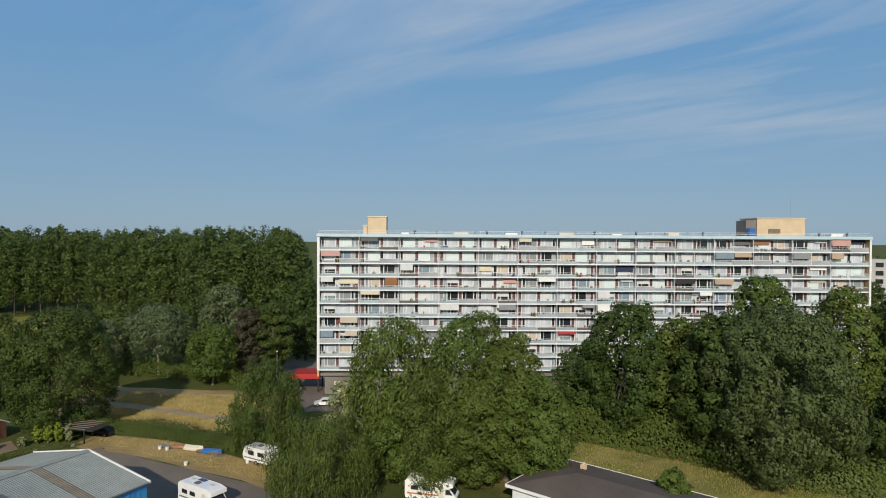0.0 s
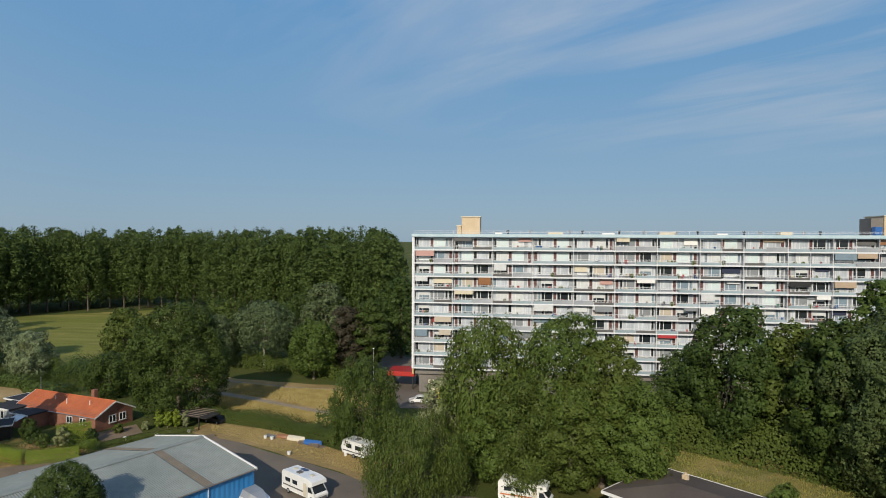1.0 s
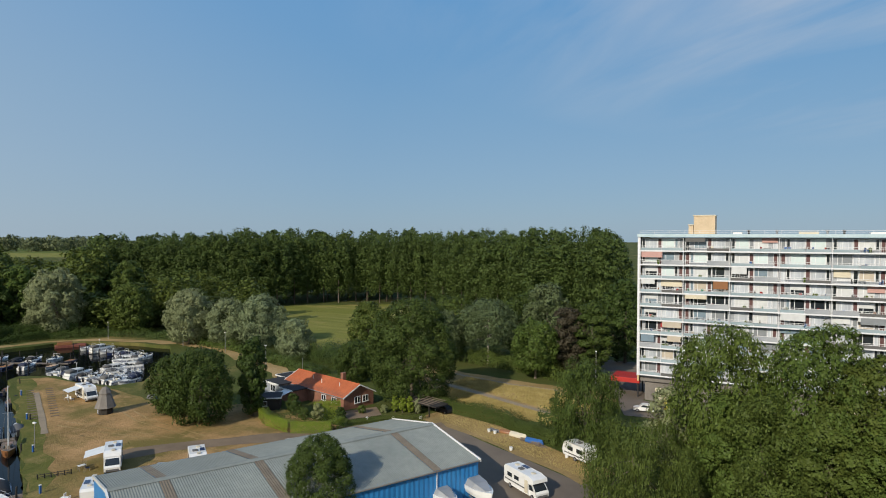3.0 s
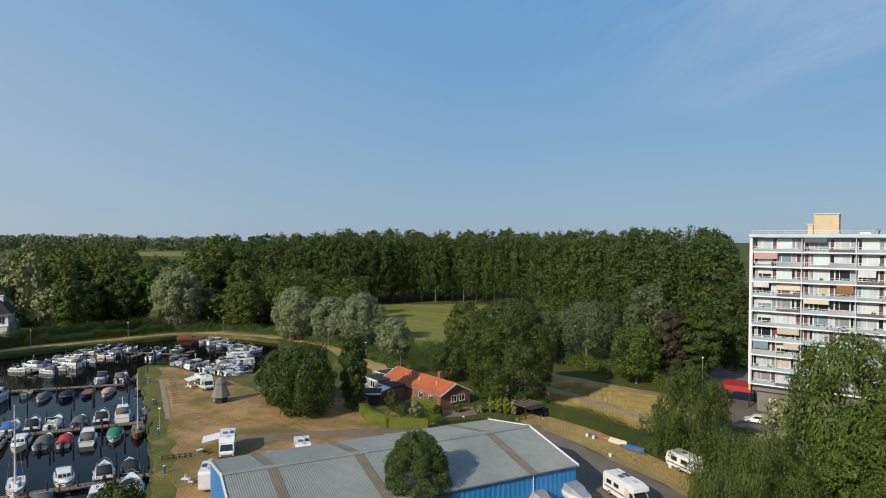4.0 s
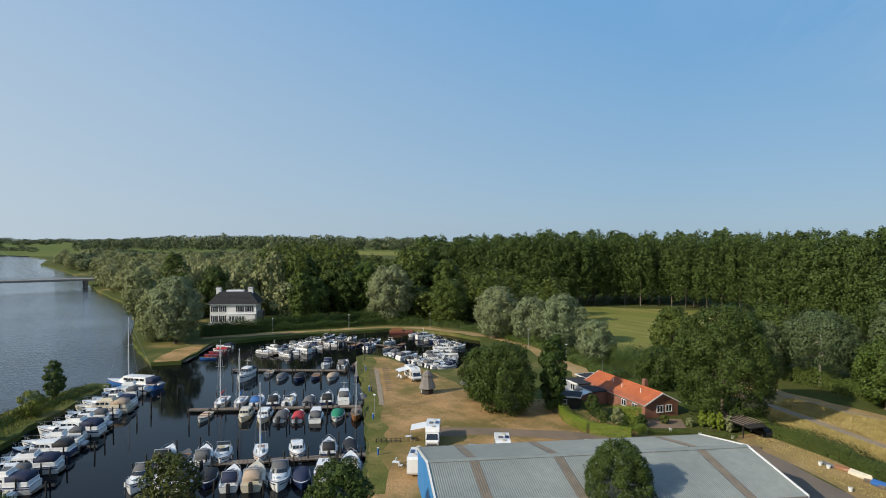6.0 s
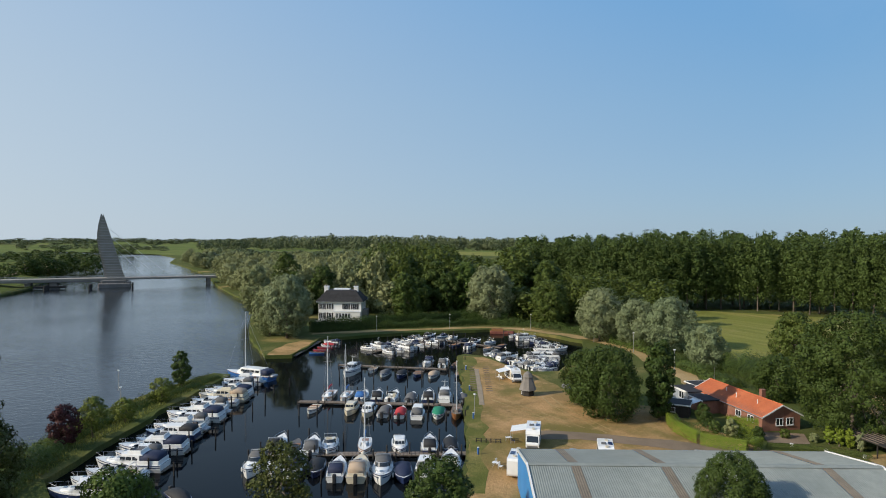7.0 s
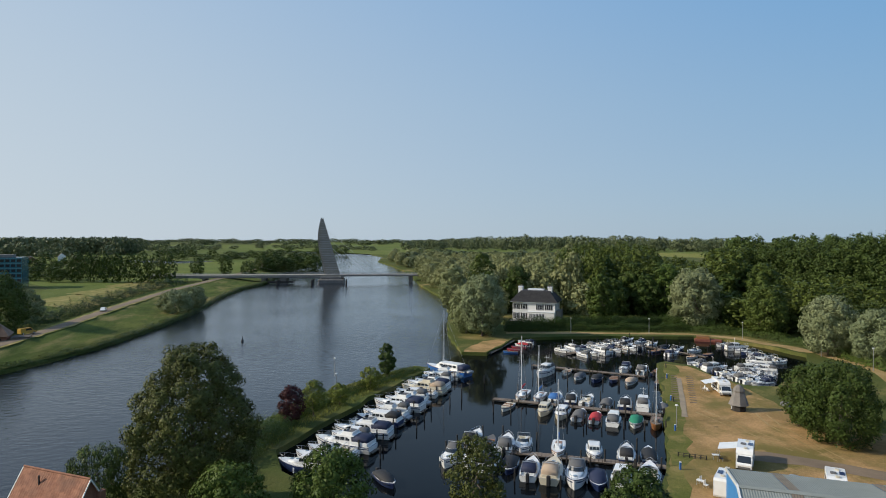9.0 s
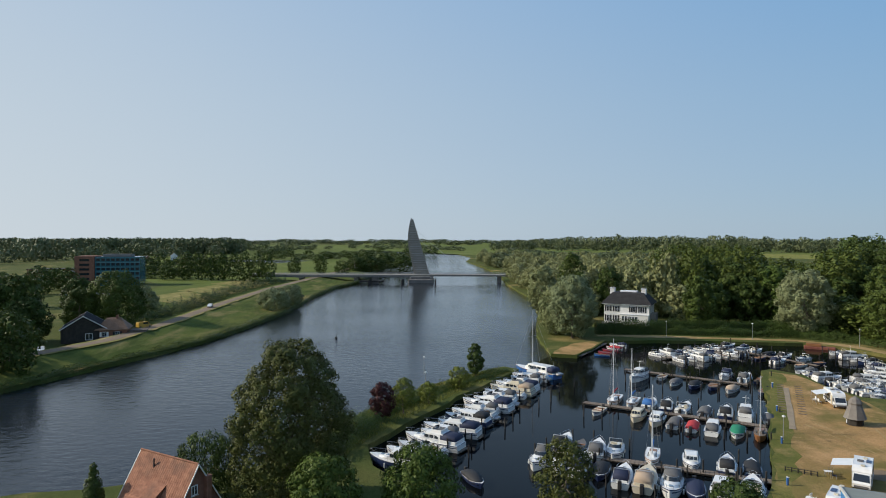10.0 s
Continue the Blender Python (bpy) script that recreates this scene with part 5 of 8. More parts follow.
# mixed woods along the river and behind the villa
def off_villa(s):
    az, d = math.degrees(math.atan2(-s[0], s[1])), math.hypot(s[0], s[1])
    return math.hypot(s[0] + 241.5, s[1] - 68.6) > 19 and not (70.0 < az < 78.0 and d < 262)


willows, greens = [], []
for k in range(300):
    u, v = wr.random(), wr.random()
    az = 57 + 29 * u
    near = np.interp(az, (57, 62, 70, 76, 80, 84, 86.5), (275, 262, 275, 270, 275, 350, 450))
    far = np.interp(az, (57, 66, 72, 78, 83, 86.5), (420, 560, 560, 640, 720, 860))
    d = near + (far - near) * v ** 1.3
    x, y = polar(az, d)
    if y < 62 and x < -215:
        y = 62 + wr.uniform(0, 20)
    high = np.interp(az, (57, 59.0, 60.0, 63.0, 64.2, 67.5, 71, 72.5, 76, 80, 87), (29, 27, 20, 20, 27, 28, 28, 22, 20, 17, 15)) * wr.uniform(0.8, 1.06)
    (greens if az < 71 + wr.normal(0, 1.2) else willows).append((x, y, high, wr.uniform(9, 14)))
for k in range(120):
    x = -wr.uniform(235, 1000) if k % 3 else -wr.uniform(235, 520)
    y = np.interp(-x, (200, 231, 316, 437, 568, 700, 868, 1050), (29, 32, 46, 41, 45, 38, 24, 38)) + 7 + wr.random() ** 1.5 * 70
    willows.append((x, y, wr.uniform(9, 17), wr.uniform(10, 15)))
for az in np.arange(45.5, 60, 0.36):
    greens.append((*polar(az, wr.uniform(238, 292)), wr.uniform(9, 19), wr.uniform(9, 13)))
tile_trees("river_wood", "olive and grey willows along the river", bro, [s for s in willows if off_villa(s)], "leaf_willow", wr)
tile_trees("garden_wood", "tall dark green woodland behind the villa", tall, [s for s in greens if off_villa(s)], "leaf", wr)
spots = []
for az in np.arange(57, 86, 0.45):
    d = wr.uniform(1550, 1900)
    spots.append((*polar(az, d), np.interp(az, (57, 66, 76, 80, 86), (31, 35, 37, 33, 20)) * wr.uniform(0.85, 1.08), 36))
    if not 58.5 < az < 67:
        spots.append((*polar(az, wr.uniform(650, 1000)), wr.uniform(10, 18), 24))
for az in np.arange(89, 128, 0.7):
    d = np.interp(az, (89, 97, 105, 113, 120, 128), (1500, 1900, 1500, 1300, 1050, 950)) * wr.uniform(0.9, 1.1)
    if 98 < az < 104.5 and wr.random() < 0.75:
        continue
    spots.append((*polar(az, d), wr.uniform(13, 26) if az > 104 else wr.uniform(9, 17), 28))
for az in np.arange(108.5, 126, 0.22):
    spots.append((*polar(az, wr.uniform(1250, 1400)), wr.uniform(28, 31), 30))
for az in np.arange(56, 128, 0.5):
    spots.append((*polar(az, wr.uniform(2600, 4300)), wr.uniform(13, 24), 70))
for az in np.arange(-38, 8, 0.7):
    spots.append((*polar(az, wr.uniform(420, 900)), wr.uniform(14, 26), 22))
# the belts' haze is only in their pale leaf colour
tile_trees("far_woods", "far tree belts on the flat horizon", farb, spots, "leaf_hazed", wr)
# trees across the river
spots = [(*polar(az, d), h, w) for az, d, h, w in ((97.5, 600, 19, 22), (98.6, 590, 16, 16), (95.9, 640, 17, 22), (94.3, 700, 13, 20), (99.8, 520, 14, 14), (101.6, 560, 17, 13), (103.9, 560, 16, 13))]
spots += [(*polar(az, wr.uniform(560, 760)), wr.uniform(11, 19), wr.uniform(14, 22)) for az in np.arange(93.5, 99.5, 0.75)]
spots += [(*polar(az, wr.uniform(800, 1250)), wr.uniform(9, 15), wr.uniform(18, 30)) for az in np.arange(91.5, 107, 0.8)]
spots += [(*polar(az, wr.uniform(560, 700)), wr.uniform(12, 18), wr.uniform(14, 20)) for az in np.arange(110, 119, 0.7)]
spots += [(*polar(106.2 + k * 0.95, 480 + k * 6), wr.uniform(19, 22), 13) for k in range(8)]
spots += [(*polar(az, wr.uniform(330, 460)), wr.uniform(10, 17), 14) for az in np.arange(120.5, 130, 0.9)]
spots += [(*polar(az, wr.uniform(210, 250)), wr.uniform(15, 24), 13) for az in (124.6, 125.4, 126.2, 127)]
spots += [(*polar(az, wr.uniform(175, 200)), wr.uniform(12, 17), 11) for az in (124.9, 125.9, 127)]
spots += [(*polar(az, wr.uniform(470, 620)), wr.uniform(9, 15), 16) for az in np.arange(113, 124, 1.3)]
tile_trees("bank_trees", "scattered dark trees across the river", bro, spots, "leaf_dark", wr)
tree(-226, -121, 20.0, 21.0, "leaf", "broad dark green tree behind the dike farm", 140, 0.04, 7000, 0.6, 26)
tree(-221, -131, 14.5, 13.0, "leaf_dark", "lower dark tree behind the barn", 194, 0.04, 3000, 0.6, 16)
tree(-259, -127, 12.0, 12.0, "leaf_grey", "grey willow behind the dike", 141, 0.04, 2600, 0.6, 14)
tree(-234, -139, 17.0, 14.0, "leaf_dark", "dark tree behind the dike farm", 142, 0.04, 2600, 0.7, 14)
tree(-283, -79, 9.5, 15.0, "leaf_grey", "grey-green willow clump on the river bank", 143, 0.02, 2600, 0.6, 14)
tree(-300, -76.5, 10.0, 13.0, "leaf_grey", "rounded willow beside the water", 193, 0.02, 2400, 0.6, 14)
shrub_band("dike_shrubs", [(-228, -119), (-284, -120), (-331, -124), (-397, -127), (-457, -122)], 6, 4.5, "leaf_dark", "shrubs along the dike's foot", 144, 3, 0.8, ragged=0.9, category="shrubs")
shrub_band("reed_fringe", [(-120, -105), (-134, -97), (-148, -94.0), (-164, -88.6), (-180, -83.8), (-198, -78.4), (-235, -74.8), (-272, -72.8), (-310, -73.8), (-348, -75.8), (-410, -75.2), (-457, -68), (-540, -70), (-730, -68)], 3.0, 2.1, "leaf_hedge", "reeds along the river's edge", 145, 7, 0.5, z=-0.9, ragged=0.5, category="reeds", kind="stuff")

tree(-164, -118, 13.0, 14.0, "leaf_dark", "dark tree on the landward side of the dike", 157, 0.04, 2600, 0.6, 16)
tree(-190, -129, 14.0, 14.0, "leaf_dark", "dark tree beside the dike barn", 158, 0.04, 2600, 0.6, 16)
# standing grass
blades("tall_grass", [(-61, 111), (-50, 108.5), (-36, 104.5), (-31, 108.5), (-38.6, 111), (-56, 118), (-66, 121)], 18000, 0.45, "straw", "tall golden grass beside the field path", 160)
blades("tall_grass", [(-66, 125), (-56, 121), (-34, 112.5), (-33, 122), (-44, 129.4), (-54, 129.8), (-66, 132)], 24000, 0.45, "straw", "tall golden grass in the dry field", 161)
blades("verge_grass", [(-57, 103), (-46, 101), (-38, 96.8), (-30, 92.5), (-22, 88), (-24, 84.2), (-32, 87.8), (-39.5, 91.4), (-47, 95.4), (-54.5, 98.8)], 9000, 0.22, "straw", "short dry grass along the yard", 162)
blades("tall_grass", [(12, 99), (18, 106), (36, 97), (56, 83.5), (64, 79), (90, 84), (88, 62), (40, 68), (26, 82)], 26000, 0.30, "tallgrass", "rough grass on the verge below the trees", 163)

shrub_band("spit_shrubs", [(-106, -16.5), (-118, -12), (-128, -6.5)], 4.6, 1.9, "leaf", "bushy green shrubs along the spit", 168, 10, 0.34, ragged=0.8, category="shrubs")
shrub_band("spit_shrubs", [(-130, -5.5), (-139, 1.0), (-149, 8.5), (-154, 13.5)], 3.6, 1.3, "leaf", "low shrubs towards the spit's end", 169, 9, 0.32, ragged=0.9, category="shrubs")
blades("bank_grass", [(-100, -20), (-117, -15.5), (-132, -9.5), (-150, 5), (-158, 14), (-152, 13.5), (-134, 3), (-111, -9), (-99, -14)], 6000, 0.5, "reed", "uncut grass on the spit", 170)

for k, (x, y, h, w, m) in enumerate(((-79.5, 88.4, 2.6, 2.4, "leaf_dark"), (-76.2, 86.8, 2.2, 2.2, "leaf"), (-73.6, 87.6, 3.0, 2.4, "leaf_willow"), (-70.6, 90.4, 2.2, 2.0, "leaf_dark"), (-69.4, 95.2, 1.6, 1.8, "leaf"), (-66.0, 97.6, 1.5, 1.6, "leaf_willow"), (-81.5, 90.0, 3.4, 3.0, "leaf_dark"))):
    tree(x, y, h, w, m, "leafy bush in the bungalow's garden", 180 + k, 0.03, 900, 0.2, 8, name="bush")
tree(-86.5, 116.0, 9.0, 9.5, "leaf_dark", "dark thorn tree behind the bungalow", 190, 0.04, 3000, 0.4, 16)


# ---- hall with blue walls ----
def build_hall():
    L, HW, EV, RG = 40.7, 10.5, 4.9, 6.8
    ux, uy = -17.8 / 40.7, -36.6 / 40.7
    at = Matrix(((ux, -uy, 0, -43.5), (uy, ux, 0, 76.3), (0, 0, 1, 0), (0, 0, 0, 1)))
    ob = thing("hall", "long storage hall with grey corrugated roof and blue walls", "hall", at)
    # in this frame x runs along the ridge, -y looks to the yard
    sgn = 1 if (-uy * 0.9 + ux * -0.437) > 0 else -1
    s = Shape()
    for y0, y1 in ((-HW, -HW + 0.12), (HW - 0.12, HW)):
        n = 120
        out = -0.05 if y0 < 0 else 0.05
        ys = y0 if y0 < 0 else y1
        top = [(L * i / n, ys + (out if i % 2 else 0), EV) for i in range(n + 1)]
        low = [(L * i / n, ys + (out if i % 2 else 0), 0) for i in range(n + 1)]
        s.loft([low, top], False, False)
        s.box(0.05, min(ys, ys - out * 2), 0, L - 0.05, max(ys, ys - out * 2), EV - 0.05)
    s.make("side_wall", M["blue"], ob, "ribbed blue steel side walls")
    for x in (0.0, L - 0.15):
        g = Shape()
        prof = [(-HW, 0), (HW, 0), (HW, EV), (0, RG - 0.1), (-HW, EV)]
        g.loft([[(x, y, z) for y, z in prof], [(x + 0.15, y, z) for y, z in prof]])
        g.make("gable_wall", M["blue"], ob, "blue steel gable wall")
    edges = [0.0]
    for c in (6.5, 24.9, 35.2):
        edges += [c - 0.55, c + 0.55]
    edges += [L]
    def sheet(x0, x1, side, wave, lift):
        n = max(2, int((x1 - x0) / 0.13))
        row = lambda y, z: [(x0 + (x1 - x0) * i / n, y, z + lift + (wave if i % 2 else -wave)) for i in range(n + 1)]
        t = Shape()
        pts = [(0.0, RG), (side * HW * 0.5, (RG + EV) / 2), (side * (HW + 0.35), EV - 0.06)]
        t.loft([row(y, z) for y, z in pts], False, False)
        return t
    for side in (-1, 1):
        for i in range(len(edges) - 1):
            light = i % 2 == 1
            sheet(edges[i], edges[i + 1], side, 0.020, 0.04 if light else 0.0).make("rooflight_strip" if light else "roof_sheet", M["strip" if light else "corrugated"], ob, "brown aged rooflight strip" if light else "grey corrugated roof sheet")
    r = Shape()
    n = 60
    r.loft([[(L * i / n, y, z) for i in range(n + 1)] for y, z in ((-0.55, RG - 0.02), (-0.3, RG + 0.06), (0, RG + 0.12), (0.3, RG + 0.06), (0.55, RG - 0.02))], False, False)
    r.make("ridge_cap", M["corrugated"], ob, "grey ridge cap")
    for x in (-0.16, L - 0.02):
        for side in (-1, 1):
            t = Shape()
            t.add([(x, 0, RG - 0.22), (x + 0.18, 0, RG - 0.22), (x + 0.18, side * (HW + 0.4), EV - 0.28), (x, side * (HW + 0.4), EV - 0.28), (x, 0, RG + 0.14), (x + 0.18, 0, RG + 0.14), (x + 0.18, side * (HW + 0.4), EV + 0.06), (x, side * (HW + 0.4), EV + 0.06)], [(0, 1, 2, 3), (7, 6, 5, 4), (0, 4, 5, 1), (1, 5, 6, 2), (2, 6, 7, 3), (3, 7, 4, 0)])
            t.make("verge_trim", M["whitepl"], ob, "white verge trim")
    for side in (-1, 1):
        Shape().box(0, side * (HW + 0.36) - 0.08, EV - 0.22, L, side * (HW + 0.36) + 0.08, EV - 0.08, 0.02).make("gutter", M["darkconcrete"], ob)
        for x in (6.5, 20, 34):
            Shape().tube((x, side * (HW + 0.15), 0), (x, side * (HW + 0.15), EV - 0.2), 0.06, n=6).make("downpipe", M["whitepl"], ob)


build_hall()


def gable_house(name, label, at, L, W, EV, RG, wall, roof, tile=0.33, over=0.35, category="house", hipped=False):
    """A house with the ridge along x, walls, two tiled slopes and white verge boards."""
    ob = thing(name, label, category, at)
    w = Shape()
    prof = [(-W / 2, 0), (W / 2, 0), (W / 2, EV), (0, RG - 0.12), (-W / 2, EV)]
    w.loft([[(0, y, z) for y, z in prof], [(L, y, z) for y, z in prof]])
    w.make("wall", M[wall], ob)
    slope = (RG - EV) / (W / 2)
    for side in (-1, 1):
        n = max(2, int((L + 2 * over) / 0.11))
        rows = max(3, int((W / 2 + over) / tile))
        s = Shape()
        grid = []
        for j in range(rows + 1):
            y = (W / 2 + over) * j / rows
            for e in ((0.0, 0.045) if j < rows else (0.0,)):
                yy = y + (0.0 if e == 0 else -0.001)
                grid.append([(-over + (L + 2 * over) * i / n, side * y, RG - slope * y + (0.06 if i % 3 == 0 else 0.0) - (0.06 if e == 0 and j else 0.0)) for i in range(n + 1)])
        s.loft(grid, False, False)
        s.make("roof_slope", M[roof], ob, "tiled roof slope")
        for x in (-over - 0.06, L + over - 0.02):
            t = Shape()
            y1 = side * (W / 2 + over)
            z1 = RG - slope * (W / 2 + over)
            t.add([(x, 0, RG - 0.18), (x + 0.08, 0, RG - 0.18), (x + 0.08, y1, z1 - 0.2), (x, y1, z1 - 0.2), (x, 0, RG + 0.06), (x + 0.08, 0, RG + 0.06), (x + 0.08, y1, z1 + 0.05), (x, y1, z1 + 0.05)], [(0, 1, 2, 3), (7, 6, 5, 4), (0, 4, 5, 1), (1, 5, 6, 2), (2, 6, 7, 3), (3, 7, 4, 0)])
            t.make("verge_board", M["whitepl"], ob)
        Shape().box(-over, side * (W / 2 + over) - 0.07, EV - slope * over - 0.12, L + over, side * (W / 2 + over) + 0.07, EV - slope * over, 0.02).make("gutter", M["steel"], ob)
    Shape().tube((-over, 0, RG + 0.02), (L + over, 0, RG + 0.02), 0.11, n=8).make("ridge_tiles", M[roof], ob)
    return ob


def window_on(ob, m, w, h, bars=1, name="window"):
    """A framed window; m: its lower left corner, facing -y."""
    s = Shape()
    f = 0.09
    s.box(0, -0.06, 0, w, 0.06, f).box(0, -0.06, h - f, w, 0.06, h).box(0, -0.06, f, f, 0.06, h - f).box(w - f, -0.06, f, w, 0.06, h - f)
    for b in range(bars):
        x = w * (b + 1) / (bars + 1)
        s.box(x - f / 2, -0.06, f, x + f / 2, 0.06, h - f)
    o = s.make(name, M["white"], ob, "white window frame", at=m)
    Shape().box(0.02, -0.02, 0.02, w - 0.02, 0.02, h - 0.02).make("pane", M["glass"], o)
    Shape().box(-0.08, -0.14, -0.07, w + 0.08, 0.02, 0.0).make("sill", M["concrete"], o)
    return o


# bungalow with an orange tiled roof
b_at = pose(-72.4, 98.4, 0, 0, 0, 165.6)
bung = gable_house("bungalow", "brick bungalow with orange tiled roof", b_at, 20.0, 7.4, 2.7, 4.5, "redbrick", "redtile")
for yy in (1.1, -0.9):
    window_on(bung, pose(-0.02, yy, 0.9, 0, 0, -90), 1.4, 1.3)
for xx in (2.2, 5.5):
    window_on(bung, pose(xx + 1.5, 3.74, 0.9, 0, 0, 180), 1.5, 1.2)
Shape().box(6.0, -1.6, 3.6, 6.8, -0.8, 5.6, 0.03).make("chimney", M["redbrick"], bung, "brick chimney")
for x, y in ((4.0, 1.6), (9, 2.2), (13, 1.4)):
    Shape().tube((x, y, 3.6), (x, y, 4.5), 0.07, n=6).make("roof_vent", M["whitepl"], bung)
Shape().tube((19.0, 0, 4.4), (19.0, 0, 7.0), 0.04, n=5).make("aerial", M["steel"], bung)
ext = thing("lean_to", "white flat-roofed lean-to beside the bungalow", "annex", b_at @ pose(11.5, 3.7, 0))
Shape().box(0, 0, 0, 4.2, 3.6, 2.4).make("wall", M["redbrick"], ext)
Shape().box(-0.2, -0.1, 2.4, 4.4, 3.9, 2.62, 0.03).make("roof", M["slate"], ext, "dark flat roof with white edge")
Shape().box(-0.24, 3.9, 2.38, 4.44, 3.96, 2.66).make("fascia", M["whitepl"], ext)
Shape().add([(0.2, 3.9, 2.5), (2.6, 3.9, 2.5), (2.6, 5.6, 2.0), (0.2, 5.6, 2.0), (0.2, 3.9, 2.44), (2.6, 3.9, 2.44), (2.6, 5.6, 1.94), (0.2, 5.6, 1.94)], [(0, 1, 2, 3), (7, 6, 5, 4), (0, 4, 5, 1), (1, 5, 6, 2), (2, 6, 7, 3), (3, 7, 4, 0)]).make("veranda_sheet", M["whitepl"], ext, "pale plastic veranda sheet")
ext2 = thing("annex", "white annex with dark flat roof", "annex", b_at @ pose(17.6, 1.2, 0))
Shape().box(0, 0, 0, 5.4, 5.4, 2.5).make("wall", M["palewall"], ext2)
Shape().box(-0.3, -0.3, 2.5, 5.7, 5.7, 2.75, 0.03).make("roof", M["slate"], ext2, "dark flat roof with white edge")
Shape().box(-0.34, 5.7, 2.46, 5.74, 5.76, 2.8).make("fascia", M["whitepl"], ext2)
window_on(ext2, pose(3.2, 5.42, 0.9, 0, 0, 180), 1.8, 1.4)


def flat_shed(at, w, d, h, label, wall="darkwood"):
    ob = thing("garden_shed", label, "shed", at)
    Shape().box(0, 0, 0, w, d, h).make("wall", M[wall], ob)
    Shape().box(-0.25, -0.25, h, w + 0.25, d + 0.25, h + 0.14, 0.02).make("roof", M["slate"], ob, "dark flat felt roof")
    for a in ((-0.3, -0.32, w + 0.3, -0.25), (-0.3, d + 0.25, w + 0.3, d + 0.32)):
        Shape().box(a[0], a[1], h - 0.05, a[2], a[3], h + 0.2).make("edge_board", M["whitepl"], ob)
    for a in ((-0.32, -0.25, -0.25, d + 0.25), (w + 0.25, -0.25, w + 0.32, d + 0.25)):
        Shape().box(a[0], a[1], h - 0.05, a[2], a[3], h + 0.2).make("edge_board", M["whitepl"], ob)
    window_on(ob, pose(w * 0.4, -0.02, 0.9), 0.9, 0.9, 0)
    return ob


flat_shed(pose(-88.5, 86.0, 0, 0, 0, 38), 5.4, 4.2, 2.3, "black wooden shed with white roof edge")
flat_shed(pose(-98.0, 103.0, 0, 0, 0, -15), 6.5, 4.0, 2.6, "black wooden barn behind the bungalow")
cp = thing("carport", "low dark wooden carport beside the yard", "carport", pose(-64.2, 100.6, 0, 0, 0, -14))
Shape().box(0, 0, 2.1, 9.2, 3.4, 2.3, 0.03).make("roof", M["darkwood"], cp, "dark wooden roof boards")
for i in range(6):
    Shape().box(0, 0.1 + i * 0.85, 2.3, 7.6, 0.25 + i * 0.85, 2.38).make("roof_batten", M["wood"], cp)
for x in (0.2, 3.7, 7.2):
    for y in (0.2, 4.2):
        Shape().box(x, y, 0, x + 0.16, y + 0.16, 2.1).make("post", M["darkwood"], cp)

# low house with brown felt roof
def build_brown():
    A, B, C = Vector((7.6, 75.4, 0)), Vector((15.7, 85.0, 0)), Vector((32.2, 71.2, 0))
    u, v = (C - B).normalized(), (A - B).normalized()
    L, W = (C - B).length + 4, (A - B).length
    at = Matrix(((u.x, v.x, 0, B.x), (u.y, v.y, 0, B.y), (0, 0, 1, 0), (0, 0, 0, 1)))
    ob = thing("low_house", "low white house with brown felt hipped roof", "house", at)
    Shape().box(0.6, 0.6, 0, L - 0.6, W - 0.6, 3.1).make("wall", M["white"], ob)
    r = Shape()
    r.loft([[(0, 0, 3.1), (L, 0, 3.1), (L, W, 3.1), (0, W, 3.1)], [(0, 0, 3.3), (L, 0, 3.3), (L, W, 3.3), (0, W, 3.3)], [(W / 2, W / 2 - 0.1, 4.5), (L - W / 2, W / 2 - 0.1, 4.5), (L - W / 2, W / 2 + 0.1, 4.5), (W / 2, W / 2 + 0.1, 4.5)]])
    r.make("roof", M["felt"], ob, "brown felt roof")
    f = Shape()
    f.box(-0.08, W, 3.0, L, W + 0.08, 3.36).box(-0.08, 0, 3.0, 0, W + 0.08, 3.36).box(0, -0.08, 3.0, L, 0, 3.36)
    f.make("fascia", M["whitepl"], ob, "white fascia board")
    Shape().box(5.2, 3.0, 3.4, 5.9, 3.6, 4.5, 0.04).tube((5.55, 3.3, 4.5), (5.55, 3.3, 4.8), 0.16, n=8).make("chimney", M["tanbrick"], ob, "small stone chimney")
    for k in range(4):
        window_on(ob, pose(0.58, 2.2 + k * 2.4 + 1.4, 0.9, 0, 0, -90), 1.6, 1.5)
    for k in range(4):
        window_on(ob, pose(3 + k * 5 + 1.8, W - 0.58, 0.9, 0, 0, 180), 1.8, 1.5)


build_brown()
tree(27.0, 73.0, 6.2, 4.6, "leaf_light", "light green bushy tree over the brown roof", 160, 0.05, 1600, 0.3, 12)

# brick house with old red tiles on the near bank
n_at = pose(-72.95, -35.95, 0, 0, 0, 61.0)
near = gable_house("brick_house", "brick house with weathered red tiled roof", n_at, 9.3, 7.0, 2.4, 8.0, "redbrick", "oldtile", 0.32)
window_on(near, pose(9.32, -0.75, 4.6, 0, 0, 90), 0.8, 1.1)
for y in (-2.6, 1.0):
    window_on(near, pose(9.32, y, 0.9, 0, 0, 90), 1.4, 1.3)
Shape().tube((3.0, -0.75, 6.4), (3.0, -0.75, 7.7), 0.09, n=7).make("flue", M["black"], near)
Shape().box(9.35, 0.9, 0, 9.9, 1.6, 6.4, 0.03).make("chimney", M["redbrick"], near, "slim brick chimney on the gable")
dorm = Shape().loft([[(x, -1.55, 5.45), (x, -3.55, 4.15), (x, -3.55, 2.3), (x, -2.6, 2.3)] for x in (2.6, 6.0)]).make("dormer", M["redbrick"], near, "brick dormer with tiled lean-to roof")
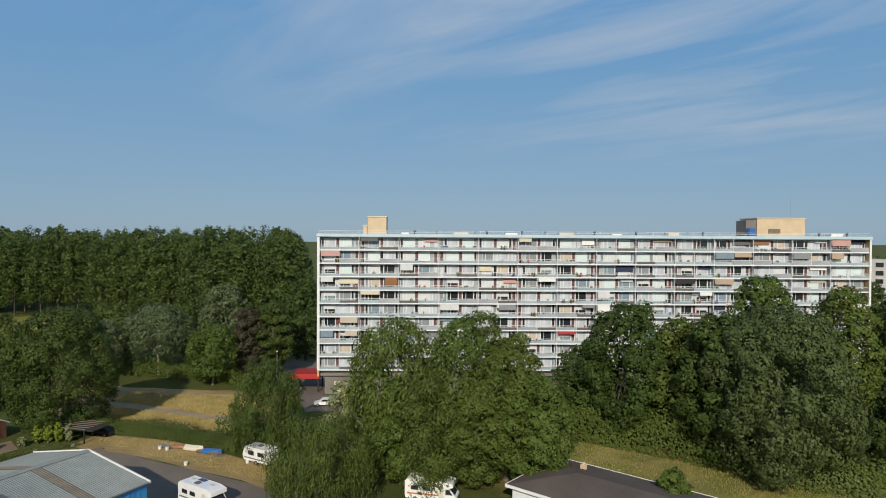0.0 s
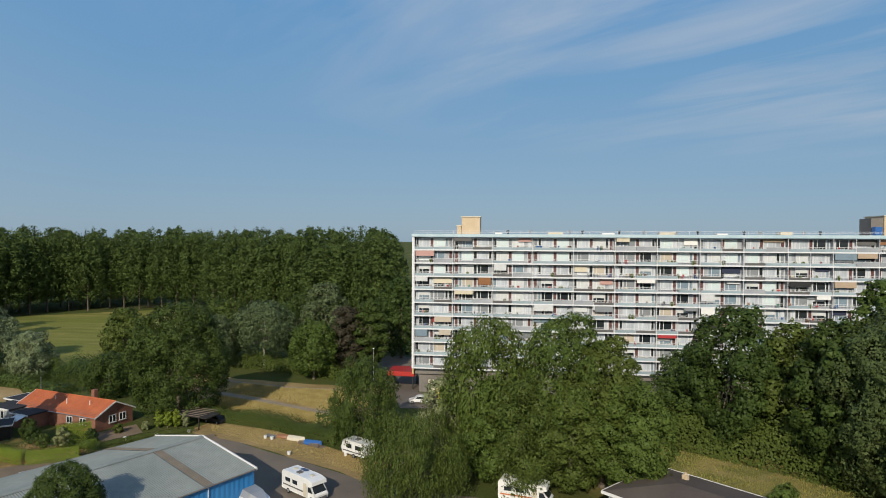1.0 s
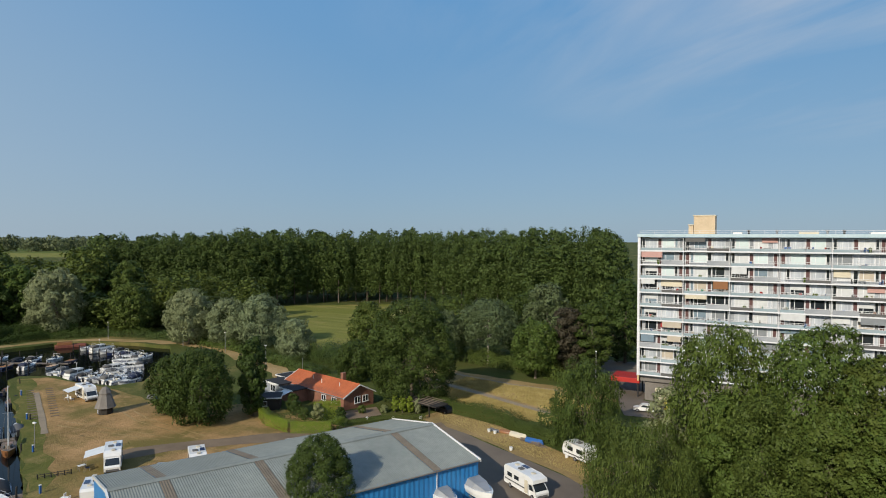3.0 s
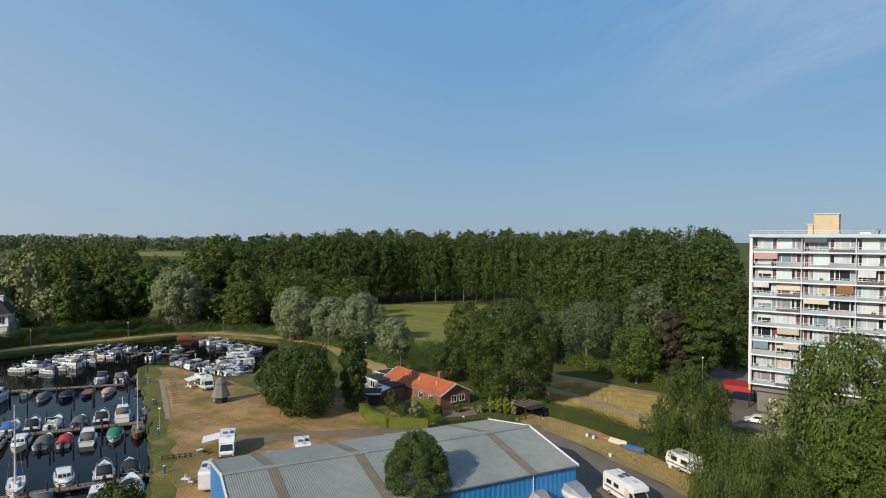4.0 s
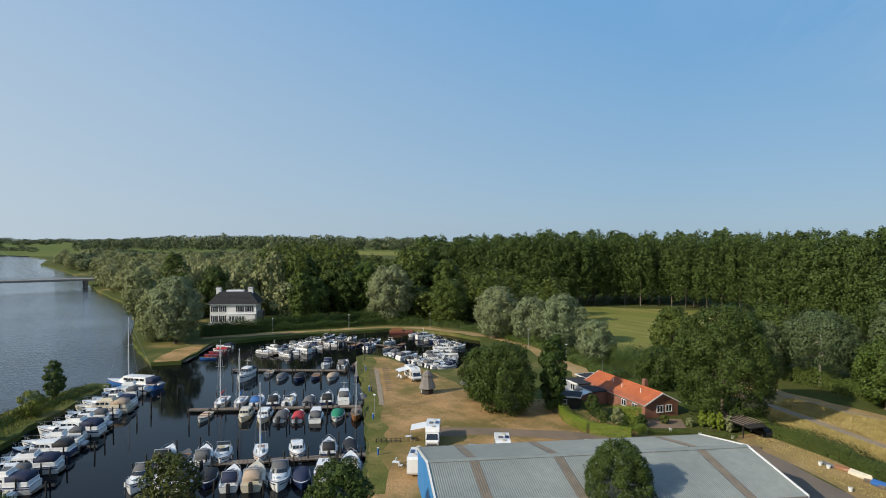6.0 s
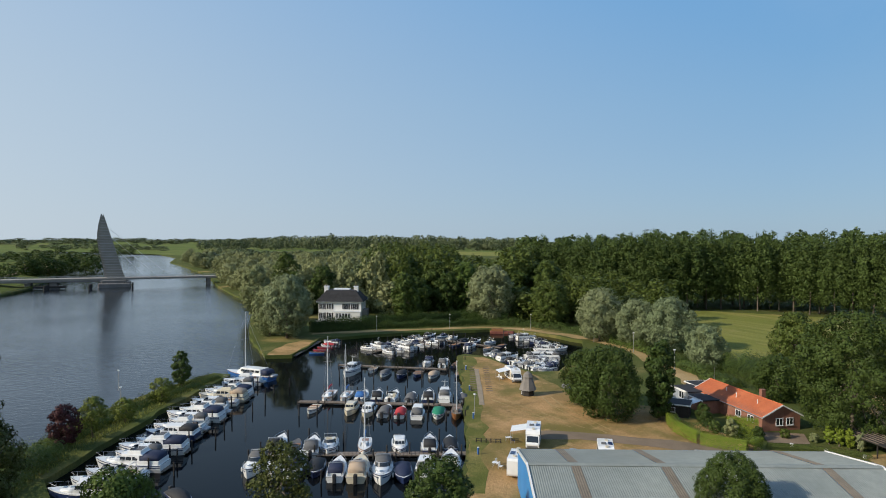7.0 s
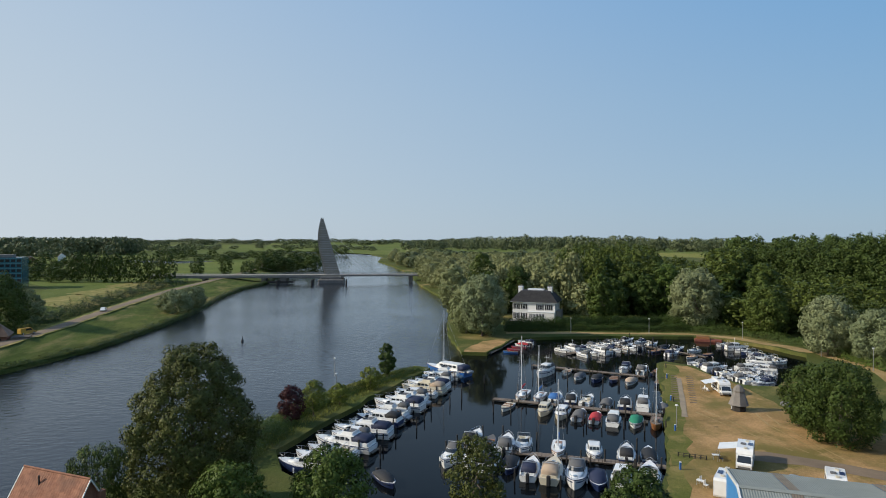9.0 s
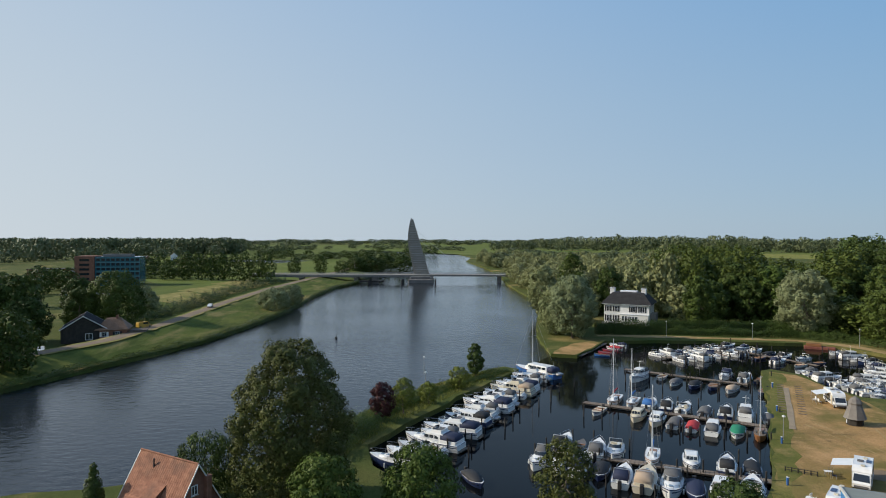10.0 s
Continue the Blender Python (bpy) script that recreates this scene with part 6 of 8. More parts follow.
for j in range(9):
    y0, y1 = -1.42 - j * 0.27, -1.42 - (j + 1) * 0.27 - 0.02
    z0, z1 = 5.60 - j * 0.172, 5.60 - (j + 1) * 0.172 + 0.02
    Shape().loft([[(x, y0, z0), (x, y1, z1), (x, y1, z1 - 0.06), (x, y0, z0 - 0.06)] for x in (2.35, 6.25)]).make("tile_course", M["oldtile"], dorm)
window_on(dorm, pose(3.0, -3.58, 2.7), 2.6, 1.1, 2)


# villa across the basin
def build_villa():
    at = pose(-239.6, 67.7, 0, 0, 0, 64)
    ob = thing("villa", "white two-storey villa with dark hipped roof", "villa", at)
    # -y looks to the basin
    Shape().box(-8.4, 0, 0, 8.4, 12.5, 7.6).make("wall", M["villawhite"], ob)
    Shape().box(-2.2, -1.3, 0, 8.2, 0, 3.75).make("bay", M["villawhite"], ob, "white ground-floor bay under a terrace")
    Shape().box(-2.4, -1.5, 3.75, 8.5, 0.05, 3.98, 0.03).make("terrace_edge", M["white"], ob)
    Shape().box(-8.5, -0.06, 3.78, -2.45, 0.0, 3.95).make("string_course", M["white"], ob)
    Shape().box(-9.0, -2.2, 0.0, -2.4, -0.02, 0.45, 0.03).make("front_step", M["concrete"], ob)
    Shape().box(8.4, 2.0, 0, 10.4, 8.0, 4.2).make("side_wing", M["darkconcrete"], ob, "low grey side wing")
    Shape().box(-9.25, -0.85, 7.45, 9.25, 13.35, 7.62, 0.03).make("eaves", M["white"], ob)
    r = Shape()
    q = lambda i, z: [(-9.3 + i, -0.9 + i, z), (9.3 - i, -0.9 + i, z), (9.3 - i, 13.4 - i, z), (-9.3 + i, 13.4 - i, z)]
    r.loft([q(0, 7.63), q(0, 7.8), q(3.4, 11.7), q(3.8, 11.85)])
    roof = r.make("roof", M["slate"], ob, "dark slate hipped roof")
    for k in range(1, 9):
        u = k / 9
        i, z = 3.4 * u, 7.8 + 3.9 * u
        Shape().box(-9.3 + i, -0.93 + i, z - 0.04, 9.3 - i, -0.80 + i, z + 0.05).make("slate_course", M["slate"], roof)
    Shape().box(-3.4, 5.0, 11.85, 3.0, 8.0, 12.35, 0.05).make("roof_lantern", M["white"], ob, "low white rooflight")
    for x in (-6.2, 5.6):
        c = Shape().box(x - 0.85, 4.4, 10.2, x + 0.85, 6.2, 13.1, 0.04).make("chimney", M["villawhite"], ob, "white chimney")
        Shape().box(x - 1.0, 4.25, 13.1, x + 1.0, 6.35, 13.35, 0.03).make("chimney_cap", M["white"], c)
        for k in (-0.4, 0.4):
            Shape().tube((x + k, 5.3, 13.35), (x + k, 5.3, 13.9), 0.18, n=7).make("chimney_pot", M["darkconcrete"], c)

    def shuttered(x, y, z, w, h):
        win = window_on(ob, pose(x, y, z), w, h, 1)
        for sx in (-0.62, w + 0.06):
            Shape().box(sx, -0.07, 0, sx + 0.56, 0.0, h).make("shutter", M["black"], win, "black shutter")

    for z, h in ((0.9, 2.4), (4.7, 2.1)):
        for x in (-7.5, -4.5):
            shuttered(x, -0.03, z, 1.3, h)
    for x in (1.6, 5.0):
        shuttered(x, -0.03, 4.6, 1.7, 2.2)
    for k in range(5):
        window_on(ob, pose(-1.5 + k * 1.2, -1.33, 1.3), 1.05, 1.9, 1)
    for k in range(2):
        window_on(ob, pose(8.43, 1.6 + k * 7.0, 4.7, 0, 0, 90), 1.2, 2.0, 1)


build_villa()


# bascule bridge with its tall curved pylon
def build_bridge():
    X = -476.0
    ob = thing("bridge", "long low concrete road bridge across the river", "bridge", pose(X, 0, 0))
    Shape().box(-6, -150, 3.7, 6, 60, 5.0, 0.1).make("deck", M["bridgecon"], ob, "brown-grey concrete deck")
    Shape().box(5.6, -150, 2.9, 6.3, -12, 3.7, 0.1).make("edge_beam", M["darkconcrete"], ob)
    for x in (-6.1, 5.9):
        s = Shape()
        s.box(x, -150, 5.9, x + 0.2, 60, 6.05)
        for k in range(70):
            s.box(x, -150 + k * 3, 5.0, x + 0.12, -149.88 + k * 3, 5.9)
        s.make("railing", M["steel"], ob)
    for y, w in ((38, 2.5), (-56, 4.5), (-70, 3.5), (-112, 2.5)):
        Shape().box(-5, y - w / 2, -2, 5, y + w / 2, 3.6, 0.3).make("pier", M["darkconcrete"], ob, "dark concrete pier")
    Shape().box(-9, -30.5, -2, 11, -11.5, 1.8, 0.5).make("main_pier", M["darkconcrete"], ob, "wide concrete pier of the pylon")
    Shape().box(-7, -28.5, 1.8, 9, -14, 3.6, 0.2).make("machine_room", M["darkconcrete"], ob)
    for y0, y1 in ((-150, -112), (-112, -70)):
        arc = [(y0 + (y1 - y0) * i / 12, 3.75 - 1.5 * (abs(2 * i / 12 - 1) ** 2.2)) for i in range(13)]
        Shape().loft([[(x, y, z) for y, z in arc] + [(x, y, 3.76) for y, z in reversed(arc)] for x in (5.0, 6.05)]).make("haunch", M["bridgecon"], ob, "arched concrete haunch below the deck")
    for y in (-58, -34, -10):
        for k in range(4):
            Shape().tube((12 + k * 5, y, -2.5), (12 + k * 5, y, 2.2), 0.5, n=7).make("dolphin_post", M["darkwood"], ob, "dark timber fender post")
    Shape().box(10, -66, -0.4, 12, -48, 0.9).make("fender", M["darkwood"], ob, "timber fender wall")
    # the pylon: two tapering curved blades, ribbed with level slats
    py = thing("pylon", "tall grey curved bridge pylon of ribbed blades", "pylon", pose(X, 0, 0))
    for x0, dz, dl, dr in ((-3.0, 0.6, 0.0, -1.4), (2.0, 0.0, 1.5, 0.0)):
        rings = []
        for i in range(27):
            z = 1.6 + (47.2 + dz - 1.6) * i / 26
            u = max(0.0, (z - 6) / 42)
            y_left = -27.2 - 4.4 * math.sin(math.pi * 0.8 * min(1, u)) ** 1.5 + dl
            y_right = -15.5 - 0.295 * (z - 7) + dr
            if i == 26:
                y_left = y_right = (y_left + y_right) / 2
            th = 1.0 - 0.5 * min(1, u)
            rings.append([(x0, y_left, z), (x0 + th, y_left, z), (x0 + th, max(y_right, y_left + 0.25), z), (x0, max(y_right, y_left + 0.25), z)])
        b = Shape()
        b.loft(rings)
        blade = b.make("blade", M["bridgecon"], py, "brown-grey concrete blade")
        for i in range(1, 26):
            r = rings[i]
            Shape().box(r[1][0], r[1][1] + 0.05, r[0][2] - 0.10, r[1][0] + 0.16, r[2][1] - 0.05, r[0][2] + 0.12).make("slat", M["concrete"], blade)
    for k in range(3):
        s = Shape()
        s.tube((2, -24.5 + k * 2.2, 38 - k * 7), (2, 14 - k * 8, 5), 0.09, n=5)
        s.make("cable", M["steel"], py)


build_bridge()


# houses and offices across the river
def build_office():
    a, b = Vector((-418, -251, 0)), Vector((-430, -199, 0))
    u = (b - a).normalized()
    at = Matrix(((u.x, -u.y, 0, a.x), (u.y, u.x, 0, a.y), (0, 0, 1, 0), (0, 0, 0, 1)))
    ob = thing("office_building", "teal glazed office block with brick end tower", "office building", at)
    Shape().box(12, 0, 0, 40, 16, 19.5).make("wall", M["teal"], ob, "teal glazed facade")
    Shape().box(0, -1.5, 0, 12, 17, 20).make("stair_tower", M["redbrick"], ob, "red-brown brick stair tower")
    Shape().box(16, 4, 19.5, 34, 12, 21.2, 0.1).make("roof_storey", M["darkconcrete"], ob)
    for k in range(6):
        z = 0.9 + k * 3.15
        for j in range(9):
            Shape().box(13 + j * 3.05, -0.12, z, 15.2 + j * 3.05, 0.0, z + 1.7).make("window", M["glass"], ob)
        Shape().box(12, -0.3, z + 1.9, 40, 0.05, z + 2.25).make("band", M["tealband"], ob)
        Shape().box(3, -1.62, z, 9, -1.5, z + 1.5).make("window", M["glass"], ob)
        Shape().box(-0.12, 3, z, 0.0, 14, z + 1.5).make("window", M["glass"], ob)


build_office()


def brick_block(at, w, d, h, label, storeys, wall="redbrick"):
    ob = thing("brick_building", label, "building", at)
    Shape().box(0, 0, 0, w, d, h).make("wall", M[wall], ob)
    Shape().box(-0.3, -0.3, h, w + 0.3, d + 0.3, h + 0.4).make("roof", M["slate"], ob)
    for k in range(storeys):
        z = 1.0 + k * h / storeys
        n = int(w / 4)
        for j in range(n):
            Shape().box(1 + j * 4, -0.1, z, 3.6 + j * 4, 0.0, z + 1.5).make("window", M["white" if (j + k) % 3 == 0 else "glass"], ob)


brick_block(pose(-436, -296, 0, 0, 0, 97), 40, 14, 10, "low red brick block of three storeys", 3)
farm = gable_house("dike_barn", "black timber barn with dark roof behind the dike", pose(-190.0, -111.8, 0.6, 0, 0, 206), 13.0, 12.0, 4.4, 8.2, "darkwood", "slate", 0.4, category="barn")
window_on(farm, pose(-0.03, -0.5, 0.8, 0, 0, -90), 2.0, 2.0)


def build_cottage():
    """A low brick house under a hipped roof; -y looks to the river."""
    ob = thing("dike_house", "low brick dike house with brown hipped roof", "house", pose(-192.9, -104.6, 1.2, 0, 0, 107))
    Shape().box(-4.2, 0, 0, 4.2, 7.0, 3.0).make("wall", M["redbrick"], ob)
    q = lambda x0, x1, y0, y1, z: [(x0, y0, z), (x1, y0, z), (x1, y1, z), (x0, y1, z)]
    roof = Shape().loft([q(-4.7, 4.7, -0.5, 7.5, 2.9), q(-4.75, 4.75, -0.55, 7.55, 3.05), q(-2.0, 2.0, 3.3, 3.7, 6.3), q(-1.9, 1.9, 3.4, 3.6, 6.4)]).make("roof", M["oldbrown"], ob, "brown tiled hipped roof")
    for k in range(1, 11):
        u = k / 11
        Shape().box(-4.7 + 2.7 * u, -0.55 + 3.8 * u, 3.03 + 3.25 * u, 4.7 - 2.7 * u, -0.43 + 3.8 * u, 3.12 + 3.25 * u).make("tile_course", M["oldbrown"], roof)
    Shape().box(0.6, 3.0, 5.6, 1.3, 3.7, 7.2).make("chimney", M["redbrick"], ob)
    for x in (-2.8, 0.9):
        w = window_on(ob, pose(x, -0.03, 0.9), 1.3, 1.5)
        for sx in (-0.6, 1.36):
            Shape().box(sx, -0.06, 0, sx + 0.52, 0.0, 1.5).make("shutter", M["whitepl" if x < 0 else "black"], w)
    Shape().box(4.9, 1.0, -0.6, 9.5, 5.0, 2.3).make("shed", M["wood"], ob, "grey timber shed with flat roof")
    Shape().box(4.8, 0.8, 2.3, 9.7, 5.2, 2.48).make("shed_roof", M["felt"], ob)


build_cottage()
for k, (az, d, w, h) in enumerate(((119.4, 900, 22, 8), (117.6, 960, 30, 9), (115.8, 930, 24, 8), (113.8, 980, 40, 10), (112.6, 900, 30, 8), (98.2, 610, 14, 8), (96.9, 640, 12, 7))):
    x, y = -math.sin(radians(az)) * d, math.cos(radians(az)) * d
    gable_house("far_house", "distant house with pale walls and dark roof", pose(x, y, 0, 0, 0, az + 90 + 12 * (k % 3)), w, 9, h * 0.6, h, "white" if k % 2 else "redbrick", "felt", 1.2)
for k, (az, d, w) in enumerate(((83.5, 3600, 240), (80.5, 3700, 160), (86.0, 3500, 90))):
    x, y = -math.sin(radians(az)) * d, math.cos(radians(az)) * d
    g = thing("greenhouse", "long pale greenhouse on the polder", "greenhouse", pose(x, y, 0, 0, 0, az + 90))
    Shape().box(-w / 2, -10, 0, w / 2, 10, 5.5 if d < 1000 else 13, 0.2).make("glazing", M["whitepl"], g)
# flats of the far estate behind the tall block
est = thing("far_flats", "distant white flats behind the tall block", "apartment building", pose(160, 235, 0, 0, 0, -20))
Shape().box(0, 0, 0, 60, 12, 26).make("wall", M["concrete"], est)
for k in range(8):
    for j in range(14):
        Shape().box(1.5 + j * 4.2, -0.15, 1.5 + k * 3.1, 4.0 + j * 4.2, 0.0, 3.2 + k * 3.1).make("window", M["glass"], est)


# small mill-shaped hut on the lawn
def build_mill():
    ob = thing("mill_hut", "small eight-sided thatched mill stump on the lawn", "hut", pose(-111, 71.8, 0))
    ring = lambda r, z: [(r * math.cos(k * math.pi / 4 + 0.39), r * math.sin(k * math.pi / 4 + 0.39), z) for k in range(8)]
    Shape().loft([ring(1.35, 0), ring(1.35, 1.25)]).make("base", M["darkwood"], ob, "black boarded base")
    Shape().loft([ring(1.85, 1.2), ring(1.7, 1.55), ring(0.95, 3.7)]).make("body", M["darkconcrete"], ob, "grey thatched body")
    Shape().loft([ring(1.05, 3.65), ring(1.1, 3.9), ring(0.75, 4.6), ring(0.2, 5.0)]).make("cap", M["darkconcrete"], ob, "grey thatched cap")
    for a in (-20, -60):
        m = pose(0, 0, 0, 0, 0, a)
        Shape().box(-0.28, -1.32, 0.25, 0.28, -1.24, 0.85).make("window", M["white"], ob, at=m)


build_mill()


# ---- jetties, posts and boats ----
WL = -1.0


def hull_rings(L, B, free, sheer, bow=1.0, tum=0.0):
    """Stations from stern to bow, each from gunwale over the keel to gunwale."""
    rings = []
    for i in range(15):
        u = 1 - (1 - i / 14) ** 1.25
        x = -L / 2 + L * u
        b = B / 2 * (0.88 + 0.12 * math.sin(math.pi * min(1, u * 1.3)))
        if u > 0.5:
            b *= max(0.04, 1 - ((u - 0.5) / 0.5) ** (2.7 * bow))
        top = free + sheer * max(0, u - 0.3) ** 2 * 2
        back = max(0, u - 0.75) * L * 0.30
        rings.append([(x, -b, top), (x - back * 0.3, -b * 0.97, top * 0.55), (x - back * 0.7, -b * 0.84, 0.04), (x - back, 0, -0.45), (x - back * 0.7, b * 0.84, 0.04), (x - back * 0.3, b * 0.97, top * 0.55), (x, b, top)])
    return rings


def hull_parts(ob, L, B, free, sheer, hull, deck="whitepl", stripe=None, bow=1.0):
    r = hull_rings(L, B, free, sheer, bow)
    Shape().loft(r).make("hull", M[hull], ob)
    d = Shape()
    d.loft([[(p[0], p[1] * 0.94, p[2] + 0.02) for p in (q[0], q[-1])] + [(p[0], p[1] * 0.94, p[2] + 0.06) for p in (q[-1], q[0])] for q in r])
    d.make("deck", M[deck], ob)
    g = Shape()
    line = [q[0] for q in r] + [q[-1] for q in reversed(r)]
    g.loft([[(x, y * (1 + o), z + dz) for x, y, z in line] for o, dz in ((0.0, -0.05), (0.03, -0.04), (0.03, 0.04), (0.0, 0.05))], False)
    g.make("rub_rail", M[stripe or "navyhull"], ob)
    if hull == "whitepl":
        for s, k in ((0, 1), (-1, -2)):
            lerp = lambda q, u: tuple(a + (b - a) * u for a, b in zip(q[s], q[k]))
            out = lambda p: (p[0], p[1] * 1.012, p[2])
            rows = [[out(lerp(q, u)) for q in r[:-1]] for u in (0.42, 0.72)]
            Shape().loft(rows if s else rows[::-1], False, False).make("hull_stripe", M[stripe or "navyhull"], ob)
    return r


def arched(stations, z0):
    """A rounded hood: sections (x, half width, height) one behind the other."""
    return Shape().loft([[(x, -w, z0), (x, -w * 0.97, z0 + h * 0.68), (x, -w * 0.86, z0 + h * 0.93), (x, 0, z0 + h), (x, w * 0.86, z0 + h * 0.93), (x, w * 0.97, z0 + h * 0.68), (x, w, z0)] for x, w, h in stations])


def slab_loft(x0, x1, w0, w1, z0, z1, rake0=0.2, rake1=0.4, inset=0.12):
    """A cabin: wide below, narrower above, raked at both ends."""
    return Shape().loft([[(x0, -w0, z0), (x1, -w1, z0), (x1, w1, z0), (x0, w0, z0)], [(x0 + rake0 * 0.8, -w0 + inset * 0.7, z1 - 0.1), (x1 - rake1 * 0.8, -w1 + inset * 0.7, z1 - 0.1), (x1 - rake1 * 0.8, w1 - inset * 0.7, z1 - 0.1), (x0 + rake0 * 0.8, w0 - inset * 0.7, z1 - 0.1)], [(x0 + rake0, -w0 + inset * 1.3, z1), (x1 - rake1, -w1 + inset * 1.3, z1), (x1 - rake1, w1 - inset * 1.3, z1), (x0 + rake0, w0 - inset * 1.3, z1)]])


def screen(ob, x, rx, ry, z0, z1, lean):
    """A wrap-round windscreen of dark glass with a bright rim."""
    arc = lambda k, z, sh: [(x - sh + rx * k * math.cos(a), ry * k * math.sin(a), z) for a in [radians(-100 + 20 * j) for j in range(11)]]
    lo, hi = arc(1.0, z0, 0), arc(0.86, z1, lean)
    Shape().loft([lo, hi], False, False).loft([arc(0.97, z0, 0), arc(0.83, z1, lean)], False, False).make("windscreen", M["glass"], ob)
    r = Shape()
    for p, q in zip(hi, hi[1:]):
        r.tube(p, q, 0.03, n=4)
    r.make("screen_rim", M["steel"], ob)


def cruiser(L, hull, canopy, label, deck="whitepl", fly=False, arch=True):
    B, F = L * (0.34 if L > 8.5 else 0.39), 0.5 + L * 0.04
    ob = thing("motor_boat", label, "boat", group="boats in the marina")
    hull_parts(ob, L, B, F, 0.5, hull, deck, "navyhull" if hull == "whitepl" else "whitepl")
    c = arched([(-L * 0.10, B * 0.37, 0.38), (L * 0.06, B * 0.36, 0.44), (L * 0.19, B * 0.28, 0.40), (L * 0.30, B * 0.18, 0.26), (L * 0.37, B * 0.08, 0.08)], F + 0.05).make("cabin", M[deck], ob, smooth=True)
    for s in (-1, 1):
        Shape().add([(-L * 0.05, s * B * 0.372, F + 0.16), (L * 0.14, s * B * 0.330, F + 0.16), (L * 0.11, s * B * 0.325, F + 0.34), (-L * 0.05, s * B * 0.360, F + 0.34)], [(0, 1, 2, 3) if s < 0 else (3, 2, 1, 0)]).make("side_window", M["glass"], c)
    Shape().box(L * 0.20, -0.22, F + 0.40, L * 0.20 + 0.45, 0.22, F + 0.46, 0.03).make("deck_hatch", M["bluegrey"], c)
    if fly:
        t = slab_loft(-L * 0.22, L * 0.10, B * 0.37, B * 0.31, F + 0.06, F + 1.15, 0.15, 0.75).make("wheelhouse", M[deck], ob)
        slab_loft(-L * 0.20, L * 0.085, B * 0.378, B * 0.318, F + 0.58, F + 1.03, 0.10, 0.46, 0.05).make("window_band", M["glass"], t)
        slab_loft(-L * 0.25, L * 0.03, B * 0.34, B * 0.28, F + 1.13, F + 1.28, 0.05, 0.15, 0.06).make("wheelhouse_roof", M[deck], t)
    else:
        screen(ob, -L * 0.07, L * 0.15, B * 0.37, F + 0.36, F + 0.88, L * 0.035)
    # cockpit
    Shape().box(-L * 0.43, -B * 0.33, F + 0.07, -L * 0.08, B * 0.33, F + 0.09).make("cockpit_floor", M["greycloth" if L < 8 else "varnish"], ob)
    for k in (-1, 1):
        Shape().box(-L * 0.45, k * B * 0.36 - 0.07, F + 0.05, -L * 0.08, k * B * 0.36 + 0.07, F + 0.34, 0.03).make("coaming", M[deck], ob)
    Shape().box(-L * 0.46, -B * 0.34, F + 0.05, -L * 0.43, B * 0.34, F + 0.34, 0.03).make("coaming", M[deck], ob)
    if canopy:
        arched([(-L * 0.455, B * 0.36, 0.62), (-L * 0.43, B * 0.385, 1.02), (-L * 0.24, B * 0.385, 1.12), (-L * 0.10, B * 0.37, 1.04), (-L * 0.03, B * 0.34, 0.82)], F + 0.06).make("canopy", M[canopy], ob, "cloth cockpit canopy", smooth=True)
    else:
        Shape().box(-L * 0.425, -B * 0.30, F + 0.09, -L * 0.36, B * 0.30, F + 0.42, 0.04).make("seat", M["cream"], ob)
        for k in (-1, 1):
            Shape().box(-L * 0.21, k * B * 0.19 - 0.25, F + 0.09, -L * 0.14, k * B * 0.19 + 0.25, F + 0.50, 0.05).box(-L * 0.225, k * B * 0.19 - 0.25, F + 0.5, -L * 0.20, k * B * 0.19 + 0.25, F + 0.85).make("seat", M["whitepl" if k > 0 else "cream"], ob)
    r = Shape()
    for k in (-1, 1):
        pts = [(L * 0.05, k * B * 0.43, F + 0.50), (L * 0.25, k * B * 0.36, F + 0.66), (L * 0.42, k * B * 0.14, F + 0.85), (L * 0.49, 0, F + 0.9)]
        for a, b in zip(pts, pts[1:]):
            r.tube(a, b, 0.02, n=4)
        for p in pts[:-1]:
            r.tube((p[0], p[1], F), p, 0.018, n=4)
    r.make("bow_rail", M["steel"], ob)
    if arch:
        a = Shape()
        for p, q in (((-L * 0.3, -B * 0.4, F), (-L * 0.26, -B * 0.36, F + 1.3)), ((-L * 0.26, -B * 0.36, F + 1.3), (-L * 0.26, B * 0.36, F + 1.3)), ((-L * 0.26, B * 0.36, F + 1.3), (-L * 0.3, B * 0.4, F))):
            a.tube(p, q, 0.05, n=6)
        a.make("radar_arch", M["steel" if L < 8 else deck], ob)
    for k in (-1, 1):
        for x in (-L * 0.2, L * 0.12):
            Shape().tube((x, k * B * 0.52, 0.15), (x, k * B * 0.52, F * 0.9), 0.10, n=6).make("fender", M["navycloth" if canopy == "navycloth" else "whitepl"], ob)
    if L < 8:
        Shape().box(-L / 2 - 0.45, -0.22, 0.05, -L / 2 - 0.02, 0.22, F + 0.45, 0.08).make("outboard_motor", M["black"], ob)
    return ob


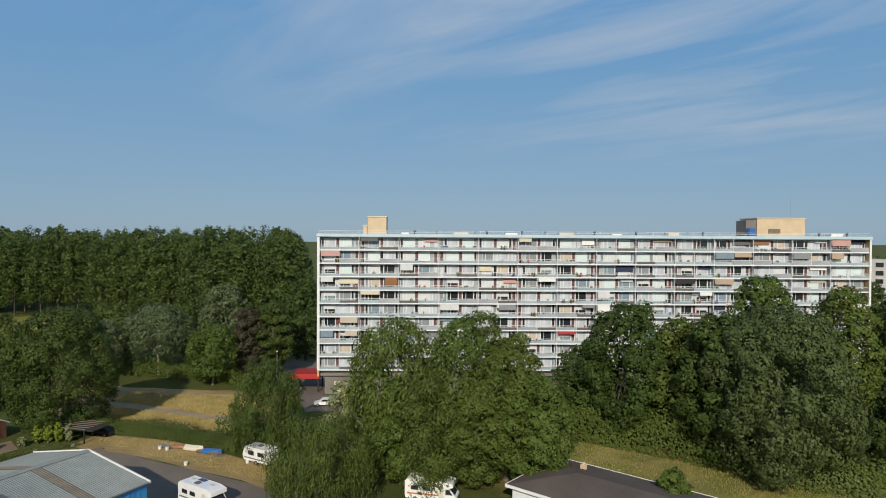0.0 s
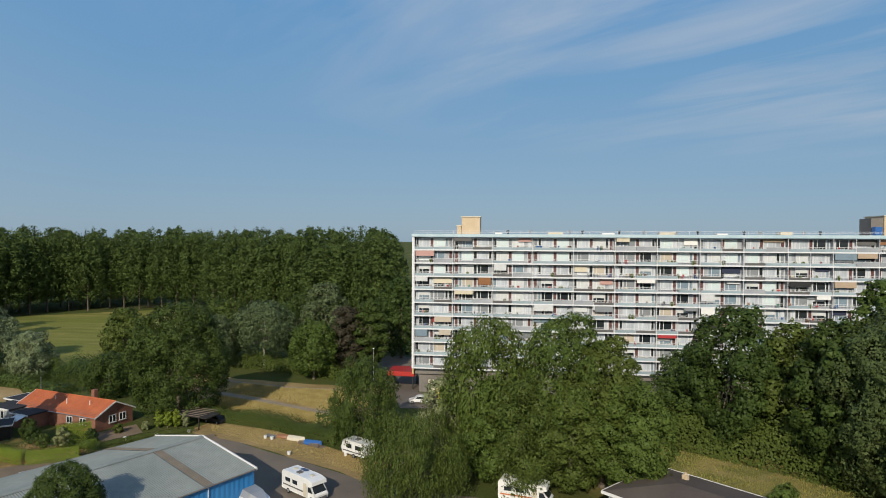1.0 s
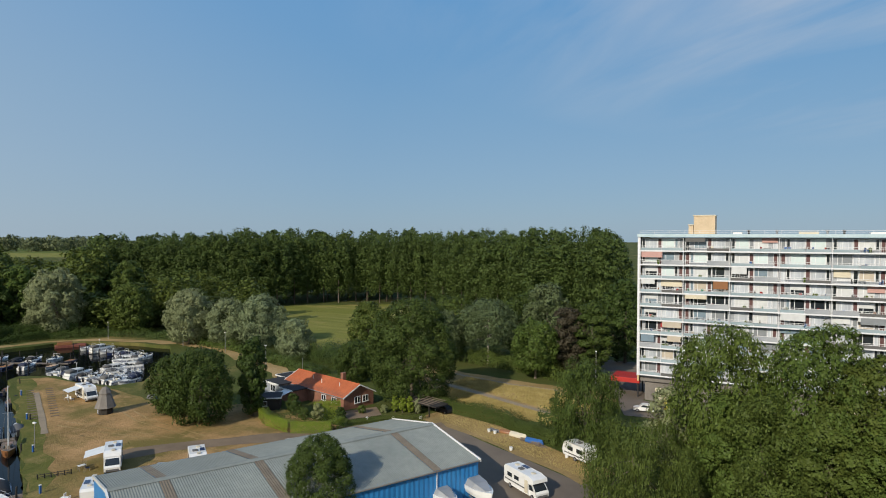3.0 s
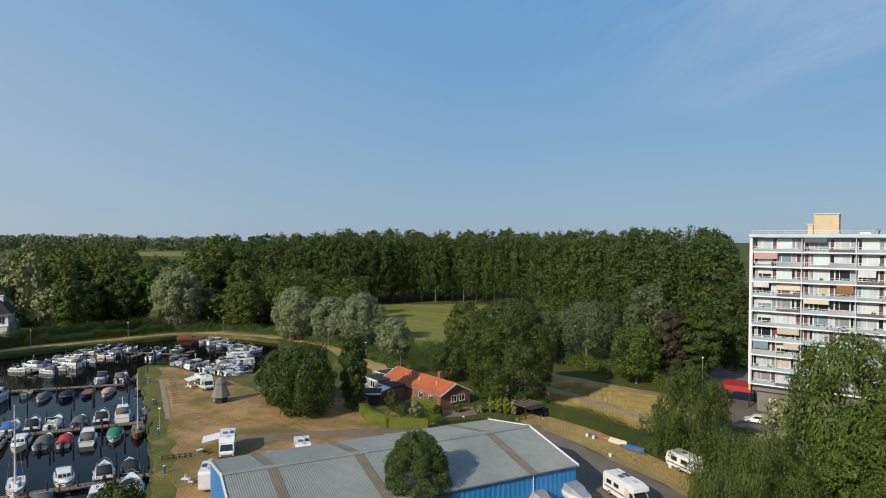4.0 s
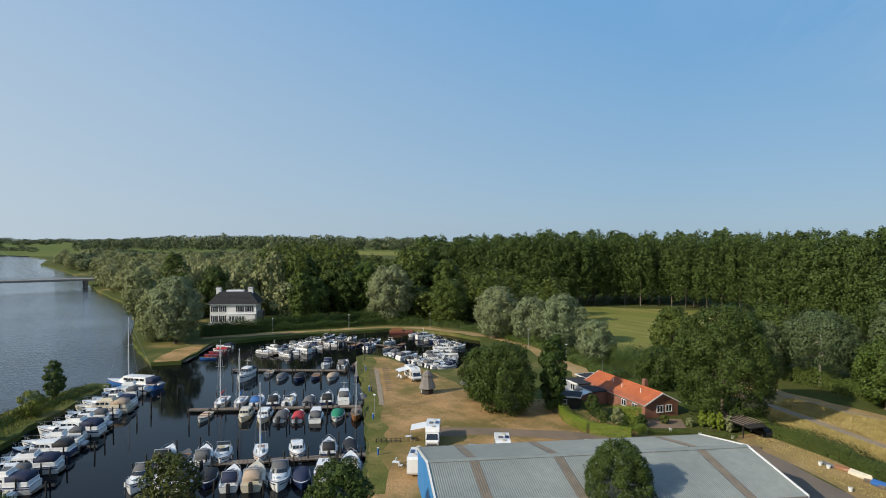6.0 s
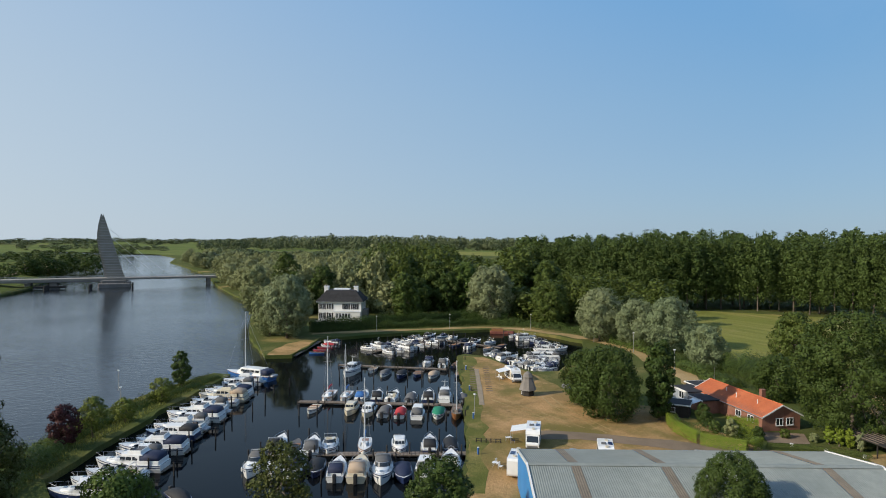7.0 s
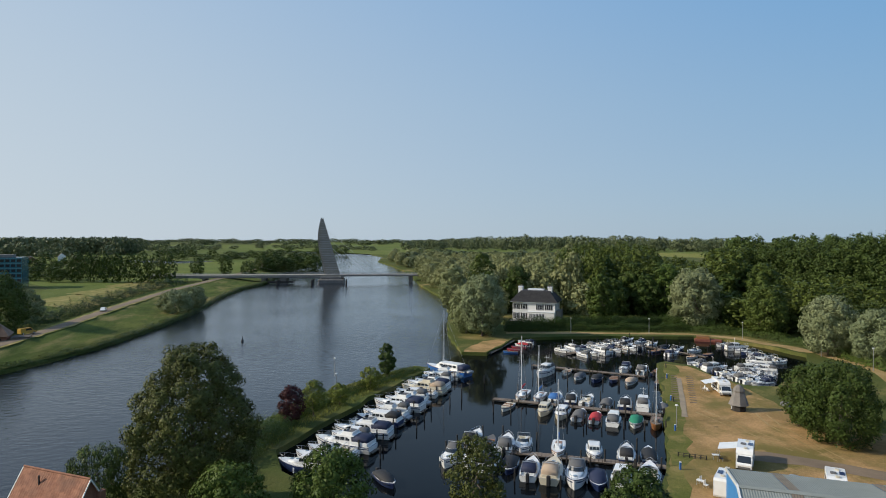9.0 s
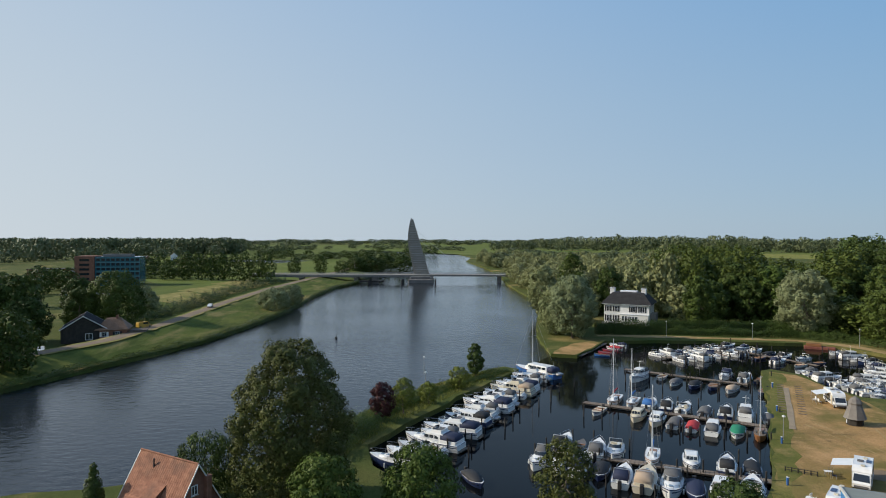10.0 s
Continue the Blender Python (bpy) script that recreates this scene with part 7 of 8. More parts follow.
def yacht(L, hull, canopy, label, deck="whitepl", fly=True, stripe="navyhull", dinghy_aft=False):
    """A decked motor yacht: trunk cabin, deckhouse with windows, steering position on top, covered after deck."""
    B, F = L * 0.34, 1.15
    ob = thing("motor_yacht", label, "boat", group="boats in the marina")
    hull_parts(ob, L, B, F, 0.45, hull, deck, stripe, 1.1)
    arched([(L * 0.06, B * 0.36, 0.55), (L * 0.20, B * 0.31, 0.52), (L * 0.31, B * 0.20, 0.36), (L * 0.38, B * 0.09, 0.12)], F + 0.04).make("trunk_cabin", M[deck], ob, smooth=True)
    for x in (0.14, 0.24):
        Shape().box(L * x, -0.25, F + 0.5, L * x + 0.5, 0.25, F + 0.6, 0.03).make("deck_hatch", M["bluegrey"], ob)
    t = slab_loft(-L * 0.20, L * 0.13, B * 0.40, B * 0.37, F + 0.04, F + 1.35, 0.06, 0.85, 0.14).make("deckhouse", M[deck], ob)
    for s in (-1, 1):
        for k in range(3):
            x0, x1 = -L * 0.17 + k * L * 0.088, -L * 0.17 + k * L * 0.088 + L * 0.072
            y = s * (B * 0.40 - 0.07)
            Shape().add([(x0, y + s * 0.03, F + 0.62), (x1, y + s * 0.02, F + 0.62), (x1, y - s * 0.04, F + 1.12), (x0, y - s * 0.04, F + 1.12)], [(0, 1, 2, 3) if s < 0 else (3, 2, 1, 0)]).make("side_window", M["glass"], t)
    for k in (-1, 0, 1):
        w = B * 0.105
        Shape().add([(L * 0.13 - 0.26, k * B * 0.235 - w, F + 0.58), (L * 0.13 - 0.26, k * B * 0.235 + w, F + 0.58), (L * 0.13 - 0.64, k * B * 0.225 + w, F + 1.2), (L * 0.13 - 0.64, k * B * 0.225 - w, F + 1.2)], [(0, 1, 2, 3)]).make("front_window", M["glass"], t)
    slab_loft(-L * 0.24, L * 0.075, B * 0.38, B * 0.34, F + 1.33, F + 1.46, 0.04, 0.12, 0.06).make("deckhouse_roof", M[deck], t)
    if fly:
        slab_loft(-L * 0.21, L * 0.0, B * 0.33, B * 0.28, F + 1.46, F + 1.92, 0.05, 0.35, 0.05).make("steering_coaming", M[deck], t)
        Shape().box(-L * 0.19, -B * 0.24, F + 1.90, -L * 0.05, B * 0.24, F + 1.95).make("steering_well", M["greycloth"], t)
        screen(t, -L * 0.06, L * 0.05, B * 0.27, F + 1.88, F + 2.25, 0.18)
    # after deck
    Shape().box(-L * 0.46, -B * 0.38, F + 0.06, -L * 0.20, B * 0.38, F + 0.10).make("after_deck", M["varnish"], ob)
    for s in (-1, 1):
        Shape().box(-L * 0.47, s * B * 0.40 - 0.06, F + 0.05, -L * 0.20, s * B * 0.40 + 0.06, F + 0.62, 0.03).make("bulwark", M[deck], ob)
    Shape().box(-L * 0.48, -B * 0.40, F + 0.05, -L * 0.465, B * 0.40, F + 0.62, 0.02).make("bulwark", M[deck], ob)
    if canopy:
        arched([(-L * 0.465, B * 0.38, 0.62), (-L * 0.45, B * 0.39, 0.85), (-L * 0.32, B * 0.39, 0.98), (-L * 0.20, B * 0.375, 0.95)], F + 0.5).make("canopy", M[canopy], ob, "cloth canopy over the after deck", smooth=True)
    else:
        Shape().box(-L * 0.45, -B * 0.30, F + 0.1, -L * 0.40, B * 0.30, F + 0.55, 0.05).make("seat", M["cream"], ob)
        Shape().box(-L * 0.34, -0.4, F + 0.1, -L * 0.28, 0.4, F + 0.75, 0.04).make("table", M["varnish"], ob)
    Shape().box(-L * 0.55, -B * 0.36, 0.25, -L * 0.495, B * 0.36, 0.36, 0.03).make("swim_platform", M["wood"], ob)
    if dinghy_aft:
        arched([(-0.9, 0.1, 0.2), (-0.6, 0.55, 0.45), (0.6, 0.6, 0.5), (1.1, 0.35, 0.3)], 0.0).make("tender", M["silvercloth"], ob, "grey inflatable tender on the stern", smooth=True, at=pose(-L * 0.54, 0, 0.6, 0, 0, 90))
    r = Shape()
    for s in (-1, 1):
        pts = [(-L * 0.18, s * B * 0.47, F + 0.72), (L * 0.10, s * B * 0.45, F + 0.80), (L * 0.28, s * B * 0.33, F + 0.92), (L * 0.42, s * B * 0.15, F + 1.1), (L * 0.49, 0, F + 1.15)]
        for a, b in zip(pts, pts[1:]):
            r.tube(a, b, 0.016, n=4)
        for p in pts[:-1]:
            r.tube((p[0], p[1], F), p, 0.02, n=4)
    r.make("bow_rail", M["steel"], ob)
    Shape().tube((-L * 0.10, 0, F + 1.4), (-L * 0.14, 0, F + 3.3), 0.05, 0.03, 6).tube((-L * 0.135, -0.6, F + 2.9), (-L * 0.135, 0.6, F + 2.9), 0.03, n=5).make("signal_mast", M["whitepl"], ob)
    for s in (-1, 1):
        for x in (-L * 0.3, -L * 0.05, L * 0.15):
            Shape().tube((x, s * B * 0.51, 0.2), (x, s * B * 0.51, F * 0.8), 0.12, n=6).make("fender", M["navycloth" if canopy == "navycloth" else "whitepl"], ob)
    return ob


def cabin_boat(L, hull, top, label):
    B, F = L * 0.40, 0.72
    ob = thing("cabin_boat", label, "boat", group="boats in the marina")
    hull_parts(ob, L, B, F, 0.3, hull, top, "navyhull", 0.8)
    c = slab_loft(-L * 0.22, L * 0.20, B * 0.40, B * 0.34, F, F + 1.12, 0.12, 0.35).make("cabin", M[top], ob)
    for s in (-1, 1):
        for k in range(3):
            x = -L * 0.18 + k * L * 0.115
            Shape().box(x, s * B * 0.378 - 0.04, F + 0.48, x + L * 0.085, s * B * 0.378 + 0.04, F + 0.88).make("side_window", M["glass"], c)
    for k in (-1, 0, 1):
        Shape().add([(L * 0.185, k * B * 0.2 - 0.22, F + 0.5), (L * 0.185, k * B * 0.2 + 0.22, F + 0.5), (L * 0.16, k * B * 0.2 + 0.2, F + 0.92), (L * 0.16, k * B * 0.2 - 0.2, F + 0.92)], [(0, 1, 2, 3)]).make("front_window", M["glass"], c)
    arched([(L * 0.14, B * 0.32, 0.40), (L * 0.28, B * 0.22, 0.34), (L * 0.37, B * 0.1, 0.12)], F).make("foredeck_cabin", M[top], ob, smooth=True)
    arched([(-L * 0.45, B * 0.36, 0.5), (-L * 0.38, B * 0.38, 0.95), (-L * 0.21, B * 0.38, 1.05)], F).make("canopy", M["greycloth"], ob, "grey cloth aft canopy", smooth=True)
    return ob


def covered_boat(L, hull, cloth, label):
    B, F = L * 0.40, 0.55
    ob = thing("covered_boat", label, "boat", group="boats in the marina")
    hull_parts(ob, L, B, F, 0.3, hull)
    r = []
    for u in (0.03, 0.2, 0.4, 0.6, 0.78, 0.92):
        b = B / 2 * (0.97 if u < 0.5 else max(0.15, 1 - ((u - 0.5) / 0.5) ** 2.2))
        h = F + (0.28 + 0.52 * math.sin(math.pi * min(1, u * 1.15)) ** 0.7) * (1 + 0.1 * math.sin(u * 23))
        x = -L / 2 + L * u
        r.append([(x, -b, F - 0.12), (x, -b * 0.8, F + (h - F) * 0.62), (x, 0, h), (x, b * 0.8, F + (h - F) * 0.62), (x, b, F - 0.12)])
    Shape().loft(r).make("tarpaulin", M[cloth], ob, "tied-down cloth cover", smooth=True)
    Shape().box(-L / 2 - 0.5, -0.22, 0.1, -L / 2 - 0.02, 0.22, F + 0.55, 0.06).make("outboard_motor", M["black"], ob)
    return ob


def sloop(L, mast, hull, cover, label, deck="whitepl"):
    B, F = L * 0.30, 0.75 + max(0, L - 8) * 0.09
    ob = thing("sailing_boat", label, "sailing boat", group="boats in the marina")
    hull_parts(ob, L, B, F, 0.35, hull, deck, "varnish")
    c = slab_loft(-L * (0.08 if L < 9 else 0.20), L * 0.24, B * 0.30, B * 0.17, F, F + (0.45 if L < 9 else 0.85), 0.05, 0.6).make("cabin", M[deck], ob)
    for s in (-1, 1):
        Shape().box(-L * 0.04, s * B * 0.275 - 0.03, F + 0.14, L * 0.12, s * B * 0.275 + 0.03, F + 0.32).make("side_window", M["glass"], c)
    Shape().box(-L * 0.40, -B * 0.24, F + 0.05, -L * 0.09, B * 0.24, F + 0.12).make("cockpit", M["varnish"], ob)
    Shape().tube((L * 0.08, 0, F), (L * 0.08, 0, mast), 0.095, 0.055, 7).make("mast", M["railpaint"], ob)
    Shape().tube((L * 0.07, 0, F + 1.3), (-L * 0.36, 0, F + 1.4), 0.17, 0.12, 7).make("boom", M[cover], ob, "boom with furled covered sail")
    s = Shape()
    for p in ((L * 0.49, 0, F + 0.4), (-L * 0.49, 0, F), (0.05, B * 0.45, F), (0.05, -B * 0.45, F)):
        s.tube(p, (L * 0.08, 0, mast * 0.97), 0.02, n=4)
    for k in (-1, 1):
        s.tube((L * 0.08, 0, mast * 0.6), (L * 0.08, k * B * 0.35, mast * 0.6), 0.03, n=4)
    s.make("rigging", M["steel"], ob)
    return ob


def dinghy(L, hull, label, inner="cream"):
    B, F = L * 0.38, 0.5
    ob = thing("open_boat", label, "boat", group="boats in the marina")
    r = hull_parts(ob, L, B, F, 0.25, hull, inner)
    for u in (-0.25, 0.05):
        Shape().box(L * u, -B * 0.42, F + 0.08, L * u + 0.35, B * 0.42, F + 0.2).make("seat", M["varnish"], ob)
    Shape().box(-L / 2 - 0.45, -0.2, 0.1, -L / 2, 0.2, F + 0.5, 0.05).make("outboard_motor", M["black"], ob)
    return ob


STOCK = {
    "W": lambda: cruiser(6.6, "whitepl", None, "white motor cruiser with open cockpit moored at a jetty"),
    "N": lambda: cruiser(6.3, "whitepl", "navycloth", "white motor boat with navy canopy at a jetty"),
    "K": lambda: cruiser(6.2, "navyhull", "blackcloth", "dark motor boat under a black canopy"),
    "G": lambda: cruiser(6.3, "whitepl", "greycloth", "white motor boat with grey canopy"),
    "T": lambda: covered_boat(5.8, "whitepl", "tancloth", "small boat under a tan cover"),
    "A": lambda: covered_boat(5.5, "whitepl", "greycloth", "small boat under a grey cover"),
    "B": lambda: covered_boat(5.7, "navyhull", "blackcloth", "dark boat under a black cover"),
    "U": lambda: covered_boat(5.6, "whitepl", "bluecloth", "small boat under a blue cover"),
    "R": lambda: covered_boat(5.4, "whitepl", "redcloth", "small boat under a red cover"),
    "E": lambda: covered_boat(5.8, "whitepl", "greencloth", "boat under a pitched green cover"),
    "C": lambda: cabin_boat(6.2, "whitepl", "whitepl", "white cabin boat with small windows"),
    "D": lambda: cabin_boat(6.0, "cream", "cream", "beige cabin boat at a jetty"),
    "P": lambda: cabin_boat(6.2, "whitepl", "whitepl", "white cabin cruiser with red roof edge"),
    "S": lambda: sloop(7.4, 12.0, "whitepl", "redcloth", "white sailing boat with bare mast"),
    "s": lambda: sloop(6.4, 10.0, "varnish", "tancloth", "small varnished wooden sailing boat", "wood"),
    "L": lambda: sloop(6.6, 10.5, "whitepl", "bluecloth", "white sailing boat with blue sail cover"),
    "d": lambda: dinghy(5.0, "whitepl", "small white open motor boat"),
    "k": lambda: dinghy(5.4, "navyhull", "small dark open wooden boat", "wood"),
    "r": lambda: dinghy(5.6, "redhull", "red open motor boat", "redhull"),
    "b": lambda: dinghy(5.2, "bluehull", "blue open boat with grey cover", "greycloth"),
    "H": lambda: covered_boat(5.8, "navyhull", "navycloth", "dark blue boat under a navy cover"),
    "t": lambda: cruiser(6.4, "cream", "tancloth", "tan motor boat under a faded pink-tan canopy", "cream"),
    "O": lambda: cabin_boat(6.3, "cream", "whitepl", "cream cabin boat with a white top"),
    "M": lambda: cruiser(6.2, "whitepl", "bluecloth", "white motor boat under a bright blue canopy"),
    "Y": lambda: yacht(10.5, "whitepl", "navycloth", "large white motor yacht with navy canopy at the spit"),
    "Z": lambda: yacht(9.2, "whitepl", None, "white motor yacht with open after deck", dinghy_aft=True),
    "z": lambda: yacht(7.6, "whitepl", "greycloth", "small white cabin cruiser at a jetty", fly=False),
    "X": lambda: yacht(9.5, "navyhull", "blackcloth", "dark-hulled motor yacht with black canopy", fly=False, stripe="whitepl"),
    "V": lambda: yacht(10.0, "cream", "tancloth", "cream motor yacht with tan canopy at the spit", "cream"),
    "Q": lambda: cruiser(9.0, "whitepl", None, "white sports cruiser with an open dark cockpit"),
    "J": lambda: yacht(8.8, "whitepl", "redcloth", "white motor yacht with wine-red canopy and trim", fly=False, stripe="redhull"),
}
made, br = {}, random.Random(21)


def moor(kind, x, y, heading, scale=1.0):
    m = pose(x, y, WL, 0, 0, heading) @ Matrix.Diagonal((scale, scale, scale, 1))
    if kind not in made:
        made[kind] = STOCK[kind]()
        made[kind].matrix_basis = m
        return made[kind]
    keep = made[kind]
    sc = keep.scale.copy()
    keep.scale = (1, 1, 1)
    ob = copy_thing(keep, m)
    keep.scale = sc
    return ob


POST = Shape().tube((0, 0, -1.6), (0, 0, 1.95), 0.13, 0.115, 7).tube((0, 0, 1.95), (0, 0, 2.02), 0.14, 0.10, 7).mesh("mooring_post", M["darkwood"])


def mooring_post(x, y, h=1.0):
    o = new("mooring_post", POST)
    o.matrix_basis = pose(x, y, WL + br.uniform(-0.2, 0.35), br.uniform(-2, 2), br.uniform(-2, 2), 0)
    tagged(o, "dark timber mooring post in the water", "post", "mooring posts")


def jetty(a, b, width, label, legs=5.0):
    a, b = Vector((*a, 0)), Vector((*b, 0))
    d = (b - a).normalized()
    L = (b - a).length
    ob = thing("jetty", label, "jetty", Matrix(((d.x, -d.y, 0, a.x), (d.y, d.x, 0, a.y), (0, 0, 1, WL), (0, 0, 0, 1))))
    n = int(L / 0.6)
    plank = Shape().box(0, -width / 2, 0.42, 0.56, width / 2, 0.50).mesh("plank", M["wood"])
    for i in range(n):
        shared("plank", plank, ob, pose(i * L / n, 0, 0.006 * (i % 3)))
    for s in (-1, 1):
        Shape().box(0, s * width * 0.38 - 0.1, 0.22, L, s * width * 0.38 + 0.1, 0.42).make("beam", M["darkwood"], ob)
    k = int(L / legs)
    for i in range(k + 1):
        for s in (-1, 1):
            Shape().tube((i * L / k, s * width * 0.42, -1.4), (i * L / k, s * width * 0.42, 0.9), 0.11, n=6).make("leg", M["darkwood"], ob)
    return d


def berths(a, b, side, kinds, off, spread=4.0, s0=0.0, s1=1.0, scale=1.0, posts=True, jig=5.0, bow_in=0.5):
    """Boats side by side along a jetty, square to it; a full stop leaves a berth empty."""
    A, B = Vector((*a, 0)), Vector((*b, 0))
    d = (B - A).normalized()
    n = Vector((-d.y, d.x, 0)) * side
    for i, k in enumerate(kinds):
        u = s0 + (s1 - s0) * ((i + 0.5) / len(kinds))
        p = A.lerp(B, u) + n * (off + br.uniform(-0.35, 0.35)) + d * br.uniform(-0.2, 0.2)
        h = math.degrees(math.atan2(n.y, n.x)) + br.uniform(-jig, jig) + (180 if br.random() < bow_in else 0)
        if k != ".":
            moor(k, p.x, p.y, h, scale * br.uniform(0.94, 1.05))
        if posts:
            q = A.lerp(B, s0 + (s1 - s0) * i / len(kinds)) + n * (off + 3.8)
            mooring_post(q.x, q.y)


# four jetties of the basin
JA, JB, JC, JD = ((-160, 45), (-143.5, 68.5)), ((-127.5, 27.5), (-111.5, 56.5)), ((-99.3, 14.5), (-86, 44.5)), ((-175, 60), (-186.5, 84))
jetty(*JA, 1.5, "narrow grey timber jetty with mooring posts")
jetty(*JB, 1.6, "grey timber jetty with boats on both sides")
jetty(*JC, 1.6, "grey timber jetty beside the bank")
jetty(*JD, 2.0, "short timber jetty at the basin's far side")


def row(heading, plan, scale=1.0):
    """Boats at a jetty: kind, place, and 1 where the bow points away from the jetty's near side, 0 where it points to it."""
    n = Vector((math.cos(radians(heading)), math.sin(radians(heading)), 0))
    side = Vector((-n.y, n.x, 0))
    for kind, x, y, ahead in plan:
        moor(kind, x, y, heading + (0 if ahead else 180) + br.uniform(-5, 5), scale * br.uniform(0.94, 1.06))
        for k in (-1, 1):
            if br.random() < 0.8:
                p = Vector((x, y, 0)) + side * 1.75 * k + n * br.choice((-3.4, 3.6))
                mooring_post(p.x, p.y)


row(-24, (("K", -101.7, 18.6, 0), ("b", -100.4, 20.9, 0), ("G", -98.4, 23.4, 0), ("W", -97.6, 25.9, 1), ("L", -95.2, 31.0, 1), ("P", -93.3, 36.2, 1), ("K", -91.7, 40.8, 0), ("B", -91.2, 44.2, 0)), 1.1)
row(-24, (("G", -93.6, 13.7, 1), ("W", -92.2, 16.6, 1), ("N", -91.6, 19.4, 0), ("B", -89.6, 21.8, 1), ("N", -87.4, 24.4, 0), ("t", -86.2, 27.2, 0), ("G", -83.8, 29.9, 1), ("H", -82.6, 32.6, 1), ("C", -83.0, 36.2, 0), ("W", -82.8, 40.2, 0)), 1.16)
row(-29, (("S", -128.9, 34.0, 1), ("L", -127.0, 37.2, 1), ("M", -125.6, 40.4, 0), ("K", -124.3, 43.3, 0), ("W", -122.9, 46.2, 0), ("A", -121.0, 49.6, 0), ("K", -119.6, 52.9, 0), ("z", -118.0, 55.9, 0), ("A", -116.6, 59.4, 0)), 1.08)
row(-29, (("d", -121.1, 28.9, 1), ("D", -117.2, 35.3, 1), ("O", -114.6, 38.0, 1), ("A", -113.6, 41.2, 0), ("R", -111.6, 43.6, 0), ("C", -109.9, 46.4, 0), ("E", -108.1, 49.8, 1), ("s", -106.6, 53.0, 1)), 1.08)
row(-35, (("z", -149.5, 45.1, 1), ("d", -150.6, 51.0, 1), ("A", -145.3, 52.4, 1), ("B", -142.6, 55.8, 1), ("k", -141.6, 59.7, 1), ("T", -138.9, 62.6, 1), ("k", -136.6, 68.6, 1), ("N", -151.8, 66.8, 1), ("G", -149.8, 70.8, 0), ("k", -148.0, 73.6, 0)), 1.08)
berths(*JD, 1, "WzNWGWKW", 4.0, 4, 0.0, 1.0, 0.85)
berths(*JD, -1, "GWzWNdWG", 4.0, 4, 0.0, 1.0, 0.85)
# pier of the far point
jetty((-177.5, 36.5), (-199, 49), 2.2, "wide timber pier on the far point")
berths((-178.5, 39), (-199, 51), -1, "brrRN", 3.4, 4, 0.05, 0.95, 0.9)
# inlet behind the lawn
jetty((-195, 82), (-165, 97), 1.4, "low jetty at the mouth of the inlet")
berths((-195, 82), (-165, 97), 1, "KNWBKWk", 4.0, 4, 0.0, 1.0, 0.9)
berths((-195, 82), (-165, 97), -1, "WKBkNd", 4.0, 4, 0.0, 1.0, 0.9)
berths((-157, 84.5), (-131, 88), 1, "GWNzKWWGWN", 3.8, 4, 0.0, 1.0, 0.92, False)
berths((-186, 117.5), (-152, 116), -1, "WBzWKWNWW", 4.0, 4, 0.05, 0.95, 0.9)
berths((-160, 113), (-135, 97), -1, "WCzWWzWW", 3.0, 4, 0.0, 0.95, 0.85, False)
berths((-150, 100), (-134, 94), -1, "WzGWWN", 1.0, 4, 0.0, 0.95, 0.85, False)
# big boats along the spit, square to it
berths((-94, -12.5), (-153.5, 15.5), -1, "XZQYzYQXZzYZzQVYQzZ", 5.5, 4, -0.02, 0.99, 0.97, True, 4.0, 0.82)
bs = sloop(13.5, 15.8, "bluehull", "whitepl", "large blue-hulled sailing yacht at the spit's end")
bs.matrix_basis = pose(-155.2, 21.6, WL, 0, 0, -138)
dh = slab_loft(-4.6, 2.2, 1.62, 1.35, 1.2, 2.75, 0.15, 0.8, 0.14).make("deckhouse", M["whitepl"], bs, "white deckhouse with dark windows")
for sy in (-1, 1):
    for k in range(4):
        Shape().box(-4.1 + k * 1.4, sy * 1.55 - 0.05, 1.95, -3.1 + k * 1.4, sy * 1.55 + 0.05, 2.45).make("side_window", M["glass"], dh)
arched([(-6.4, 1.4, 0.7), (-6.0, 1.5, 1.05), (-4.7, 1.5, 1.15)], 1.6).make("canopy", M["navycloth"], bs, "navy cloth cockpit canopy", smooth=True)
arched([(-1.0, 0.2, 0.25), (-0.6, 0.6, 0.45), (0.7, 0.6, 0.5), (1.1, 0.3, 0.3)], 0.0).make("tender", M["silvercloth"], bs, "grey tender hung at the stern", smooth=True, at=pose(-7.4, 0, 1.1, 0, 0, 90))
barge = thing("barge", "low rust-red work barge by the bank", "barge", pose(-192.5, 113.5, WL, 0, 0, 60))
Shape().box(-4.2, -1.4, -0.4, 4.2, 1.4, 0.75, 0.2).make("hull", M["rust"], barge)
Shape().box(-3.6, -1.1, 0.75, 0.4, 1.1, 1.6, 0.1).make("deckhouse", M["varnish"], barge)
moor("B", -86.5, 3.5, 20)
# masts of two more sailing boats and stray posts
for k in range(11):
    mooring_post(-97 - k * 4.6 + br.uniform(-1, 1), -2 + k * 2.6 + br.uniform(-1.5, 1.5) + 4)
for k in range(10):
    mooring_post(-176 - k * 1.6, 86 + k * 0.8)


# ---- campers, cars and clutter ----
def wheel(ob, x, y, r=0.34, w=0.22):
    t = Shape().tube((x, y - w / 2, r), (x, y + w / 2, r), r, n=14).make("wheel", M["black"], ob)
    Shape().tube((x, y - w / 2 - 0.015, r), (x, y + w / 2 + 0.015, r), r * 0.6, n=10).make("rim", M["steel"], t)


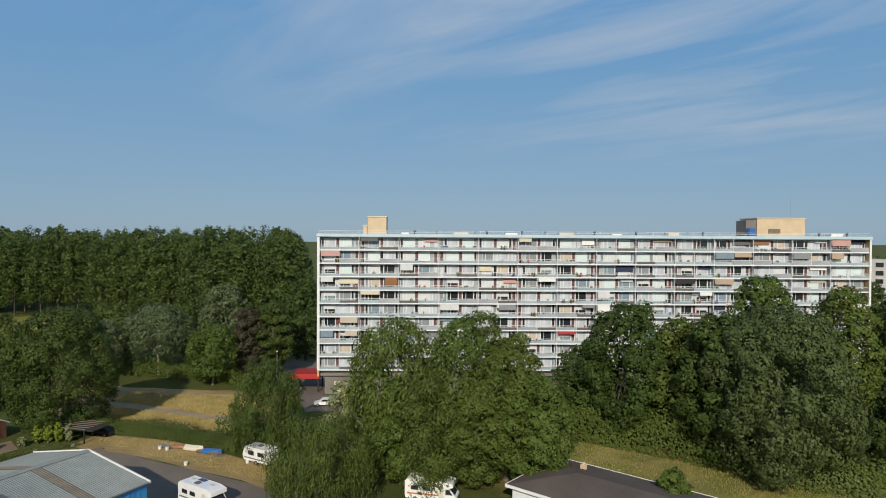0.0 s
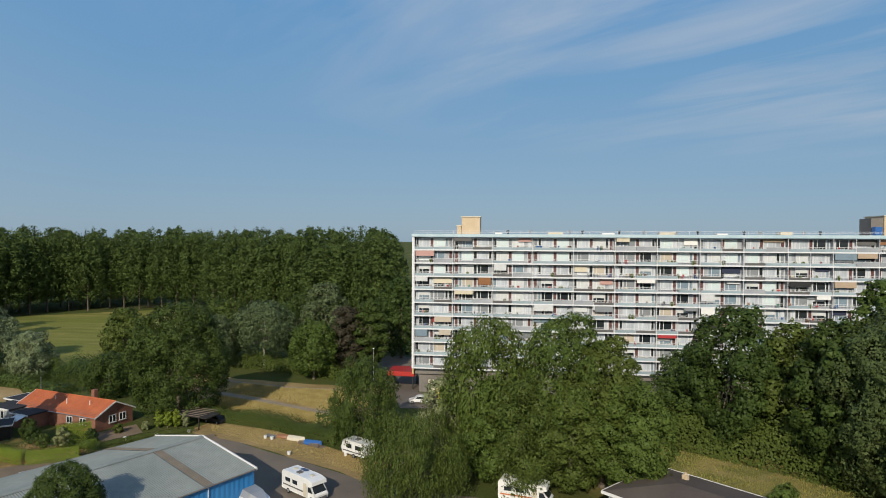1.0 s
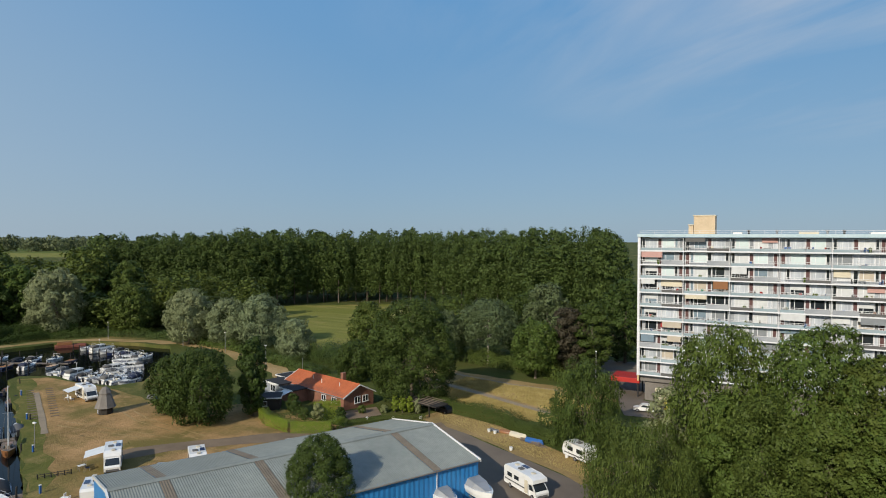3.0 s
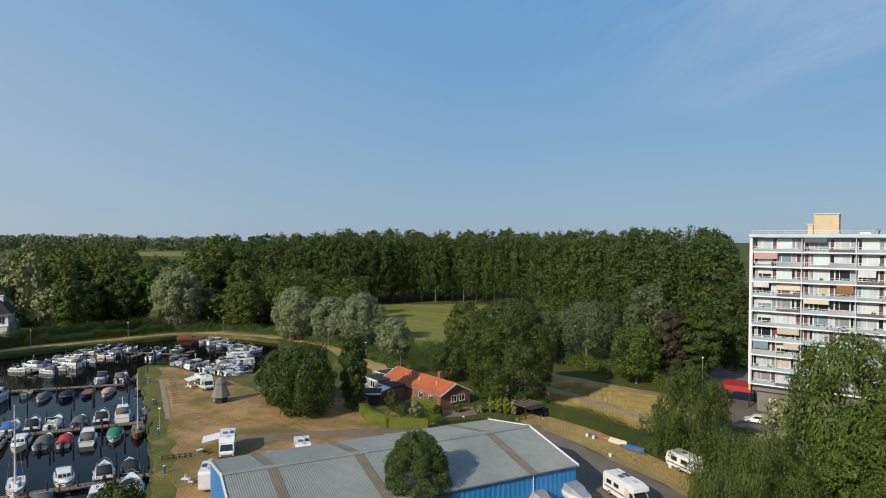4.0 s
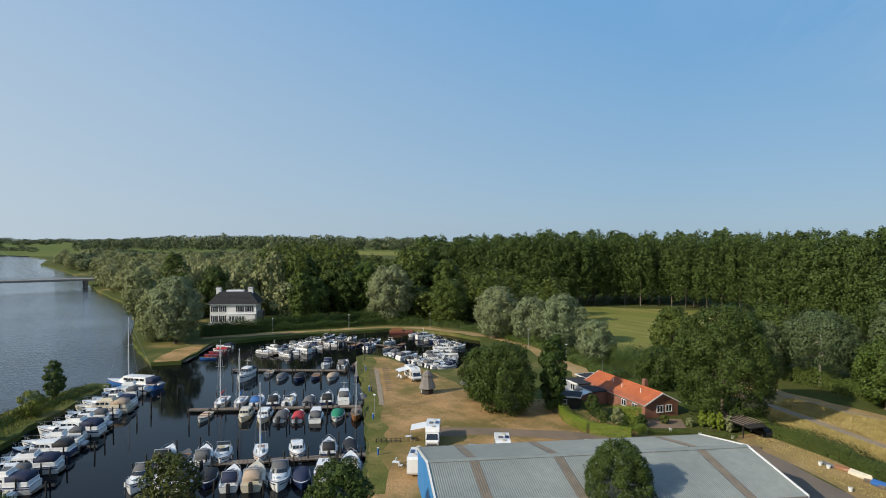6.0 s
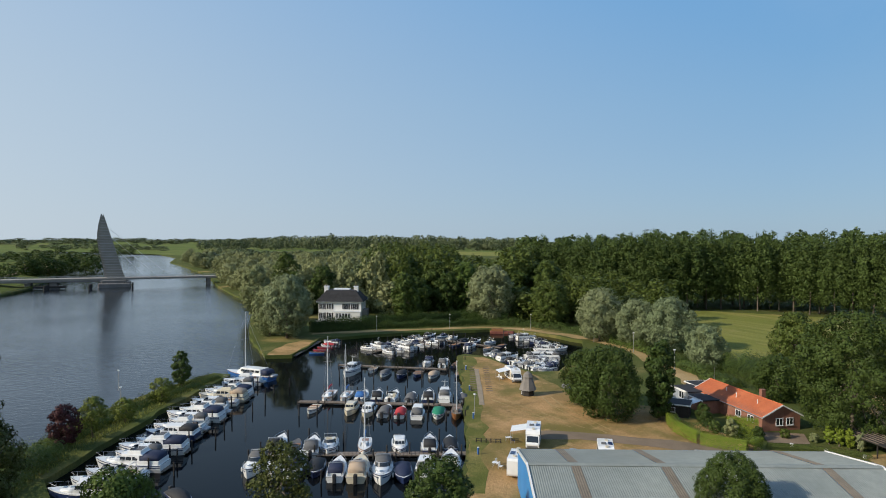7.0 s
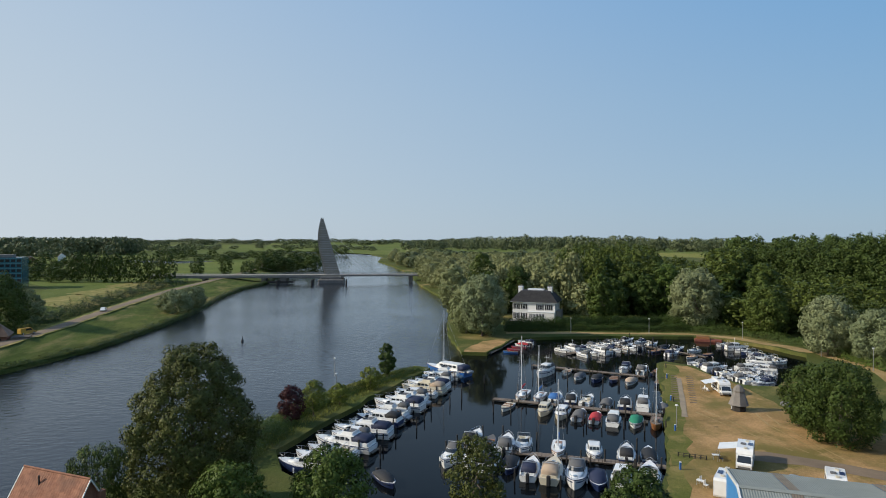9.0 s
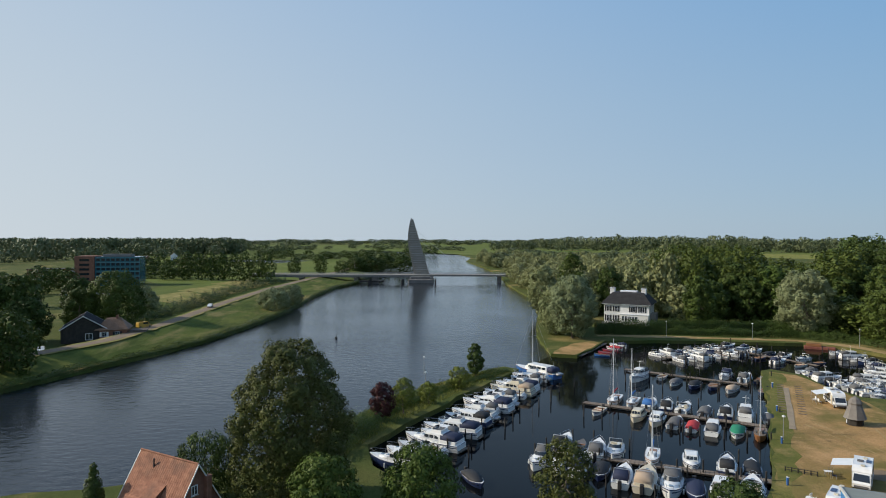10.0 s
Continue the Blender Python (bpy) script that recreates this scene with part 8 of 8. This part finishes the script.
def camper(at, label, L=6.6, alcove=False, awning=False, stripe="greycloth"):
    """A white motorhome; x is forward."""
    ob = thing("motorhome", label, "motorhome", at)
    W, H = 1.12, 2.85
    x0, x1 = -L / 2, L / 2 - 1.5
    c = 0.12
    prof = [(x0 + c, 0.45), (x1, 0.45), (x1, 1.9), (x1 + (1.05 if alcove else 0.35), 2.15), (x1 + (1.0 if alcove else 0.1), H - 0.25), (x1 - (0.1 if alcove else 0.5), H), (x0 + 0.25, H), (x0, H - 0.3), (x0, 0.7)]
    b = Shape()
    b.loft([[(x, -W + 0.06, z) for x, z in prof], [(x, -W, z * 0.98 + 0.03) for x, z in prof], [(x, W, z * 0.98 + 0.03) for x, z in prof], [(x, W - 0.06, z) for x, z in prof]])
    b.make("body", M["whitepl"], ob)
    cab = Shape()
    cp = [(x1 - 0.02, 0.4), (L / 2 - 0.05, 0.42), (L / 2, 0.95), (L / 2 - 0.25, 1.2), (x1 + 0.55, 1.95), (x1 - 0.02, 2.15)]
    cab.loft([[(x, -W + 0.18, z) for x, z in cp], [(x, -W + 0.08, z) for x, z in cp], [(x, W - 0.08, z) for x, z in cp], [(x, W - 0.18, z) for x, z in cp]])
    k = cab.make("cab", M["whitepl"], ob)
    Shape().add([(L / 2 - 0.23, -W + 0.2, 1.2), (L / 2 - 0.23, W - 0.2, 1.2), (x1 + 0.58, W - 0.28, 1.96), (x1 + 0.58, -W + 0.28, 1.96)], [(0, 1, 2, 3)]).make("windscreen", M["glass"], k)
    for s in (-1, 1):
        Shape().add([(x1 + 0.1, s * (W - 0.07), 1.2), (L / 2 - 0.5, s * (W - 0.07), 1.2), (x1 + 0.55, s * (W - 0.07), 1.85), (x1 + 0.1, s * (W - 0.07), 1.85)], [(0, 1, 2, 3) if s < 0 else (3, 2, 1, 0)]).make("cab_window", M["glass"], k)
        Shape().box(L / 2 - 0.12, s * 0.75 - 0.14, 0.75, L / 2 - 0.02, s * 0.75 + 0.14, 0.95).make("headlight", M["glass"], k)
        for x in (x0 + 0.8, x0 + 2.3):
            Shape().box(x, s * (W + 0.0) - 0.02, 1.55, x + 0.95, s * (W + 0.0) + 0.02, 2.05).make("side_window", M["glass"], ob)
        Shape().box(x0 + 0.3, s * W - 0.012, 1.0, x1 - 0.3, s * W + 0.012, 1.16).make("side_stripe", M[stripe], ob)
        wheel(ob, x0 + 1.3, s * (W - 0.15)), wheel(ob, L / 2 - 0.85, s * (W - 0.2))
    Shape().box(x1 - 0.75, -W - 0.02, 0.55, x1 - 0.15, -W + 0.02, 2.2).make("door", M["cream"], ob)
    Shape().box(L / 2 - 0.05, -0.8, 0.42, L / 2 + 0.06, 0.8, 0.72, 0.04).make("bumper", M["greycloth"], ob)
    for x, y, w in ((x0 + 1.0, 0.2, 0.5), (x0 + 2.4, -0.3, 0.7), (x1 - 0.7, 0.1, 0.5)):
        Shape().box(x, y - w / 2, H - 0.02, x + w, y + w / 2, H + 0.12, 0.03).make("roof_hatch", M["greycloth" if w > 0.6 else "cream"], ob)
    Shape().box(x0 + 1.9, 0.35, H, x0 + 3.1, 0.95, H + 0.05).make("solar_panel", M["navyhull"], ob)
    if awning:
        s = -1 if awning == "right" else 1
        Shape().add([(x0 + 1.0, s * W, 2.55), (x0 + 4.2, s * W, 2.55), (x0 + 4.2, s * (W + 2.5), 2.05), (x0 + 1.0, s * (W + 2.5), 2.05), (x0 + 1.0, s * W, 2.51), (x0 + 4.2, s * W, 2.51), (x0 + 4.2, s * (W + 2.5), 2.01), (x0 + 1.0, s * (W + 2.5), 2.01)], [(0, 1, 2, 3), (7, 6, 5, 4), (0, 4, 5, 1), (1, 5, 6, 2), (2, 6, 7, 3), (3, 7, 4, 0)]).make("awning", M["whitepl"], ob, "rolled-out white awning")
        for x in (x0 + 1.0, x0 + 4.2):
            Shape().tube((x, s * (W + 2.45), 0), (x, s * (W + 2.45), 2.05), 0.025, n=5).make("awning_pole", M["steel"], ob)
    return ob


def caravan(at, label):
    ob = thing("caravan", label, "caravan", at)
    prof = [(-2.4, 0.5), (2.3, 0.5), (2.6, 1.2), (2.2, 2.35), (1.9, 2.55), (-2.1, 2.55), (-2.45, 2.2)]
    Shape().loft([[(x, -1.02, z) for x, z in prof], [(x, -1.1, z) for x, z in prof], [(x, 1.1, z) for x, z in prof], [(x, 1.02, z) for x, z in prof]]).make("body", M["whitepl"], ob)
    for s in (-1, 1):
        for x in (-1.6, 0.3):
            Shape().box(x, s * 1.1 - 0.02, 1.4, x + 1.1, s * 1.1 + 0.02, 2.0).make("side_window", M["glass"], ob)
        Shape().box(-2.2, s * 1.1 - 0.012, 0.85, 2.2, s * 1.1 + 0.012, 1.0).make("side_stripe", M["greycloth"], ob)
        wheel(ob, -0.1, s * 0.95)
    Shape().box(-0.4, -0.4, 2.53, 0.4, 0.4, 2.68, 0.03).make("roof_hatch", M["greycloth"], ob)
    Shape().tube((2.4, 0, 0.5), (3.6, 0, 0.45), 0.06, n=6).make("tow_bar", M["steel"], ob)
    return ob


def car(at, label, body="whitepl", L=4.1, H=1.48, van=False):
    ob = thing("van" if van else "car", label, "van" if van else "car", at)
    W = 0.88
    if van:
        prof = [(-L / 2, 0.35), (L / 2 - 0.05, 0.35), (L / 2, 0.95), (L / 2 - 0.8, 1.15), (L / 2 - 1.5, H), (-L / 2 + 0.1, H), (-L / 2, H - 0.4)]
    else:
        prof = [(-L / 2, 0.35), (L / 2 - 0.05, 0.3), (L / 2, 0.68), (L / 2 - 0.95, 0.92), (L / 2 - 1.6, H - 0.05), (L / 2 - 2.1, H), (-L / 2 + 0.75, H - 0.03), (-L / 2 + 0.1, 0.98), (-L / 2, 0.75)]
    Shape().loft([[(x, -W + 0.12 + (0.1 if z > 1 else 0), z) for x, z in prof], [(x, -W + (0.12 if z > 1 else 0), z) for x, z in prof], [(x, W - (0.12 if z > 1 else 0), z) for x, z in prof], [(x, W - 0.12 - (0.1 if z > 1 else 0), z) for x, z in prof]]).make("body", M[body], ob)
    zt, zb = H - 0.12, 1.2 if van else 0.98
    front = L / 2 - (0.9 if van else 1.05)
    Shape().add([(front + 0.02, -W + 0.2, zb), (front + 0.02, W - 0.2, zb), (front - 0.58, W - 0.26, zt), (front - 0.58, -W + 0.26, zt)], [(0, 1, 2, 3)]).make("windscreen", M["glass"], ob)
    for s in (-1, 1):
        Shape().add([(front - 0.35, s * (W - 0.05), zb), (front - 0.75, s * (W - 0.1), zt), (-L / 2 + (1.6 if van else 1.0), s * (W - 0.1), zt), (-L / 2 + (1.6 if van else 0.6), s * (W - 0.05), zb)], [(0, 1, 2, 3) if s > 0 else (3, 2, 1, 0)]).make("side_window", M["glass"], ob)
        wheel(ob, -L / 2 + 0.75, s * (W - 0.1), 0.31, 0.2), wheel(ob, L / 2 - 0.8, s * (W - 0.1), 0.31, 0.2)
        Shape().box(L / 2 - 0.14, s * 0.62 - 0.14, 0.62, L / 2 - 0.02, s * 0.62 + 0.14, 0.78).make("headlight", M["steel"], ob)
    if not van:
        Shape().add([(-L / 2 + 0.16, -W + 0.22, 1.0), (-L / 2 + 0.16, W - 0.22, 1.0), (-L / 2 + 0.62, W - 0.28, zt), (-L / 2 + 0.62, -W + 0.28, zt)], [(3, 2, 1, 0)]).make("rear_window", M["glass"], ob)
    return ob


camper(pose(-84.2, 55.6, 0, 0, 0, -36), "white motorhome with awning on the lawn", 6.6, awning="right")
camper(pose(-75.0, 47.0, 0, 0, 0, 140), "white motorhome beside the hall's gable", 6.4)
camper(pose(-72.4, 60.4, 0, 0, 0, -36), "white motorhome behind the hall", 6.0)
camper(pose(-124.2, 76.4, 0, 0, 0, -14), "white motorhome with awning beside the inlet", 6.8, awning="right", stripe="black")
camper(pose(-29.3, 76.2, 0, 0, 0, -32), "white coachbuilt motorhome parked in the yard", 6.8, True)
camper(pose(-1.3, 78.6, 0, 0, 0, -12), "white motorhome with orange hatch parked under trees", 6.6, True, stripe="orangecloth")
caravan(pose(-26.6, 91.0, 0, 0, 0, 150), "white caravan parked on the dry verge")
car(pose(-75.9, 56.8, 0, 0, 0, 215), "small grey car on the lawn", "steel", 3.9)
car(pose(-67.5, 69.2, 0, 0, 0, 60), "white estate car behind the hall", "whitepl", 4.6, 1.75)
car(pose(-65.3, 74.0, 0, 0, 0, 55), "white van behind the hall", "whitepl", 4.8, 1.95, True)
car(pose(-23.4, 122.6, 0.04, 0, 0, 186), "white hatchback car at the flats", "whitepl", 3.9)
car(pose(-19.2, 124.4, 0.04, 0, 0, 100), "bright yellow van at the flats", "yellow", 5.2, 2.4, True)
car(pose(-10.0, 123.4, 0.04, 0, 0, 8), "white car half hidden by trees", "whitepl", 4.2)
car(pose(-33.5, 141.0, 0.04, 0, 0, 110), "dark car on the car park", "black", 4.3)
car(pose(-56.5, 103.5, 0.0, 0, 0, 160), "black car under the carport", "black", 4.2)
car(pose(-206.0, -101.0, 3.06, 0, 0, 150), "ochre yellow van on the dike", "ochre", 4.8, 1.9, True)
car(pose(-266.0, -102.0, 3.06, 0, 0, 10), "pale car on the dike road", "whitepl", 4.3)
for k, (x, y) in enumerate(((-178, -117), (-174, -121), (-170, -118), (-166, -121))):
    car(pose(x, y, 0, 0, 0, 30 + 40 * k), "parked car in the farm yard", ("whitepl", "steel", "navyhull", "whitepl")[k], 4.3)
for k in range(9):
    x, y = -math.sin(radians(118.2 + k * 0.42)) * 405, math.cos(radians(118.2 + k * 0.42)) * 405
    car(pose(x, y, 0.02, 0, 0, 30), "parked car before the office", ("steel", "navyhull", "whitepl")[k % 3], 4.3)


def trailer_boat(at, label, cloth):
    ob = thing("boat_on_trailer", label, "boat trailer", at)
    r = hull_rings(6.4, 2.3, 0.75, 0.3)
    Shape().loft([[(p[0], p[1], p[2] + 0.95) for p in q] for q in r]).make("hull", M["whitepl"], ob)
    Shape().loft([[(x, -b, 1.68), (x, -b * 0.7, h), (x, b * 0.7, h), (x, b, 1.68)] for x, b, h in ((-3.1, 1.0, 1.85), (-1.0, 1.08, 2.3), (0.8, 1.0, 2.25), (2.4, 0.45, 1.95))]).make("tarpaulin", M[cloth], ob)
    Shape().box(-2.6, -0.6, 0.42, 3.9, -0.5, 0.52).box(-2.6, 0.5, 0.42, 3.9, 0.6, 0.52).box(-1.6, -0.9, 0.4, -1.4, 0.9, 0.5).make("trailer", M["steel"], ob)
    for s in (-1, 1):
        wheel(ob, -1.4, s * 1.0, 0.3, 0.18)
    return ob


trailer_boat(pose(-33.6, 70.4, 0, 0, 0, -36) @ Matrix.Scale(1.22, 4), "boat under a silver cover on a trailer", "silvercloth")
trailer_boat(pose(-36.6, 66.6, 0, 0, 0, -32) @ Matrix.Scale(1.15, 4), "boat under a pale grey cover beside the hall", "silvercloth")
for k, (x, y, m, sc) in enumerate(((-43.0, 97.2, "greycloth", 0.42), (-38.3, 96.2, "cream", 0.66), (-35.0, 94.8, "bluehull", 0.62), (-40.9, 97.2, "varnish", 0.5))):
    o = thing("upturned_boat", "old small boat stored on the dry verge", "boat", pose(x, y, 0.02, 0, 0, -20 + 6 * k) @ Matrix.Diagonal((sc, sc, sc, 1)))
    Shape().loft([[(p[0], p[1], 0.9 - p[2] * 0.9) for p in q] for q in hull_rings(5.0, 1.9, 0.7, 0.2)]).make("hull", M[m], o)
wd = random.Random(5)
for k in range(9):
    o = thing("timber_pile", "loose pile of weathered timber and junk", "timber", pose(-36.6 + (k % 5) * 0.8, 95.2 - (k % 5) * 0.36, 0.26 * (k // 5), 0, 0, wd.uniform(-40, 10)))
    for j in range(5):
        Shape().box(-1.0, j * 0.16 - 0.4, 0.02 + 0.11 * (j % 2), wd.uniform(0.4, 1.1), j * 0.16 - 0.27, 0.13 + 0.11 * (j % 2)).make("board", M["wood"], o)
pots = Shape().tube((0, 0, 0), (0, 0, 0.5), 0.22, 0.3, 10).mesh("pot", M["whitepl"])
for x, y in ((-43.9, 96.6), (-42.6, 96.2), (-37.1, 89.9), (-58, 97.6), (-62, 94.6), (-66, 92.2), (-28.5, 90.9)):
    o = tagged(new("garden_pot", pots), "white tub standing on the ground", "pot")
    o.matrix_basis = pose(x, y, 0.04)


def lamp_post(x, y, h, label="slim grey lamp post", arm=0.0):
    ob = thing("street_lamp", label, "street lamp", pose(x, y, 0, 0, 0, (x * 7) % 360), "street lamps")
    Shape().tube((0, 0, 0), (0, 0, h), 0.09, 0.05, 8).make("pole", M["steel"], ob)
    if arm:
        Shape().tube((0, 0, h), (arm, 0, h + 0.25), 0.05, n=6).make("arm", M["steel"], ob)
    Shape().box(arm - 0.3, -0.16, h + 0.0 + (0.2 if arm else 0), arm + 0.3, 0.16, h + 0.22 + (0.2 if arm else 0), 0.04).make("lamp_head", M["whitepl"], ob)


for x, y, h, a in ((-102.3, 54.6, 3.8, 0), (-159, 127.5, 5.6, 0), (-140, 126.5, 5.6, 0), (-203, 98, 5.2, 0), (-208, 72, 5.2, 0), (-190, 124, 5.4, 0), (-36.5, 137, 7.5, 1.3), (-44, 150, 7.5, 1.3), (-150, -6, 4.2, 0), (-133, -5, 4.2, 0), (-117, 119, 5.0, 0)):
    lamp_post(x, y, h, arm=a)


def service_post(x, y):
    ob = thing("service_post", "blue electricity post on the quay", "post", pose(x, y, 0))
    Shape().box(-0.14, -0.12, 0, 0.14, 0.12, 1.05, 0.03).make("body", M["bluehull"], ob)
    Shape().box(-0.16, -0.14, 1.05, 0.16, 0.14, 1.13, 0.02).make("cap", M["whitepl"], ob)


for x, y in ((-83.5, 45.2), (-100.5, 53.4), (-119.5, 62.5), (-138.5, 71.4)):
    service_post(x, y)


def rail_fence(a, b, n, label):
    a, b = Vector((*a, 0)), Vector((*b, 0))
    ob = thing("fence", label, "fence", Matrix.Translation(a))
    v = b - a
    for i in range(n + 1):
        p = v * (i / n)
        Shape().box(p.x - 0.06, p.y - 0.06, 0, p.x + 0.06, p.y + 0.06, 0.7).make("post", M["darkwood"], ob)
    for z in (0.3, 0.6):
        Shape().tube((0, 0, z), (v.x, v.y, z), 0.05, n=5).make("rail", M["darkwood"], ob)


rail_fence((-88.6, 47.6), (-86.6, 51.0), 5, "dark timber fence across the lawn")


def pallet_set(x, y, seed):
    """A camping table with two chairs."""
    t = thing("camping_table", "small white camping table on the lawn", "table", pose(x, y, 0, 0, 0, seed * 40))
    Shape().box(-0.5, -0.35, 0.68, 0.5, 0.35, 0.72).make("top", M["whitepl"], t)
    for a in (-0.45, 0.41):
        for b in (-0.3, 0.26):
            Shape().box(a, b, 0, a + 0.04, b + 0.04, 0.68).make("leg", M["steel"], t)
    for k in (-1, 1):
        c = thing("camping_chair", "folding camping chair on the lawn", "chair", pose(x + k * 0.9, y + 0.3, 0, 0, 0, seed * 30 + 90 * k))
        Shape().box(-0.27, -0.25, 0.42, 0.27, 0.25, 0.46).make("seat", M["whitepl" if seed % 2 else "navycloth"], c)
        Shape().box(-0.27, 0.23, 0.46, 0.27, 0.28, 1.0).make("backrest", M["whitepl" if seed % 2 else "navycloth"], c)
        for a in (-0.26, 0.22):
            for b in (-0.24, 0.2):
                Shape().box(a, b, 0, a + 0.04, b + 0.04, 0.42).make("leg", M["steel"], c)


pallet_set(-77.8, 45.0, 1), pallet_set(-86.8, 52.6, 2), pallet_set(-126.0, 73.6, 3)
for k in range(7):
    o = thing("stored_boat_cover", "blue tarpaulin heap beside the inlet", "tarpaulin", pose(-113 + k * 2.1, 83.2 + 0.7 * (k % 3), 0, 0, 0, 30 * k))
    Shape().dome((0, 0, 0), 1.6, 0.8, 0.9 + 0.2 * (k % 2), 9, 4).make("tarpaulin", M["bluecloth" if k % 2 else "greycloth"], o)
bu = thing("buoy", "small marker buoy on the river", "buoy", pose(-210, -38, WL))
Shape().tube((0, 0, -0.3), (0, 0, 0.5), 0.5, 0.4, 10).tube((0, 0, 0.5), (0, 0, 1.7), 0.12, n=6).make("float", M["black"], bu)
# timber sleepers that mark the pitches beside the quay path
SL = Shape().box(-0.7, -0.09, 0, 0.7, 0.09, 0.14, 0.02).mesh("sleeper", M["wood"])
for k in range(13):
    u = k / 12
    x, y = -140 + 22 * u, 75.6 - 11.2 * u
    for side in (-1.5, 1.9):
        o = tagged(new("sleeper", SL), "weathered timber sleeper marking a pitch", "sleeper", "pitch sleepers")
        o.matrix_basis = pose(x + 0.45 * side, y + 0.9 * side, 0.03, 0, 0, 62)
